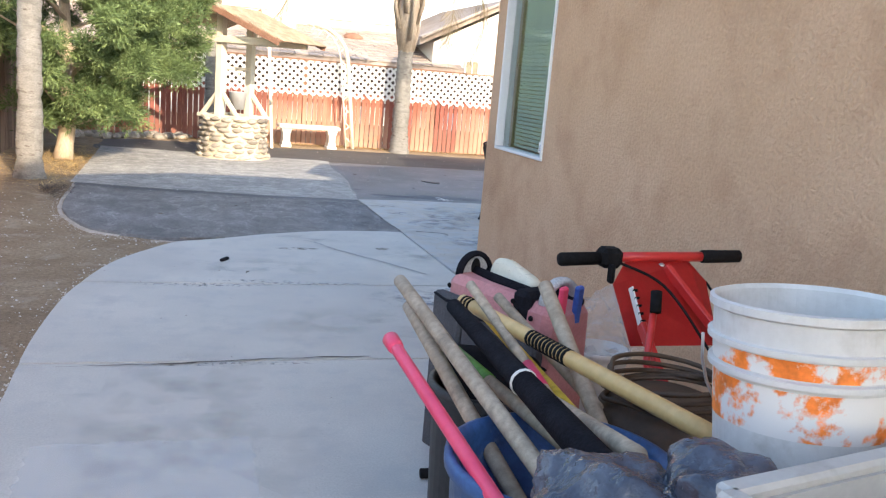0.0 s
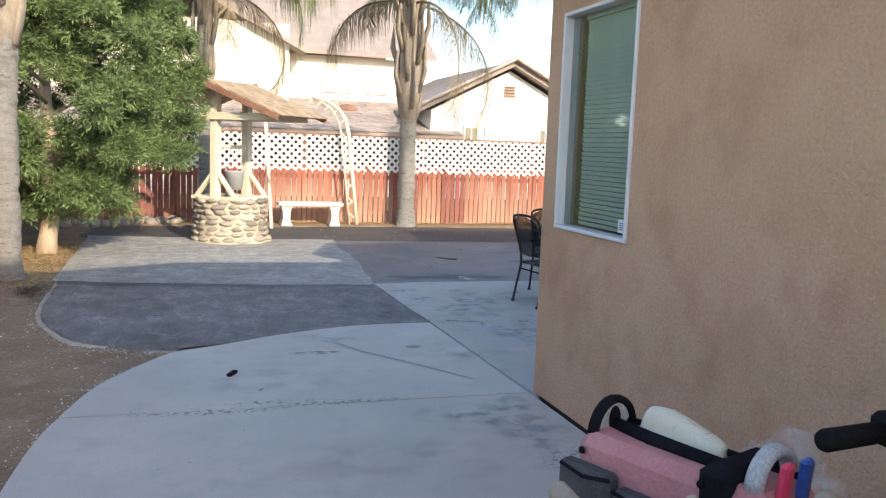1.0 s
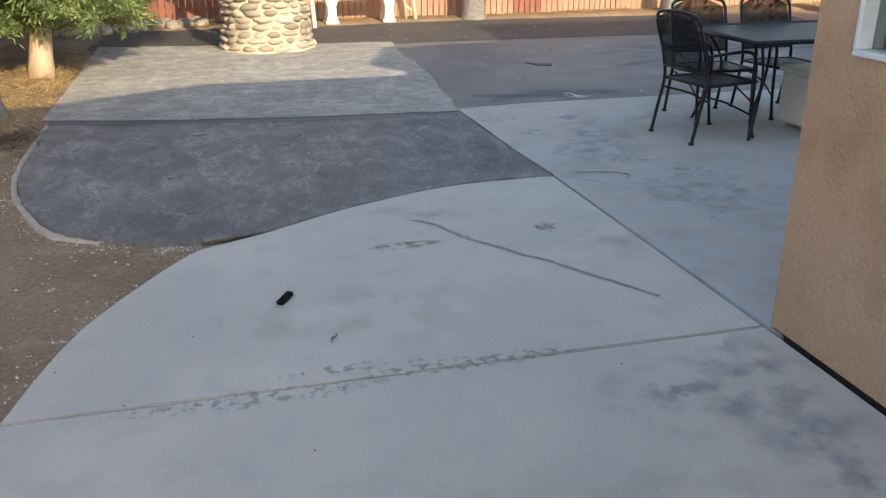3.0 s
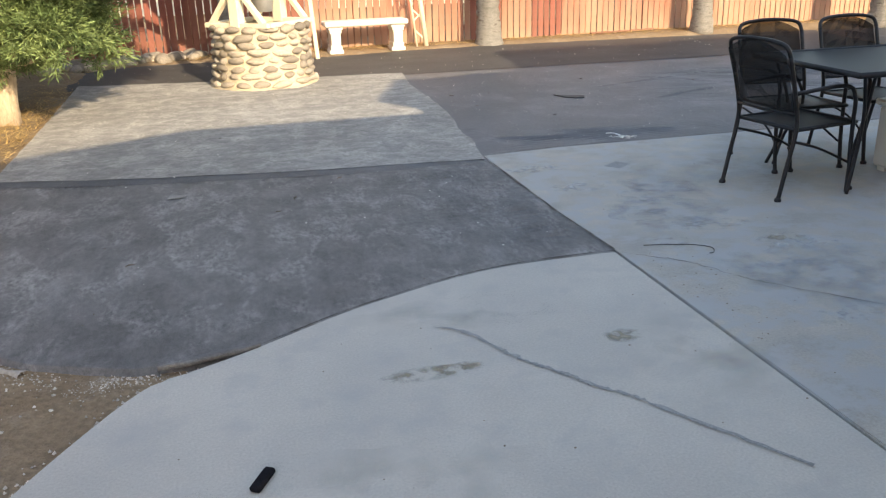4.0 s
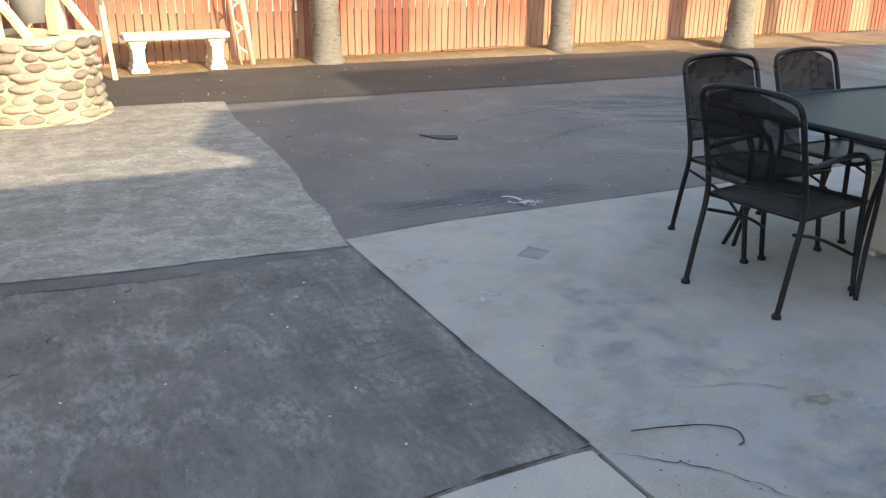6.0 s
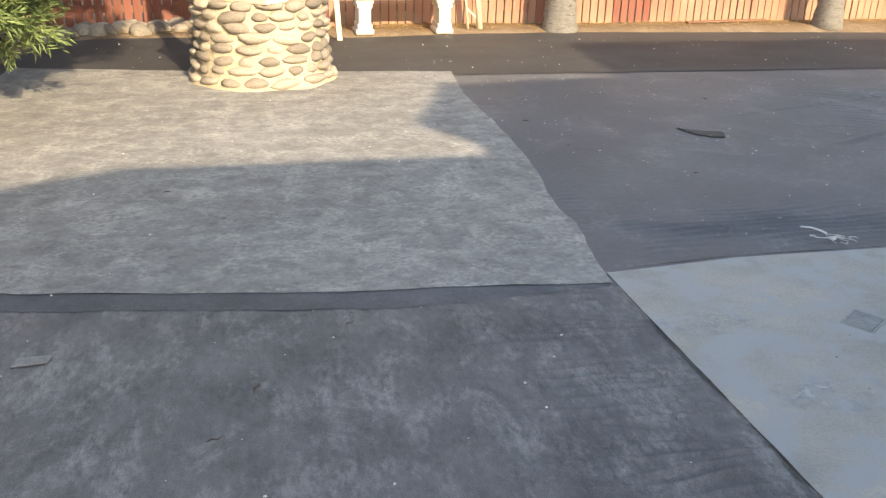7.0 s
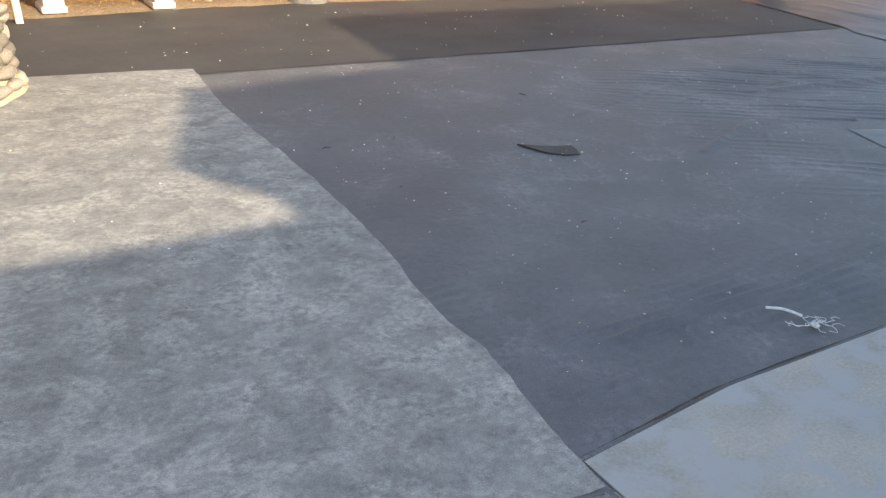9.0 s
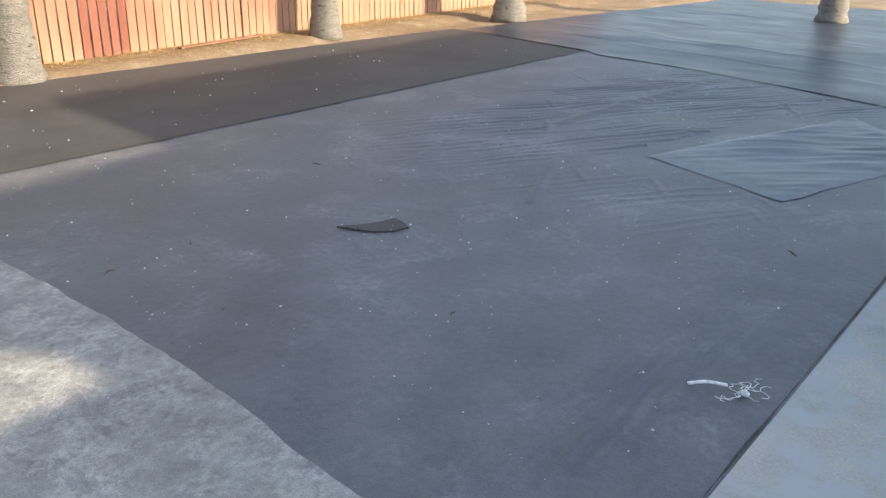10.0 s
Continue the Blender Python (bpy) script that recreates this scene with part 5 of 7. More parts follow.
stick("sledge_handle", (0.996, 2.178, 0.956), (0.93, 1.4, 0.61), 0.0215, M_HANDLE, "thick grey wooden handle standing among the tools", 0.0)
ty, a_, d_ = stick("pick_handle", (0.79, 2.32, 0.868), (0.975, 1.24, 0.889), 0.0215, M_YELH, "varnished yellow wooden handle wrapped with black cord", 0.0)
bm = bmesh.new()
for k in range(11):
    c = a_ + d_ * (0.4 + k * 0.017)
    tube(bm, [c, c + d_ * 0.012], 0.0228, 12)
part("cord_wrap", bm, M_BLACK, ty, "black cord wrap", True)
bm = bmesh.new()
for k in range(3):
    c = a_ + d_ * (0.02 + k * 0.02)
    tube(bm, [c, c + d_ * 0.011], 0.0228, 12)
part("cord_wrap", bm, M_BLACK, ty, "black cord wrap", True)
stick("level_bar", (0.87, 2.45, 0.83), (0.9, 1.62, 0.74), 0.0165, M_YELP, "yellow plastic bar lying in the tool pile", 0.0)
stick("digging_handle", (0.885, 2.0, 0.712), (0.775, 1.2, 0.882), 0.02, M_HANDLE, "pale worn wooden handle lying across the pile", 0.0)
tb, a_, d_ = stick("folded_umbrella", (0.722, 2.2, 0.885), (0.69, 1.05, 0.87), 0.023, M_STRAP, "folded black umbrella with a white ring", 0.0, 0.037)
bm = bmesh.new()
tube(bm, [a_ + d_ * 0.6, a_ + d_ * 0.608], 0.033, 16)
part("ring", bm, M_WHITE, tb, "white ring", True)
tg, a_, d_ = stick("green_handle", (0.671, 2.16, 0.80), (0.75, 1.45, 0.79), 0.017, M_HANDLE, "wooden handle with a green grip", 0.0)
bm = bmesh.new()
tube(bm, [a_ + d_ * 0.12, a_ + d_ * 0.34], 0.02, 12)
part("grip", bm, M_GREENP, tg, "green rubber grip", True)

# tubs that hold the tools
tub = thing("blue_tub", pose(0.735, 1.42, 0), "tall blue plastic tub filled with tool handles", "tub")
bm = bmesh.new()
lathe(bm, [(0.2, 0), (0.235, 0.74), (0.25, 0.75), (0.25, 0.775), (0.235, 0.78), (0.22, 0.76), (0.19, 0.03)], 40)
part("body", bm, M_BLUEP, tub, smooth=True)
can = thing("trash_can", pose(0.8, 2.04, 0), "dark grey plastic can with tool handles in it", "can")
bm = bmesh.new()
lathe(bm, [(0.14, 0), (0.165, 0.68), (0.178, 0.69), (0.178, 0.71), (0.16, 0.71), (0.13, 0.03)], 36)
part("body", bm, M_CAN, can, smooth=True)
cloth = thing("work_jacket", pose(0.8, 2.14, 0.70), "crumpled dark work jacket stuffed on top of the can", "jacket")
bm = bmesh.new()
for i, (x, y, z, r) in enumerate(((0, 0, 0.02, 0.1), (0.07, -0.06, 0.03, 0.09), (-0.04, -0.12, 0.0, 0.1), (0.1, 0.08, 0.01, 0.08))):
    blob(bm, (x, y, z), (r, r * 1.1, r * 0.5), i, 0.3, 3, 2.6)
part("cloth", bm, M_STRAP, cloth, smooth=True)

# brown round bag with coiled cord
pot = thing("round_tool_bag", pose(1.17, 1.72, 0), "brown round leather tool bag with coiled cord on top", "bag")
bm = bmesh.new()
lathe(bm, [(0.17, 0), (0.2, 0.1), (0.205, 0.62), (0.18, 0.74), (0.12, 0.78), (0.02, 0.79)], 32, True, True, None, 0.05)
part("body", bm, M_BROWN, pot, smooth=True)
for k in range(5):
    bm = bmesh.new()
    tube(bm, [((0.165 + 0.012 * math.sin(5 * a + k)) * math.cos(a), (0.15 + 0.01 * math.cos(3 * a + k)) * math.sin(a), 0.775 + 0.016 * k + 0.012 * math.sin(2 * a + k)) for a in [i * math.tau / 30 for i in range(31)]], 0.007, 6, False)
    part("cord_loop", bm, M_BROWN, pot, smooth=True)

# pink tool bag with a shoe on it
bag = thing("tool_bag", pose(1.225, 2.92, 0, 0, 0, 0), "open pink and black canvas tool tote with grey pockets", "tool bag")
bag.matrix_basis = pose(1.18, 2.838, 0, 0, 0, -68)
bm = bmesh.new()
box(bm, (-0.29, -0.15, 0.0), (0.29, 0.15, 0.785), None, 0.035)
for v in bm.verts:
    v.co.y *= 1 - 0.25 * (v.co.z / 0.785)
part("body", bm, M_PINK, bag, "faded pink canvas")
for x0, x1, zt in ((-0.295, -0.12, 0.715), (-0.11, 0.08, 0.69), (0.09, 0.295, 0.69)):
    bm = bmesh.new()
    box(bm, (x0, -0.175, 0.06), (x1, -0.12, zt), None, 0.012)
    part("pocket", bm, M_GREYC, bag, "grey canvas pocket")
bm = bmesh.new()
box(bm, (-0.315, -0.12, 0.05), (-0.285, 0.12, 0.6), None, 0.012)
part("pocket", bm, M_GREYC, bag, "grey canvas pocket")
bm = bmesh.new()
tube(bm, [(-0.24, 0.0, 0.79), (-0.1, -0.03, 0.795), (0.1, -0.03, 0.79), (0.2, -0.02, 0.785)], 0.02, 10)
part("top_edge", bm, M_STRAP, bag, "black padded edge", True)
bm = bmesh.new()
tube(bm, [(-0.27, 0.07, 0.785), (0.27, 0.07, 0.785)], 0.014, 10)
part("top_edge", bm, M_STRAP, bag, "black padded edge", True)
for x, mat_, r in ((-0.255, M_STRAP, 0.012), (0.225, M_GREYS, 0.016)):
    bm = bmesh.new()
    tube(bm, [(x, 0.08 * math.cos(a), 0.775 + 0.085 * math.sin(a)) for a in [i * math.pi / 12 for i in range(13)]], r, 8, True, 1.6)
    part("end_loop", bm, mat_, bag, smooth=True)
bm = bmesh.new()
box(bm, (0.1, -0.128, 0.62), (0.19, 0.122, 0.815), None, 0.02)
part("saddle_strap", bm, M_STRAP, bag, "wide black strap with eyelets")
bm = bmesh.new()
half = [(0.082 * math.cos(a), 0.775 + 0.08 * math.sin(a)) for a in [i * math.pi / 12 for i in range(13)]]
rim_a = [bm.verts.new((-0.262, y, z)) for y, z in half]
rim_b = [bm.verts.new((-0.25, y, z)) for y, z in half]
bm.faces.new(rim_a)
bm.faces.new(rim_b[::-1])
for i in range(13):
    bm.faces.new((rim_a[i], rim_b[i], rim_b[(i + 1) % 13], rim_a[(i + 1) % 13]))
bmesh.ops.recalc_face_normals(bm, faces=bm.faces)
part("end_panel", bm, M_GREYS, bag, "grey padded end panel")
# No opening: a black disc carries the darkness of the hand hole.
bm = bmesh.new()
lathe(bm, [(0.03, 0), (0.027, 0.004), (0.004, 0.005)], 16, True, True, Matrix.Translation((-0.249, 0, 0.805)) @ Matrix.Rotation(radians(90), 4, "Y") @ Matrix.Diagonal((1.25, 0.8, 1, 1)))
part("grip_hole", bm, M_BLACK, bag, "black oval disc standing in for the shaded hand hole", True)
for x0, x1, z in ((-0.285, -0.12, 0.705), (-0.105, 0.075, 0.682)):
    bm = bmesh.new()
    tube(bm, [(x0, -0.171, z), ((x0 + x1) / 2, -0.176, z - 0.012), (x1, -0.171, z)], 0.006, 6)
    part("pocket_binding", bm, M_STRAP, bag, "black pocket binding", True)
for i, (x, z) in enumerate(((-0.25, 0.74), (-0.25, 0.695), (0.215, 0.73), (0.215, 0.69), (0.12, 0.77), (0.15, 0.74))):
    bm = bmesh.new()
    lathe(bm, [(0.011, 0), (0.009, 0.005), (0.003, 0.006)], 10, True, True, Matrix.Translation((x, -0.128 if i < 4 else -0.131, z)) @ Matrix.Rotation(radians(90), 4, "X"))
    part("rivet", bm, M_BLACK, bag, smooth=True)
for x, y, mat_ in ((0.26, -0.03, M_PINKP), (0.27, 0.04, M_LBLUE)):
    hh = thing("tool_grip", bag.matrix_basis @ pose(x, y, 0.66, 6, 8, 0), "coloured plastic tool grip sticking out of the tote", "tool")
    bm = bmesh.new()
    box(bm, (-0.012, -0.018, 0), (0.012, 0.018, 0.2), None, 0.007)
    part("grip", bm, mat_, hh)
shoe = thing("shoe", bag.matrix_basis @ pose(-0.05, 0.03, 0.783, -8, 4, 3) @ Matrix.Scale(0.82, 4), "cream leather shoe lying on the tool tote", "shoe")
bm = bmesh.new()
prof = smooth_line([(-0.147, 0.012, 0.03), (-0.14, 0.028, 0.058), (-0.12, 0.037, 0.078), (-0.06, 0.042, 0.087), (0.0, 0.044, 0.08), (0.06, 0.047, 0.066), (0.11, 0.043, 0.054), (0.14, 0.03, 0.042), (0.152, 0.01, 0.03)], 4)
rings = []
for x, w, h in prof:
    rings.append([bm.verts.new((x, w * (1.06 - 0.06 * math.cos(2 * a)) * math.cos(a), 0.012 + h * max(0.0, math.sin(a)) ** 0.8)) for a in [i * math.pi / 14 for i in range(15)]])
for r0, r1 in zip(rings, rings[1:]):
    for k in range(14):
        bm.faces.new((r0[k], r0[k + 1], r1[k + 1], r1[k]))
bm.faces.new(rings[0])
bm.faces.new(rings[-1][::-1])
bmesh.ops.recalc_face_normals(bm, faces=bm.faces)
up_ = part("upper", bm, M_SHOE, shoe, "cream leather upper", True)
bm = bmesh.new()
prism(bm, [(-0.145, -0.03), (-0.06, -0.044), (0.08, -0.047), (0.14, -0.032), (0.158, 0), (0.14, 0.032), (0.08, 0.047), (-0.06, 0.044), (-0.145, 0.03)], -0.004, 0.016)
part("sole", bm, M_SOLE, shoe)
M_STITCH = mat("grey stitching", (0.3, 0.29, 0.24), (0.4, 0.38, 0.32), 0.9, 20, 60, 0)
for line in ([(0.06, -0.043), (0.085, -0.02), (0.09, 0.0), (0.085, 0.02), (0.06, 0.043)], [(-0.11, -0.032), (-0.05, -0.03), (0.01, -0.026), (0.045, -0.012)], [(-0.02, -0.04), (0.03, -0.03), (0.075, -0.036), (0.12, -0.026)]):
    bm = bmesh.new()
    pts = []
    for x, y, _ in smooth_line([(x, y, 0) for x, y in line], 5):
        w, h = np.interp(x, [p[0] for p in prof], [p[1] for p in prof]), np.interp(x, [p[0] for p in prof], [p[2] for p in prof])
        pts.append((x, y, 0.0125 + h * max(0.0, 1 - min(1.0, abs(y) / w) ** 2) ** 0.4))
    tube(bm, pts, 0.0011, 5)
    part("stitching", bm, M_STITCH, shoe, "thin grey stitching", True)
for k in range(5):
    bm = bmesh.new()
    x = -0.05 + k * 0.02
    tube(bm, [(x, -0.022, 0.087 - 0.0012 * k * k), (x + 0.004, 0, 0.101 - 0.0015 * k * k), (x, 0.022, 0.087 - 0.0012 * k * k)], 0.003, 6)
    part("lace", bm, M_SHOE, shoe, smooth=True)

# red machine with a handlebar
mower = thing("red_edger", pose(0, 0, 0), "red powered garden machine with a wide handlebar and black grips", "machine")
bm = bmesh.new()
tube(bm, [(1.24, 2.3, 1.022), (1.45, 2.3, 1.028), (1.66, 2.3, 1.033)], 0.0165, 12)
part("handlebar", bm, M_RED, mower, smooth=True)
for a_, b_ in (((1.085, 2.29, 1.014), (1.255, 2.3, 1.02)), ((1.6, 2.3, 1.032), (1.745, 2.3, 1.036))):
    bm = bmesh.new()
    tube(bm, [a_, Vector(a_).lerp(Vector(b_), 0.05), b_], [0.019, 0.0225, 0.021], 14)
    part("grip", bm, M_BLACK, mower, smooth=True)
bm = bmesh.new()
box(bm, (1.225, 2.265, 0.99), (1.3, 2.335, 1.055), None, 0.015)
box(bm, (1.24, 2.235, 0.95), (1.258, 2.262, 1.01), pose(0, 0, 0), 0.005)
part("throttle", bm, M_BLACK, mower, "black throttle lever")
# sheet metal cover between the uprights, leaning back
bm = bmesh.new()
cov = [(1.315, 2.29, 1.01), (1.555, 2.3, 1.015), (1.615, 2.275, 0.955), (1.575, 2.1, 0.79), (1.262, 2.1, 0.79), (1.238, 2.21, 0.955)]
f = bm.faces.new([bm.verts.new(c) for c in cov])
bmesh.ops.solidify(bm, geom=[f], thickness=0.012)
bmesh.ops.recalc_face_normals(bm, faces=bm.faces)
part("cover_plate", bm, M_RED, mower, "red painted sheet metal")
for a_, b_ in (((1.455, 2.27, 1.0), (1.66, 1.8, 0.62)), ((1.29, 2.1, 0.86), (1.31, 1.85, 0.62)), ((1.31, 1.85, 0.62), (1.4, 1.75, 0.25)), ((1.66, 1.8, 0.62), (1.6, 1.75, 0.25))):
    bm = bmesh.new()
    beam(bm, a_, b_, 0.035, 0.02, (1, 0, 0), 0.003)
    part("upright", bm, M_RED, mower)
bm = bmesh.new()
beam(bm, (1.262, 2.17, 0.95), (1.285, 2.085, 0.8), 0.03, 0.004, (1, 0, 0.2))
o = part("warning_label", bm, M_WHITE, mower, "white label with dark bars")
o.location = (0.012, -0.008, 0.008)
bm = bmesh.new()
for k in range(7):
    c = Vector((1.268, 2.16, 0.938)).lerp(Vector((1.287, 2.09, 0.812)), k / 6)
    box(bm, (c.x - 0.008, c.y - 0.014, c.z + 0.004), (c.x + 0.008, c.y - 0.011, c.z + 0.012))
o = part("label_bars", bm, M_BLACK, mower)
o.location = (0.012, -0.004, 0.008)
bm = bmesh.new()
tube(bm, [(1.283, 2.02, 0.92), (1.296, 2.05, 0.975)], 0.017, 10)
part("lever_grip", bm, M_BLACK, mower, smooth=True)
bm = bmesh.new()
tube(bm, [(1.296, 2.05, 0.94), (1.25, 1.98, 0.78), (1.27, 1.9, 0.62)], 0.011, 8)
part("lever", bm, M_RED, mower, smooth=True)
bm = bmesh.new()
tube(bm, smooth_line([(1.29, 2.27, 1.01), (1.4, 2.18, 0.96), (1.46, 2.02, 0.83), (1.5, 1.85, 0.66), (1.48, 1.76, 0.5)], 6), 0.0045, 6)
part("cable", bm, M_BLACK, mower, smooth=True)
bm = bmesh.new()
tube(bm, smooth_line([(1.62, 2.28, 0.95), (1.66, 2.1, 0.8), (1.67, 1.9, 0.6), (1.64, 1.78, 0.4)], 6), 0.0045, 6)
part("cable", bm, M_BLACK, mower, smooth=True)
bm = bmesh.new()
lathe(bm, [(0.01, 0), (0.013, 0.004), (0.004, 0.008)], 10, True, True, Matrix.Translation((1.447, 2.285, 0.998)) @ Matrix.Rotation(radians(60), 4, "X"))
part("bolt", bm, M_ZINC, mower, smooth=True)
bm = bmesh.new()
box(bm, (1.36, 1.6, 0.12), (1.66, 1.86, 0.42), None, 0.05)
part("engine_housing", bm, M_RED, mower)
for x in (1.33, 1.67):
    bm = bmesh.new()
    lathe(bm, [(0.05, -0.025), (0.11, -0.025), (0.125, -0.012), (0.125, 0.012), (0.11, 0.025), (0.05, 0.025)], 24, True, True, Matrix.Translation((x + (0.03 if x > 1.5 else -0.02), 1.73, 0.125)) @ Matrix.Rotation(radians(90), 4, "Y"))
    part("wheel", bm, M_BLACK, mower, smooth=True)


# white bucket with a worn orange band, on a stack of lidded buckets
def bucket(m, label, lid=False, orange=False):
    t = thing("bucket", m, label, "bucket", "white plastic buckets")
    bm = bmesh.new()
    pr = [(0.132, 0), (0.146, 0.255), (0.155, 0.257), (0.155, 0.266), (0.147, 0.268), (0.149, 0.3), (0.158, 0.302), (0.158, 0.311), (0.15, 0.313), (0.151, 0.352), (0.158, 0.356), (0.158, 0.368), (0.151, 0.37), (0.147, 0.362), (0.128, 0.012)]
    lathe(bm, pr, 56)
    part("body", bm, M_BUCK, t, smooth=False)
    if orange:
        for z0, z1, r0, r1 in ((0.27, 0.298, 0.1478, 0.1496), (0.175, 0.25, 0.1424, 0.1464)):
            bm = bmesh.new()
            lathe(bm, [(r0, z0), (r1, z1)], 56, False, False)
            part("band", bm, M_ORANGE, t, "worn orange print", True)
    if lid:
        bm = bmesh.new()
        lathe(bm, [(0.16, 0.35), (0.163, 0.36), (0.163, 0.378), (0.15, 0.382), (0.02, 0.382)], 40)
        part("lid", bm, M_BUCK, t, smooth=False)
    bm = bmesh.new()
    tube(bm, [(0.165 * math.cos(a), 0.0 - 0.165 * math.sin(a), 0.3 - 0.23 * math.sin(a)) for a in [i * math.pi / 14 for i in range(15)]], 0.003, 6)
    part("bail", bm, M_ZINC, t, smooth=True)
    return t


BX, BY = 0.948, 0.962
bucket(pose(BX, BY, 0.0), "lidded white plastic bucket at the bottom of a stack", True)
bucket(pose(BX, BY, 0.384), "lidded white plastic bucket in a stack", True)
bucket(pose(BX, BY, 0.768) @ pose(0.0, 0.02, 0.1, 3, 4, 150), "open white bucket with worn orange bands and dried residue", False, True)
bm = bmesh.new()
lathe(bm, [(0.15, 0), (0.14, 0.07), (0.1, 0.09), (0.02, 0.095)], 24, True, True, None, 0.1)
ob = tagged(part("folded_tarp", bm, M_FILM2, smooth=True), "folded grey plastic tarp under the top bucket", "tarp")
ob.location = (BX, BY, 0.768)
# small white bucket by the tote, wrapped in clear film
sb = thing("small_bucket", pose(1.71, 3.1, 0.0), "small white bucket standing against the wall", "bucket")
bm = bmesh.new()
lathe(bm, [(0.1, 0), (0.12, 0.42), (0.127, 0.425), (0.127, 0.445), (0.118, 0.445), (0.095, 0.02)], 32)
part("body", bm, M_BUCK, sb, smooth=True)
film = thing("plastic_bag", pose(1.71, 3.1, 0.42), "clear crumpled plastic bag stuffed in the small bucket", "plastic bag")
bm = bmesh.new()
blob(bm, (0, 0, 0.1), (0.15, 0.15, 0.16), 5, 0.55, 4, 2.4)
part("film", bm, M_FILM, film, smooth=False)

# dusty bags over a white slotted hamper
M_HAMP = mat("dull white plastic", (0.4, 0.4, 0.38), (0.5, 0.5, 0.475), 0.5, 5, 50, 0.08, fine_mix=0.06, stain=(0.3, 0.29, 0.26), stain_at=(0.55, 0.8), stain_scale=8)
hamper = thing("laundry_hamper", pose(0.9, 0.58, 0, 0, 0, 12), "white slotted plastic laundry hamper", "hamper")
for i, (dx, dy, sx, sy) in enumerate(((0, -0.17, 0.27, 0.008), (0, 0.17, 0.27, 0.008), (-0.27, 0, 0.008, 0.178), (0.27, 0, 0.008, 0.178))):
    bm = bmesh.new()
    n = 9 if sx > 0.1 else 6
    for z0, z1 in ((0.0, 0.1), (0.49, 0.56), (1.035, 1.075)):
        box(bm, (dx - sx, dy - sy, z0), (dx + sx, dy + sy, z1))
    for k in range(n + 1):
        u = -1 + 2 * k / n
        w = 0.012
        if sx > 0.1:
            x = dx + u * (sx - w)
            box(bm, (x - w, dy - sy * 0.98, 0.1), (x + w, dy + sy * 0.98, 1.035))
        else:
            y = dy + u * (sy - w)
            box(bm, (dx - sx * 0.98, y - w, 0.1), (dx + sx * 0.98, y + w, 1.035))
    part("slotted_side", bm, M_HAMP, hamper)
for a_, b_ in (((-0.285, -0.185, 1.08), (0.285, -0.185, 1.08)), ((-0.285, 0.185, 1.08), (0.285, 0.185, 1.08)), ((-0.285, -0.185, 1.08), (-0.285, 0.185, 1.08)), ((0.285, -0.185, 1.08), (0.285, 0.185, 1.08))):
    bm = bmesh.new()
    beam(bm, a_, b_, 0.035, 0.02, (0, 0, 1), 0.006)
    part("rim", bm, M_HAMP, hamper)
crate = thing("storage_crate", pose(0.6, 0.98, 0), "black storage crate heaped with dusty plastic bags", "crate")
bm = bmesh.new()
box(bm, (-0.1, -0.2, 0), (0.13, 0.22, 0.78), None, 0.01)
part("body", bm, M_CAN, crate)
for i, (x, y, z, r, l_) in enumerate(((0.6, 0.95, 0.885, (0.13, 0.16, 0.115), "dusty blue grey plastic bag heaped over a crate"), (0.71, 0.86, 0.955, (0.105, 0.12, 0.1), "dark crumpled plastic bag beside the white bucket"))):
    b_ = thing("plastic_bag", pose(x, y, z), l_, "plastic bag")
    bm = bmesh.new()
    blob(bm, (0, 0, 0), r, i + 11, 0.35, 5, 1.6)
    for v in bm.verts:
        v.co *= 1 + 0.12 * noise.noise(v.co * 12) - 0.16 * abs(noise.noise(v.co * 19 + Vector((i, 3, 1)))) - 0.08 * abs(noise.noise(v.co * 47))
    part("film", bm, M_FILM2, b_, smooth=True)

# water bottle, wrappers and a shopping bag by the wall
M_BOTTLE = mat("clear bottle plastic", (0.6, 0.68, 0.78), (0.72, 0.78, 0.86), 0.12, 5, 30, 0.2, trans=0.5, alpha=0.45, rough_var=0.05, dist=0.006)
M_SHOP = mat("thin white bag plastic", (0.6, 0.55, 0.54), (0.72, 0.68, 0.67), 0.3, 6, 30, 0.5, alpha=0.8, spec=0.5, rough_var=0.1, dist=0.012)
M_PRINT = mat("orange red bag print", (0.72, 0.12, 0.04), (0.8, 0.18, 0.06), 0.4, 9, 60, 0.1)
M_SNACK = mat("pale green wrapper", (0.5, 0.58, 0.2), (0.72, 0.74, 0.6), 0.25, 30, 80, 0.3)
M_SNACK2 = mat("orange wrapper", (0.85, 0.25, 0.12), (0.88, 0.42, 0.3), 0.3, 30, 80, 0.3)
bottle = thing("water_bottle", pose(1.79, 4.35, 0), "clear plastic water bottle with a blue label", "bottle")
bm = bmesh.new()
prof = [(0.027, 0), (0.033, 0.008)]
for k in range(7):
    prof += [(0.0305, 0.018 + k * 0.011), (0.033, 0.0235 + k * 0.011)]
lathe(bm, prof + [(0.034, 0.1), (0.034, 0.135), (0.032, 0.16), (0.022, 0.19), (0.013, 0.208), (0.013, 0.222)], 24)
part("body", bm, M_BOTTLE, bottle, smooth=True)
bm = bmesh.new()
lathe(bm, [(0.0352, 0.1), (0.0352, 0.136)], 24, False, False)
part("label", bm, M_LBLUE, bottle, "blue paper label", True)
bm = bmesh.new()
for k in range(4):
    a = -2.5 + k * 0.28
    for z in (0.112, 0.122):
        v = [bm.verts.new((0.0357 * math.cos(a + d), 0.0357 * math.sin(a + d), z + h)) for d, h in ((0, 0), (0.2, 0), (0.2, 0.006), (0, 0.006))]
        bm.faces.new(v)
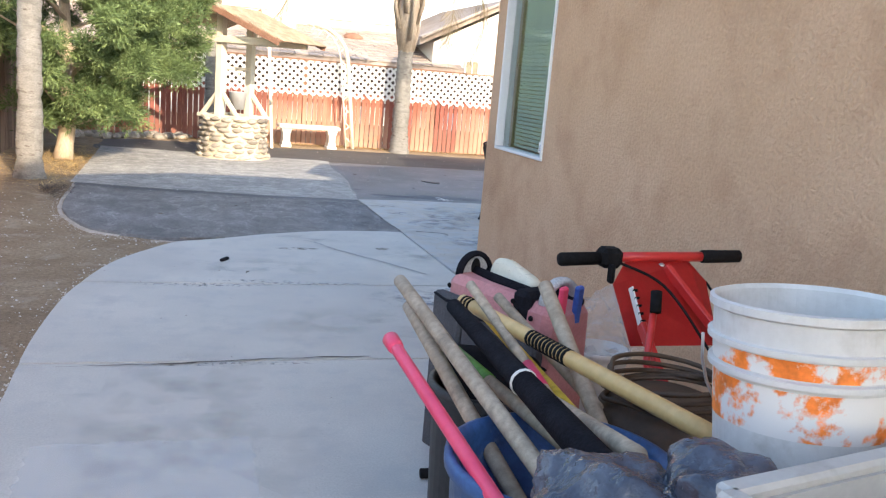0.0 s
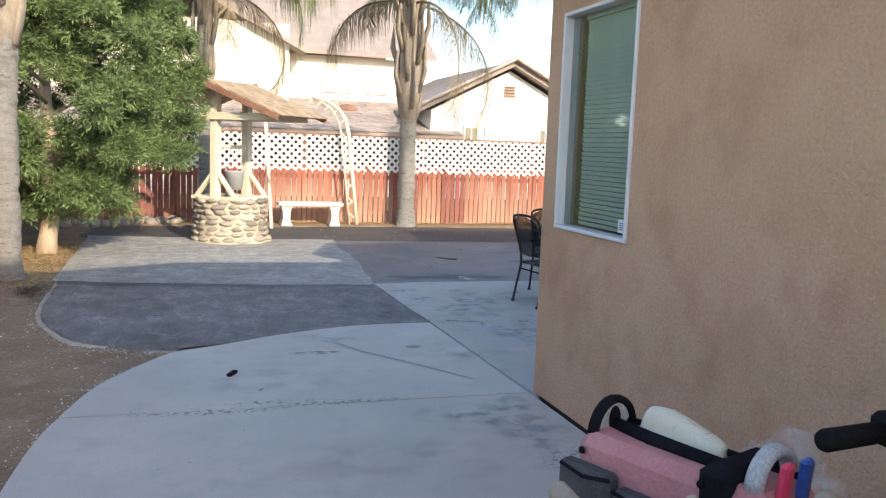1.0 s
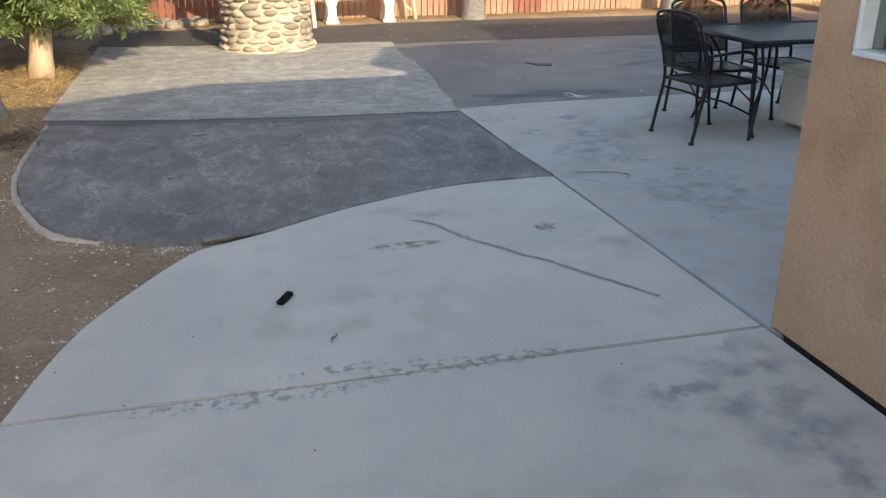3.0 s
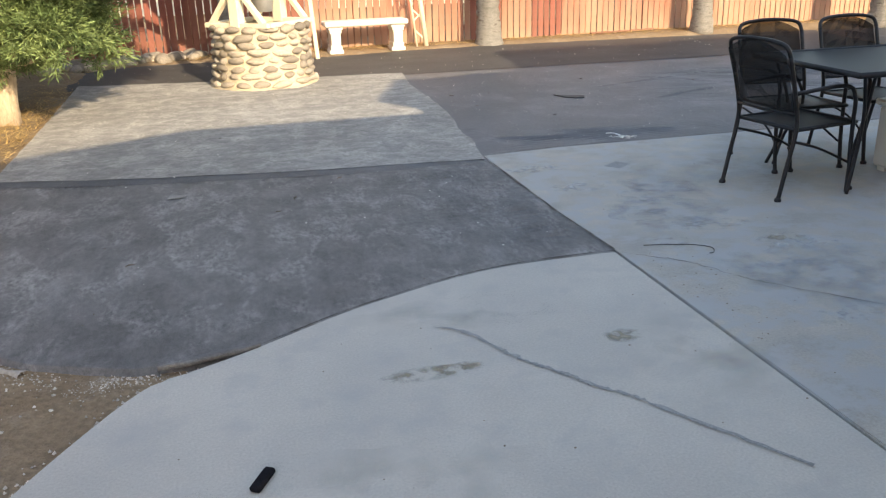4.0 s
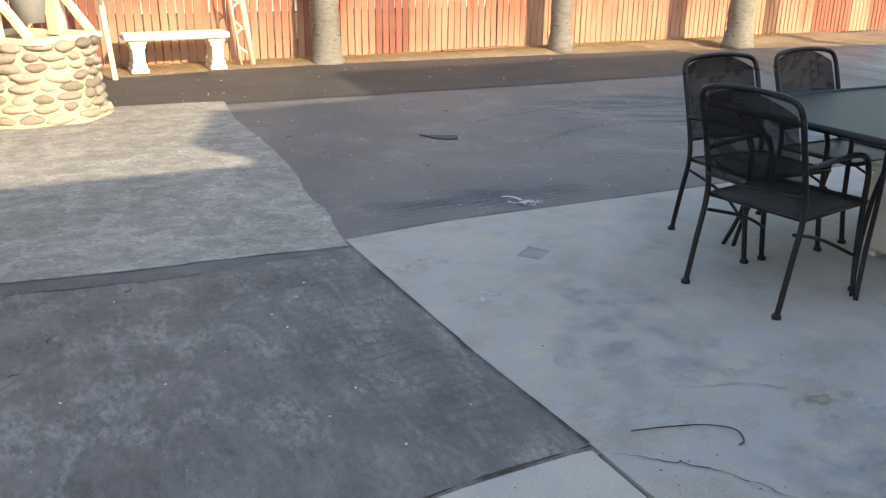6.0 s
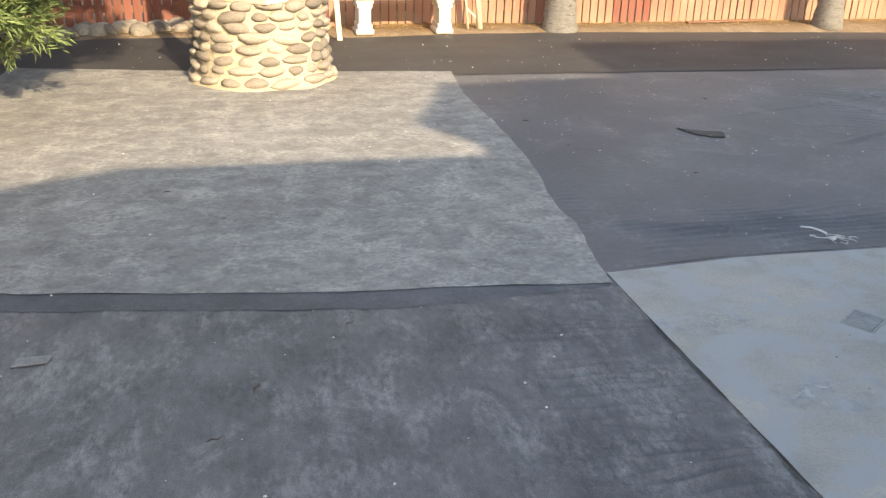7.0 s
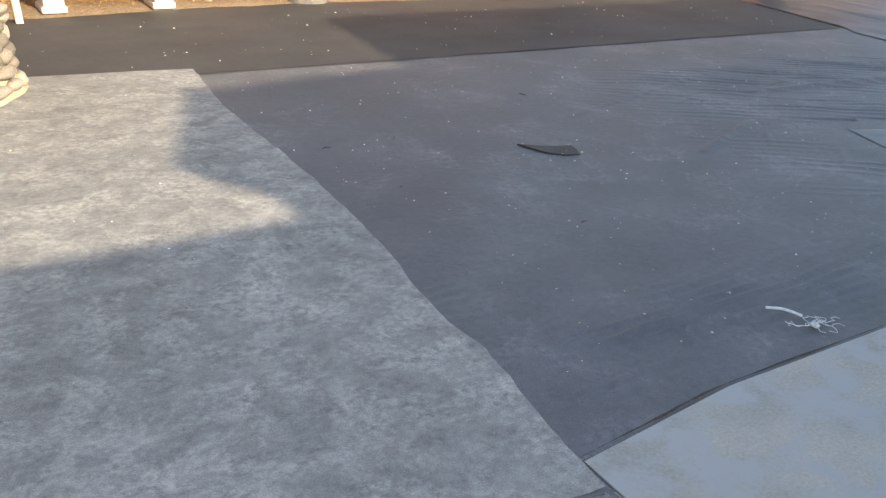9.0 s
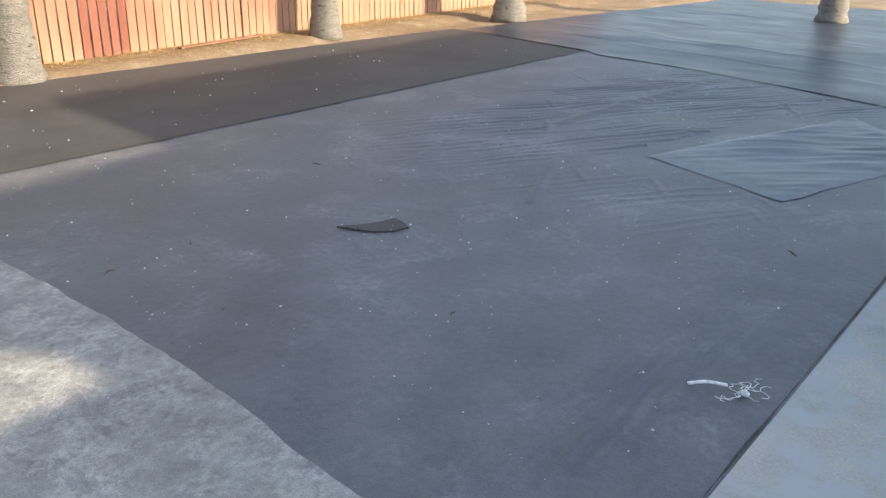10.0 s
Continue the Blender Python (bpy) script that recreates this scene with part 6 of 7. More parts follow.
part("label_print", bm, M_BUCK, bottle, "white bars of print")
bm = bmesh.new()
lathe(bm, [(0.016, 0.216), (0.016, 0.232), (0.014, 0.235)], 14)
part("cap", bm, M_BUCK, bottle, "white cap", True)
for x, y, r, m_, l_ in ((1.935, 4.64, (0.025, 0.04, 0.04), M_SNACK2, "crumpled orange wrapper at the foot of the wall"), (1.925, 4.47, (0.035, 0.05, 0.085), M_SNACK, "crumpled pale green wrapper at the foot of the wall")):
    w_ = thing("snack_wrapper", pose(x, y, r[2] * 0.8), l_, "wrapper")
    bm = bmesh.new()
    blob(bm, (0, 0, 0), r, 41, 0.5, 3, 2.4)
    part("wrapper_film", bm, m_, w_, smooth=False)


def bag_point(a, s, out=0.0):
    """A slack bag: wide belly, gathered top, creased all round."""
    r = (0.86 + 0.14 * math.sin(s * 3.1)) * (1 if s < 0.55 else 1 - 0.75 * ((s - 0.55) / 0.45) ** 1.6)
    c = Vector((math.cos(a), math.sin(a), s * 1.6))
    r += 0.14 * noise.noise(c * 1.9) + 0.07 * noise.noise(c * 5.5) + 0.03 * noise.noise(c * 13) + out
    return Vector((0.125 * r * math.cos(a), 0.155 * r * math.sin(a), 0.28 * s + 0.015 * noise.noise(c * 3)))


shop = thing("shopping_bag", pose(1.895, 4.13, 0), "white translucent plastic shopping bag with orange red print", "plastic bag")
bm = bmesh.new()
rings = [[bm.verts.new(bag_point(i * math.tau / 56, s / 26)) for i in range(56)] for s in range(27)]
for p, q in zip(rings, rings[1:]):
    for i in range(56):
        bm.faces.new((p[i], p[(i + 1) % 56], q[(i + 1) % 56], q[i]))
bm.faces.new(rings[-1])
part("bag_film", bm, M_SHOP, shop, smooth=True)
for sx, lean in ((-0.04, -0.03), (0.035, 0.02)):
    bm = bmesh.new()
    tube(bm, [(sx, 0.02, 0.24), (sx + lean * 0.6, 0.015, 0.285), (sx + lean, 0.0, 0.305), (sx + lean * 0.7, -0.015, 0.285), (sx, -0.03, 0.23)], [0.02, 0.014, 0.007, 0.013, 0.02], 8)
    part("bag_handle", bm, M_SHOP, shop, smooth=True)
bm = bmesh.new()
for a0, s0, n_ in ((-2.75, 0.55, 4), (-2.8, 0.38, 5), (-1.75, 0.5, 4), (-1.85, 0.34, 4)):
    for k in range(n_):
        a, s = a0 + k * 0.17, s0 + 0.02 * math.sin(k * 2.3)
        quad = [[bm.verts.new(bag_point(a + 0.1 * i / 3, s + 0.11 * j / 4, 0.025)) for i in range(4)] for j in range(5)]
        for j in range(4):
            for i in range(3):
                bm.faces.new((quad[j][i], quad[j][i + 1], quad[j + 1][i + 1], quad[j + 1][i]))
part("bag_print", bm, M_PRINT, shop, "orange red bars of print")

# ---- small things on the ground ----
def ragged(cx, cy, rx, ry, seed, n=40, rot=0.0):
    out = []
    for k in range(n):
        a = k * math.tau / n
        r = 1 + 0.55 * noise.noise((math.cos(a) * 1.6 + seed * 5, math.sin(a) * 1.6, seed)) + 0.25 * noise.noise((math.cos(a) * 6, math.sin(a) * 6 + seed, 3))
        x, y = rx * r * math.cos(a), ry * r * math.sin(a)
        out.append((cx + x * math.cos(rot) - y * math.sin(rot), cy + x * math.sin(rot) + y * math.cos(rot)))
    return out


def soft(name, c1, c2, lo, hi, scale, rough=0.85):
    """A thin deposit that thins out to its rim and lets the slab show through where it has worn away."""
    m = mat(name, c1, c2, rough, 9, 80, 0.2)
    n, l = m.node_tree.nodes, m.node_tree.links
    t, r, tc, geo = n.new("ShaderNodeTexNoise"), n.new("ShaderNodeMapRange"), n.new("ShaderNodeTexCoord"), n.new("ShaderNodeNewGeometry")
    t.inputs["Scale"].default_value, t.inputs["Detail"].default_value = scale, 6.0
    r.inputs["From Min"].default_value, r.inputs["From Max"].default_value = lo, hi
    l.new(geo.outputs["Position"], t.inputs["Vector"])
    ln, rim, mu = n.new("ShaderNodeVectorMath"), n.new("ShaderNodeMapRange"), n.new("ShaderNodeMath")
    ln.operation, mu.operation = "LENGTH", "MULTIPLY"
    l.new(tc.outputs["Object"], ln.inputs[0])
    rim.inputs["From Min"].default_value, rim.inputs["From Max"].default_value = 1.05, 0.25
    l.new(ln.outputs["Value"], rim.inputs["Value"])
    l.new(t.outputs[0], r.inputs["Value"])
    l.new(r.outputs[0], mu.inputs[0])
    l.new(rim.outputs[0], mu.inputs[1])
    l.new(mu.outputs[0], n["Principled BSDF"].inputs["Alpha"])
    return m


S_DAMP = soft("damp blue grey", (0.36, 0.38, 0.415), (0.42, 0.435, 0.46), 0.44, 0.8, 7)
S_MUD = soft("dried mud", (0.33, 0.295, 0.22), (0.4, 0.36, 0.28), 0.42, 0.6, 14)
S_DARK = soft("dark dirt", (0.33, 0.325, 0.315), (0.39, 0.385, 0.375), 0.5, 0.68, 30)
S_WHITE = soft("white plaster dust", (0.55, 0.56, 0.555), (0.62, 0.625, 0.62), 0.48, 0.75, 14)
S_TAN = soft("tan haze", (0.53, 0.51, 0.46), (0.56, 0.54, 0.485), 0.45, 1.1, 4)


def stain(m, label, *blobs):
    for i, b in enumerate(blobs):
        bm = bmesh.new()
        bm.faces.new([bm.verts.new((x, y, 0)) for x, y in ragged(0, 0, 1, 1, b[4])])
        ob = tagged(part("stain", bm, m), label, "stain", "stains on the concrete", kind="structure")
        ob.location, ob.scale, ob.rotation_euler = (b[0], b[1], 0.003 + 0.0003 * i), (b[2] * 1.25, b[3] * 1.25, 1), (0, 0, b[5] if len(b) > 5 else 0)


stain(S_DAMP, "bluish grey water stain on the concrete", (1.55, 5.5, 0.3, 0.22, 1), (1.78, 5.2, 0.2, 0.3, 2), (1.85, 5.6, 0.16, 0.25, 3), (2.55, 8.55, 0.35, 0.3, 6), (2.75, 9.0, 0.3, 0.25, 7), (2.8, 7.6, 0.4, 0.4, 9))
stain(S_DARK, "dark dirty patch on the concrete by the wall", (1.86, 4.72, 0.2, 0.17, 11), (1.9, 4.3, 0.13, 0.3, 12))
stain(S_DARK, "grey grime along the slab joint", (0.1, 5.84, 0.42, 0.05, 13), (0.85, 5.9, 0.4, 0.045, 14), (0.45, 5.97, 0.3, 0.03, 15), (0.2, 4.2, 0.4, 0.03, 16))
stain(S_MUD, "dried brown mud smear on the concrete", (0.87, 7.12, 0.17, 0.045, 21, 0.02), (0.96, 7.13, 0.08, 0.04, 22), (1.65, 7.2, 0.07, 0.05, 23), (2.9, 8.0, 0.12, 0.05, 24))
stain(S_WHITE, "white plaster splashes on the concrete", (1.5, 5.52, 0.08, 0.05, 31), (1.72, 4.95, 0.08, 0.05, 32), (1.7, 4.45, 0.07, 0.06, 33), (3.0, 7.9, 0.2, 0.05, 34), (2.7, 8.3, 0.22, 0.06, 35), (2.35, 8.1, 0.09, 0.07, 36), (2.6, 7.1, 0.15, 0.08, 37), (2.3, 9.2, 0.15, 0.1, 38), (2.2, 9.7, 0.2, 0.08, 39))
stain(S_TAN, "pale tan dust on the concrete", (1.1, 7.6, 0.4, 0.15, 41), (0.5, 6.4, 0.5, 0.3, 42), (1.9, 7.0, 0.25, 0.3, 43), (0.0, 3.5, 0.5, 0.8, 44), (0.9, 4.9, 0.6, 0.3, 45), (3.2, 9.4, 0.5, 0.4, 46))


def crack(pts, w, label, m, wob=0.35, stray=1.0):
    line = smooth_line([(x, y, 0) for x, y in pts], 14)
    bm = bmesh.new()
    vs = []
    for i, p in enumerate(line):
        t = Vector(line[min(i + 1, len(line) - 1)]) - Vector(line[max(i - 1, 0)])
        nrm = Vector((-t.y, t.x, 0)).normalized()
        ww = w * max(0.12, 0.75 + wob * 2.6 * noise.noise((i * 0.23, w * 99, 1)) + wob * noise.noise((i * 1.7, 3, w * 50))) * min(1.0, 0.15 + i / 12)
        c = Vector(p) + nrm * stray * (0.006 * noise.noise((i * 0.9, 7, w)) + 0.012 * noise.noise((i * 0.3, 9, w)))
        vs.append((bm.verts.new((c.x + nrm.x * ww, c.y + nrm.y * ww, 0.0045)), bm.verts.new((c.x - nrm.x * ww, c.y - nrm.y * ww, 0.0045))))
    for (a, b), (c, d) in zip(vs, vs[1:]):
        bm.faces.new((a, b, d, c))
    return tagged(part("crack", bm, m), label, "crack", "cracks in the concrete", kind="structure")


crack([(0.96, 7.49), (1.07, 7.41), (1.16, 7.22), (1.23, 7.09), (1.33, 6.96), (1.39, 6.86), (1.48, 6.76), (1.54, 6.66), (1.8, 6.25)], 0.011, "grey filled crack across the concrete slab", M_PATCH)
crack([(2.06, 8.03), (2.18, 7.93), (2.3, 7.81), (2.4, 7.62), (2.48, 7.5), (2.75, 7.2), (3.1, 6.8)], 0.003, "thin dark crack across the patio slab", M_JOINT)
M_TIDE = mat("faint tide mark", (0.31, 0.315, 0.31), (0.4, 0.4, 0.38), 0.85, 20, 90, 0.2)
for line in ([(2.33, 8.72), (2.32, 8.62), (2.37, 8.5), (2.44, 8.37), (2.57, 8.24), (2.72, 8.2), (2.85, 8.1)], [(2.52, 9.28), (2.62, 9.25), (2.7, 9.12), (2.76, 8.98), (2.9, 8.92), (3.0, 8.96), (3.15, 8.86)]):
    crack(line, 0.003, "thin wavy tide mark on the patio slab", M_TIDE)
crack([(-0.64, 4.19), (-0.1, 4.215), (0.4, 4.27), (0.95, 4.29)], 0.007, "dark uneven crack along the slab joint", M_JOINT)

# Painted dark strips stand in for the shade between fabric and slab.
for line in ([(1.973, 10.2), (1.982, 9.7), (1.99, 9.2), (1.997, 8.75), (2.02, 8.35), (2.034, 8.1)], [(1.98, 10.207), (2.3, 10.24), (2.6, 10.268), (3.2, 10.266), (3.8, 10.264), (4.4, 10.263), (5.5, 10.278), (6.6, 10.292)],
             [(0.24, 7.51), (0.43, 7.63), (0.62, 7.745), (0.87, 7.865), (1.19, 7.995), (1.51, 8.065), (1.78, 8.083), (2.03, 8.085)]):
    crack(line, 0.0045, "thin dark strip painted for the shade where fabric meets the slab edge", M_JOINT, 0.5, 0.15)

# floor drain cover in the patio
drain = thing("drain_cover", pose(2.765, 9.63, 0.0, 0, 0, 35), "small square grey drain cover set in the patio", "drain cover")
bm = bmesh.new()
box(bm, (-0.065, -0.05, -0.01), (0.065, 0.05, 0.004), None, 0.002)
part("plate", bm, M_PATCH, drain)
bm = bmesh.new()
for a, b in (((-0.075, -0.06), (0.075, -0.052)), ((-0.075, 0.052), (0.075, 0.06)), ((-0.075, -0.052), (-0.067, 0.052)), ((0.067, -0.052), (0.075, 0.052))):
    box(bm, (a[0], a[1], 0.0005), (b[0], b[1], 0.003))
part("rim", bm, M_TIDE, drain)

# dropped black bit, wire hook, fabric scrap, torn string
bm = bmesh.new()
box(bm, (-0.018, -0.055, 0), (0.018, 0.055, 0.022), pose(0, 0, 0, 0, 0, -28), 0.007)
ob = tagged(part("black_scrap", bm, M_STRAP), "small black plastic scrap on the concrete", "scrap")
ob.location = (0.245, 6.62, 0.0)
bm = bmesh.new()
tube(bm, smooth_line([(2.19, 8.1, 0.006), (2.3, 8.07, 0.008), (2.42, 8.03, 0.008), (2.49, 7.97, 0.007), (2.47, 7.91, 0.006), (2.44, 7.9, 0.006)], 6), 0.0022, 6)
tagged(part("wire_hook", bm, M_IRON, smooth=True), "bent piece of dark wire on the patio", "wire")
bm = bmesh.new()
prism(bm, [(3.37, 12.39), (3.43, 12.22), (3.5, 12.15), (3.585, 12.13), (3.62, 12.2), (3.63, 12.26), (3.55, 12.28), (3.46, 12.32)], -0.004, 0.004)
tagged(part("fabric_scrap", bm, M_FAB_U), "small dark curved scrap of fabric", "scrap")
M_STRING = mat("white string", (0.7, 0.7, 0.68), (0.8, 0.8, 0.78), 0.9, 20, 60, 0.2)
ball = thing("torn_string", pose(0.04, -0.06, 0), "tangled white string and torn strip by the concrete edge", "string")
bm = bmesh.new()
tube(bm, smooth_line([(3.05, 10.59, 0.012), (3.08, 10.55, 0.02), (3.1, 10.52, 0.018), (3.12, 10.49, 0.012)], 5), [0.009] * 16, 6, True, 0.4)
part("strip", bm, M_STRING, ball, smooth=True)
rq = random.Random(9)
for k in range(8):
    bm = bmesh.new()
    p, pts = Vector((3.12, 10.44, 0.01)), []
    a = rq.uniform(0, 6.28)
    for i in range(9):
        pts.append(p.copy())
        a += rq.uniform(-1.7, 1.7)
        p += Vector((math.cos(a), math.sin(a), 0)) * 0.018
        p.z = 0.008 + 0.008 * rq.random()
    tube(bm, pts, 0.0013, 5)
    part("strand", bm, M_STRING, ball, smooth=True)
bm = bmesh.new()
blob(bm, (3.11, 10.43, 0.012), (0.016, 0.016, 0.01), 3, 0.6, 2, 3)
part("knot", bm, M_STRING, ball, smooth=True)

# leaves and twigs lying about
M_TWIG = mat("dry twig", (0.1, 0.08, 0.06), (0.2, 0.16, 0.12), 0.9, 12, 60, 0.2, rand=0.3)
for x, y, a in ((2.39, 12.68, 0.2), (2.48, 12.06, 0.5), (0.578, 9.52, 1.3), (0.46, 9.27, 0.3), (0.137, 11.47, 0.1), (2.79, 12.7, 1.0), (5.06, 12.65, 0.4), (4.43, 10.64, 0.9), (0.9, 9.9, 0.7), (3.0, 11.4, 0.2), (4.0, 13.2, 2.0), (0.4, 6.2, 1.1), (-0.3, 8.6, 0.4)):
    bm = bmesh.new()
    tube(bm, [(-0.045, 0, 0.006), (-0.01, 0.01, 0.012), (0.02, -0.004, 0.01), (0.05, 0.008, 0.008)], [0.003, 0.006, 0.005, 0.002], 6)
    ob = tagged(part("twig", bm, M_TWIG, smooth=True), "small dry twig lying on the ground", "twig", "scattered twigs")
    ob.matrix_basis = pose(x, y, 0.006, 0, 0, math.degrees(a)) @ Matrix.Scale(rq.uniform(0.4, 0.75), 4)
bm = bmesh.new()
prism(bm, [(-0.19, 9.79), (-0.08, 9.8), (-0.075, 9.85), (-0.18, 9.85)], 0.0, 0.003)
tagged(part("paper_scrap", bm, M_FAB_L), "flat pale scrap on the dark fabric", "scrap")


def scatter(name, material, n, place, size, seed, label, category, flat=0.35):
    """Small uneven chips, joined."""
    r_ = random.Random(seed)
    bm = bmesh.new()
    for i in range(n):
        x, y, z = place(r_)
        s = size(r_)
        a = r_.uniform(0, 6.28)
        v = []
        for k in range(5):
            rr = s * r_.uniform(0.6, 1.0)
            v.append(bm.verts.new((x + rr * math.cos(a + k * 1.2566), y + rr * math.sin(a + k * 1.2566), z)))
        top = bm.verts.new((x + s * r_.uniform(-0.3, 0.3), y + s * r_.uniform(-0.3, 0.3), z + s * flat * 2))
        for k in range(5):
            bm.faces.new((v[k], v[(k + 1) % 5], top))
    return tagged(part(name, bm, material), label, category, kind="stuff")


M_PEB = mat("pale pebbles", (0.4, 0.36, 0.3), (0.62, 0.58, 0.52), 0.95, 20, 60, 0.2, island=0.35)
M_SPECK = mat("white crumbs", (0.6, 0.58, 0.52), (0.75, 0.72, 0.66), 0.95, 20, 60, 0, island=0.3)
border = smooth_line([(-1.5, 16.2), (-1.43, 14.5), (-1.4, 12.5), (-1.35, 11), (-1.33, 10), (-1.3, 9.2), (-1.22, 8.65), (-1.1, 8.28), (-0.89, 7.83), (-0.6, 7.6)], 10)
bm = bmesh.new()
vs = []
for i, p in enumerate(border):
    t = Vector(border[min(i + 1, len(border) - 1)]) - Vector(border[max(i - 1, 0)])
    nrm = Vector((-t.y, t.x)).normalized() * -1
    w = 0.022 + 0.028 * noise.noise((i * 0.35, 2, 5)) + (0.06 if p[1] > 11 else 0.0)
    q = Vector(p)
    vs.append([bm.verts.new((q.x + nrm.x * d * w, q.y + nrm.y * d * w, z + 0.004 * noise.noise((i * 0.8, d, 9)))) for d, z in ((-1.0, -0.022), (0.1, -0.014), (0.7, -0.022), (1.1, -0.06))])
for a, b in zip(vs, vs[1:]):
    for k in range(3):
        bm.faces.new((a[k], b[k], b[k + 1], a[k + 1]))
bmesh.ops.recalc_face_normals(bm, faces=bm.faces)
tagged(part("edging", bm, M_LITTER, smooth=True), "crumbling pale mortar edging along the fabric", "edging", kind="structure")


def near_line(pts, spread, z):
    def f(r_):
        p = pts[r_.randrange(len(pts))]
        x, y = p[0] + r_.gauss(0, spread), p[1] + r_.gauss(0, spread)
        return x, y, z if z is not None else ground_height(x, y) - 0.002
    return f


def dirt_place(r_):
    while True:
        x, y = r_.uniform(-2.5, -0.1), r_.uniform(1.5, 9.5)
        lim = np.interp(y, [1.5, 5.75, 6.29, 7.1, 7.4, 8.0, 8.6, 9.5], [-0.84, -0.82, -0.72, -0.4, -0.4, -1.0, -1.3, -1.38])
        if x < lim:
            return x, y, ground_height(x, y) - 0.001


scatter("pebbles", M_PEB, 1500, dirt_place, lambda r_: r_.choice((0.004, 0.005, 0.006, 0.009, 0.013)), 51, "pale pebbles scattered over the dry dirt", "pebbles")
tip = [(-0.35 + 0.045 * i, 7.42 + 0.012 * i) for i in range(12)] + [(-0.6, 7.58), (-0.5, 7.53), (-0.75, 7.7)]
scatter("gravel", M_PEB, 900, near_line(tip, 0.04, None), lambda r_: r_.uniform(0.003, 0.007), 52, "pale gravel where fabric and concrete meet", "gravel", 0.5)
scatter("gravel", M_PEB, 700, near_line(border[30:], 0.07, None), lambda r_: r_.uniform(0.003, 0.009), 53, "pale gravel along the edging", "gravel", 0.5)
scatter("gravel", M_PEB, 500, near_line([p for p in west if p[1] < 7.3], 0.05, -0.03), lambda r_: r_.uniform(0.004, 0.01), 54, "small gravel along the concrete edge", "gravel", 0.5)
scatter("crumbs", M_SPECK, 620, lambda r_: (r_.uniform(2.2, 8.2), r_.uniform(10.5, 14.3), 0.002), lambda r_: r_.choice((0.003, 0.003, 0.004, 0.007)), 55, "white crumbs scattered on the charcoal fabric", "crumbs")
scatter("crumbs", M_SPECK, 170, lambda r_: (r_.uniform(-1.2, 8.4), r_.uniform(14.6, 16.4), 0.002), lambda r_: r_.choice((0.004, 0.005, 0.006, 0.011)), 56, "white crumbs scattered on the black fabric", "crumbs")
scatter("crumbs", M_SPECK, 120, lambda r_: (r_.uniform(-1.1, 1.9), r_.uniform(8.2, 14.0), 0.007), lambda r_: r_.choice((0.003, 0.004, 0.007)), 57, "pale crumbs scattered on the grey fabric", "crumbs")
scatter("crumbs", M_TWIG, 50, lambda r_: (2.1 + abs(r_.gauss(0, 0.18)), r_.uniform(7.0, 8.05), 0.002), lambda r_: r_.choice((0.003, 0.004, 0.006)), 59, "dark specks of dirt by the slab joint", "crumbs", 0.2)
scatter("crumbs", M_TWIG, 160, lambda r_: (r_.uniform(-0.6, 3.4), r_.uniform(1.5, 9.8), 0.002), lambda r_: r_.choice((0.003, 0.004, 0.006)), 58, "dark specks of dirt on the concrete", "crumbs", 0.3)


def litter(name, material, n, place, seed, label, lo=0.04, hi=0.12):
    """Needles and straw lying flat."""
    r_ = random.Random(seed)
    bm = bmesh.new()
    for i in range(n):
        x, y, z = place(r_)
        a, L, w = r_.uniform(0, 6.28), r_.uniform(lo, hi), r_.uniform(0.002, 0.006)
        d, s = Vector((math.cos(a), math.sin(a), r_.uniform(-0.1, 0.35))) * L, Vector((-math.sin(a), math.cos(a), 0)) * w
        p = Vector((x, y, z + 0.006))
        v = [bm.verts.new(p - s), bm.verts.new(p + s), bm.verts.new(p + d + s * 0.4), bm.verts.new(p + d - s * 0.4)]
        bm.faces.new(v)
    return tagged(part(name, bm, material), label, "plant litter", kind="stuff")


def border_place(r_):
    x = r_.uniform(-0.5, 12.5)
    y = FENCE_Y(x) - abs(r_.gauss(0, 0.22)) - 0.02
    return x, max(y, 16.62), ground_height(x, y)


litter("straw_litter", M_STRAW, 5200, border_place, 61, "dry yellow straw and needles along the fence foot")
litter("straw_litter", M_STRAW, 2600, lambda r_: (lambda x, y: (x, y, ground_height(x, y)))(-1.45 - abs(r_.gauss(0, 0.45)), r_.gauss(12.4, 1.1)), 62, "dry orange needles under the evergreen tree")
M_LEAFD = mat("dead brown leaves", (0.07, 0.05, 0.035), (0.15, 0.11, 0.08), 0.9, 9, 40, 0.2, island=0.4)
litter("dead_leaf_pile", M_LEAFD, 700, lambda r_: (lambda x, y: (x, y, -0.02 + 0.05 * max(0, 1 - ((x + 1.5) ** 2 + (y - 9.95) ** 2) * 9) * r_.random()))(-1.52 + r_.gauss(0, 0.11), 9.95 + r_.gauss(0, 0.28)), 63, "heap of dark dead leaves beside the palm trunk", 0.04, 0.1)

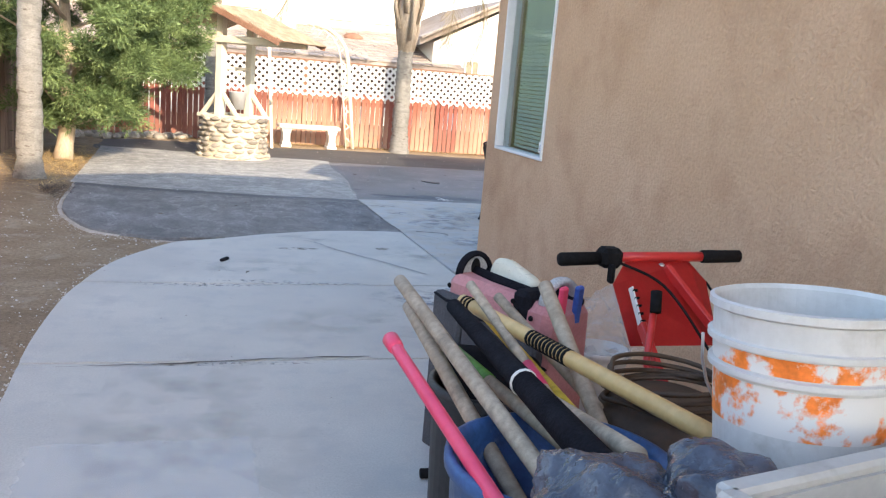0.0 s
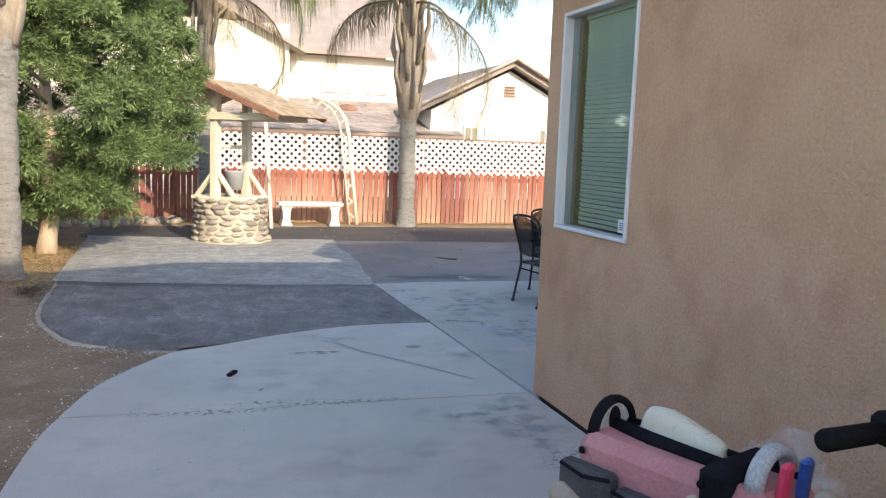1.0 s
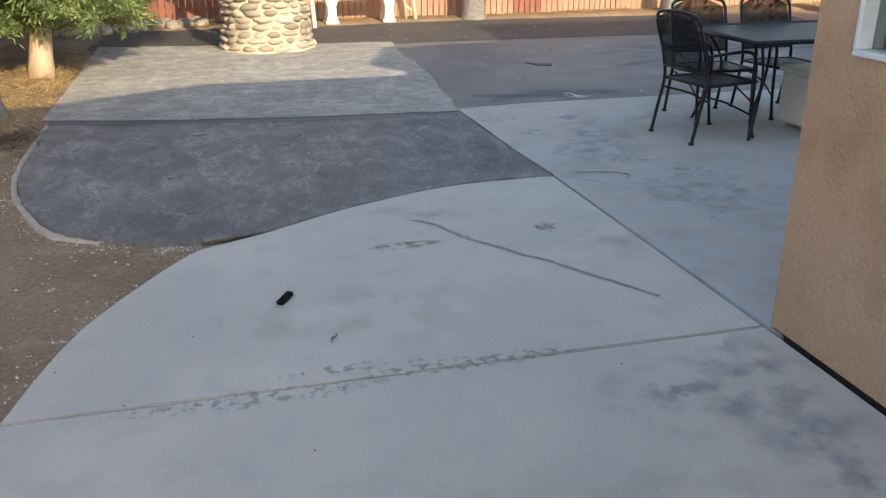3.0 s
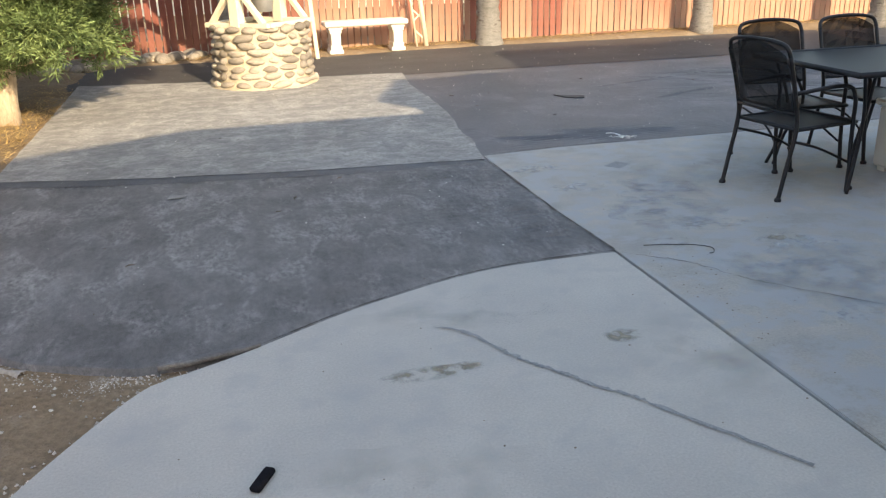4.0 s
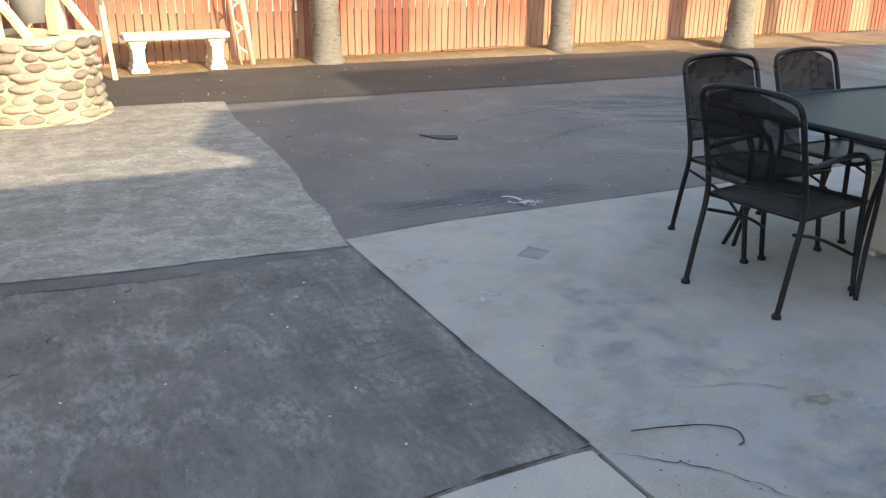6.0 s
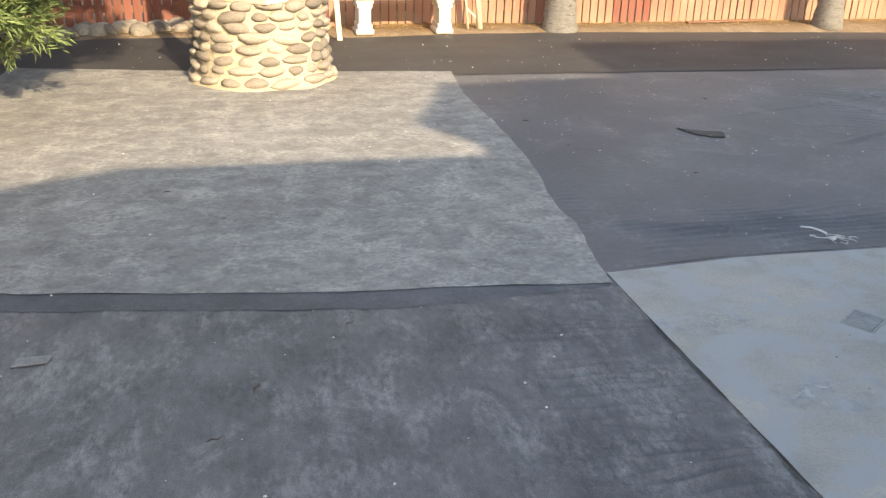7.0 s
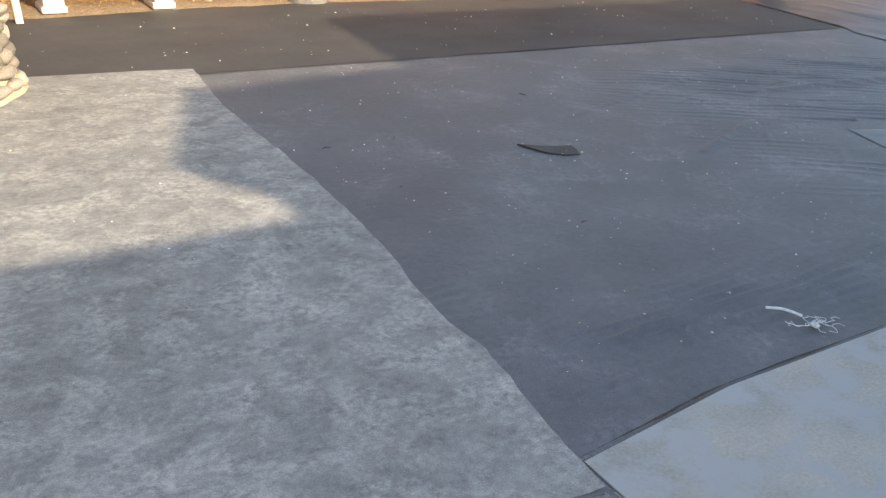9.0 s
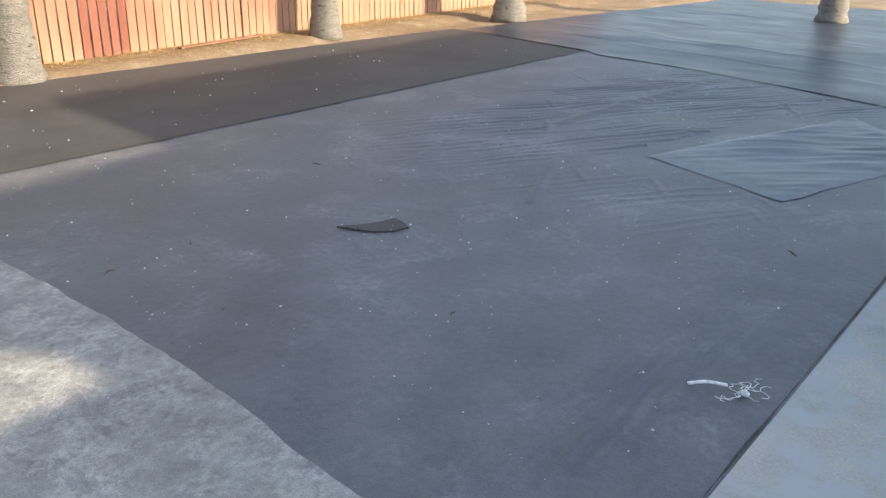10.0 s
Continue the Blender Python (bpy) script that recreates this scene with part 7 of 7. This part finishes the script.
# stones bordering the back corner, and a fallen board
rocks = []
for i in range(6):
    bm = bmesh.new()
    blob(bm, (0, 0, 0), (1, 1, 0.7), i + 40, 0.35, 2, 1.2)
    rocks.append(bm)
meshes = [part("garden_rock", b, M_STONE, smooth=True) for b in rocks]
rk = random.Random(77)
for i in range(46):
    u = i / 45
    x = -2.1 + 2.0 * u + rk.uniform(-0.12, 0.12)
    y = 15.9 + 1.15 * u ** 0.7 + rk.uniform(-0.05, 0.3) if i % 3 else 16.3 + 0.65 * u + rk.uniform(0, 0.3)
    s = rk.uniform(0.06, 0.13)
    o = meshes[i] if i < 6 else new("garden_rock", meshes[i % 6].data)
    tagged(o, "rounded grey river rock in the planting border", "rock", "border rocks")
    o.matrix_basis = pose(x, y, 0.02 + s * 0.25, rk.uniform(-20, 20), rk.uniform(-20, 20), rk.uniform(0, 360)) @ Matrix.Scale(s, 4)
bm = bmesh.new()
beam(bm, (5.85, 17.2, 0.045), (7.0, 17.33, 0.05), 0.07, 0.02, (0, 0, 1), 0.004)
tagged(part("fallen_board", bm, M_RAIL), "weathered board lying at the fence foot", "board")

# black hose fitting by the tub, and thin clear plastic on the walk
fit_ = thing("hose_fitting", pose(0.86, 2.85, 0, 0, 0, -3), "black plastic hose fitting lying on the concrete", "hose fitting")
bm = bmesh.new()
tube(bm, [(0.0, 0, 0.022), (0.05, 0, 0.022)], 0.02, 12)
part("collar", bm, M_BLACK, fit_, smooth=True)
bm = bmesh.new()
tube(bm, [(0.05, 0, 0.022), (0.14, 0.01, 0.022)], 0.013, 10)
part("barb", bm, M_BLACK, fit_, smooth=True)
M_SHEET = mat("thin clear plastic", (0.72, 0.75, 0.8), (0.82, 0.84, 0.88), 0.25, 5, 30, 0.3, alpha=0.16, rough_var=0.05)
bm = bmesh.new()
cols = [[bm.verts.new((-0.6 + 0.03 * i + 0.02 * noise.noise((j * 0.4, 1, 2)), 2.75 + 0.022 * j + 0.03 * noise.noise((i * 0.4, 5, 2)), 0.008 + 0.02 * max(0.0, noise.noise((i * 0.22, j * 0.3, 8))))) for j in range(25)] for i in range(29)]
for a, b in zip(cols, cols[1:]):
    for j in range(24):
        bm.faces.new((a[j], b[j], b[j + 1], a[j + 1]))
tagged(part("plastic_sheet", bm, M_SHEET, smooth=True), "thin crumpled sheet of clear plastic on the concrete", "plastic sheet")
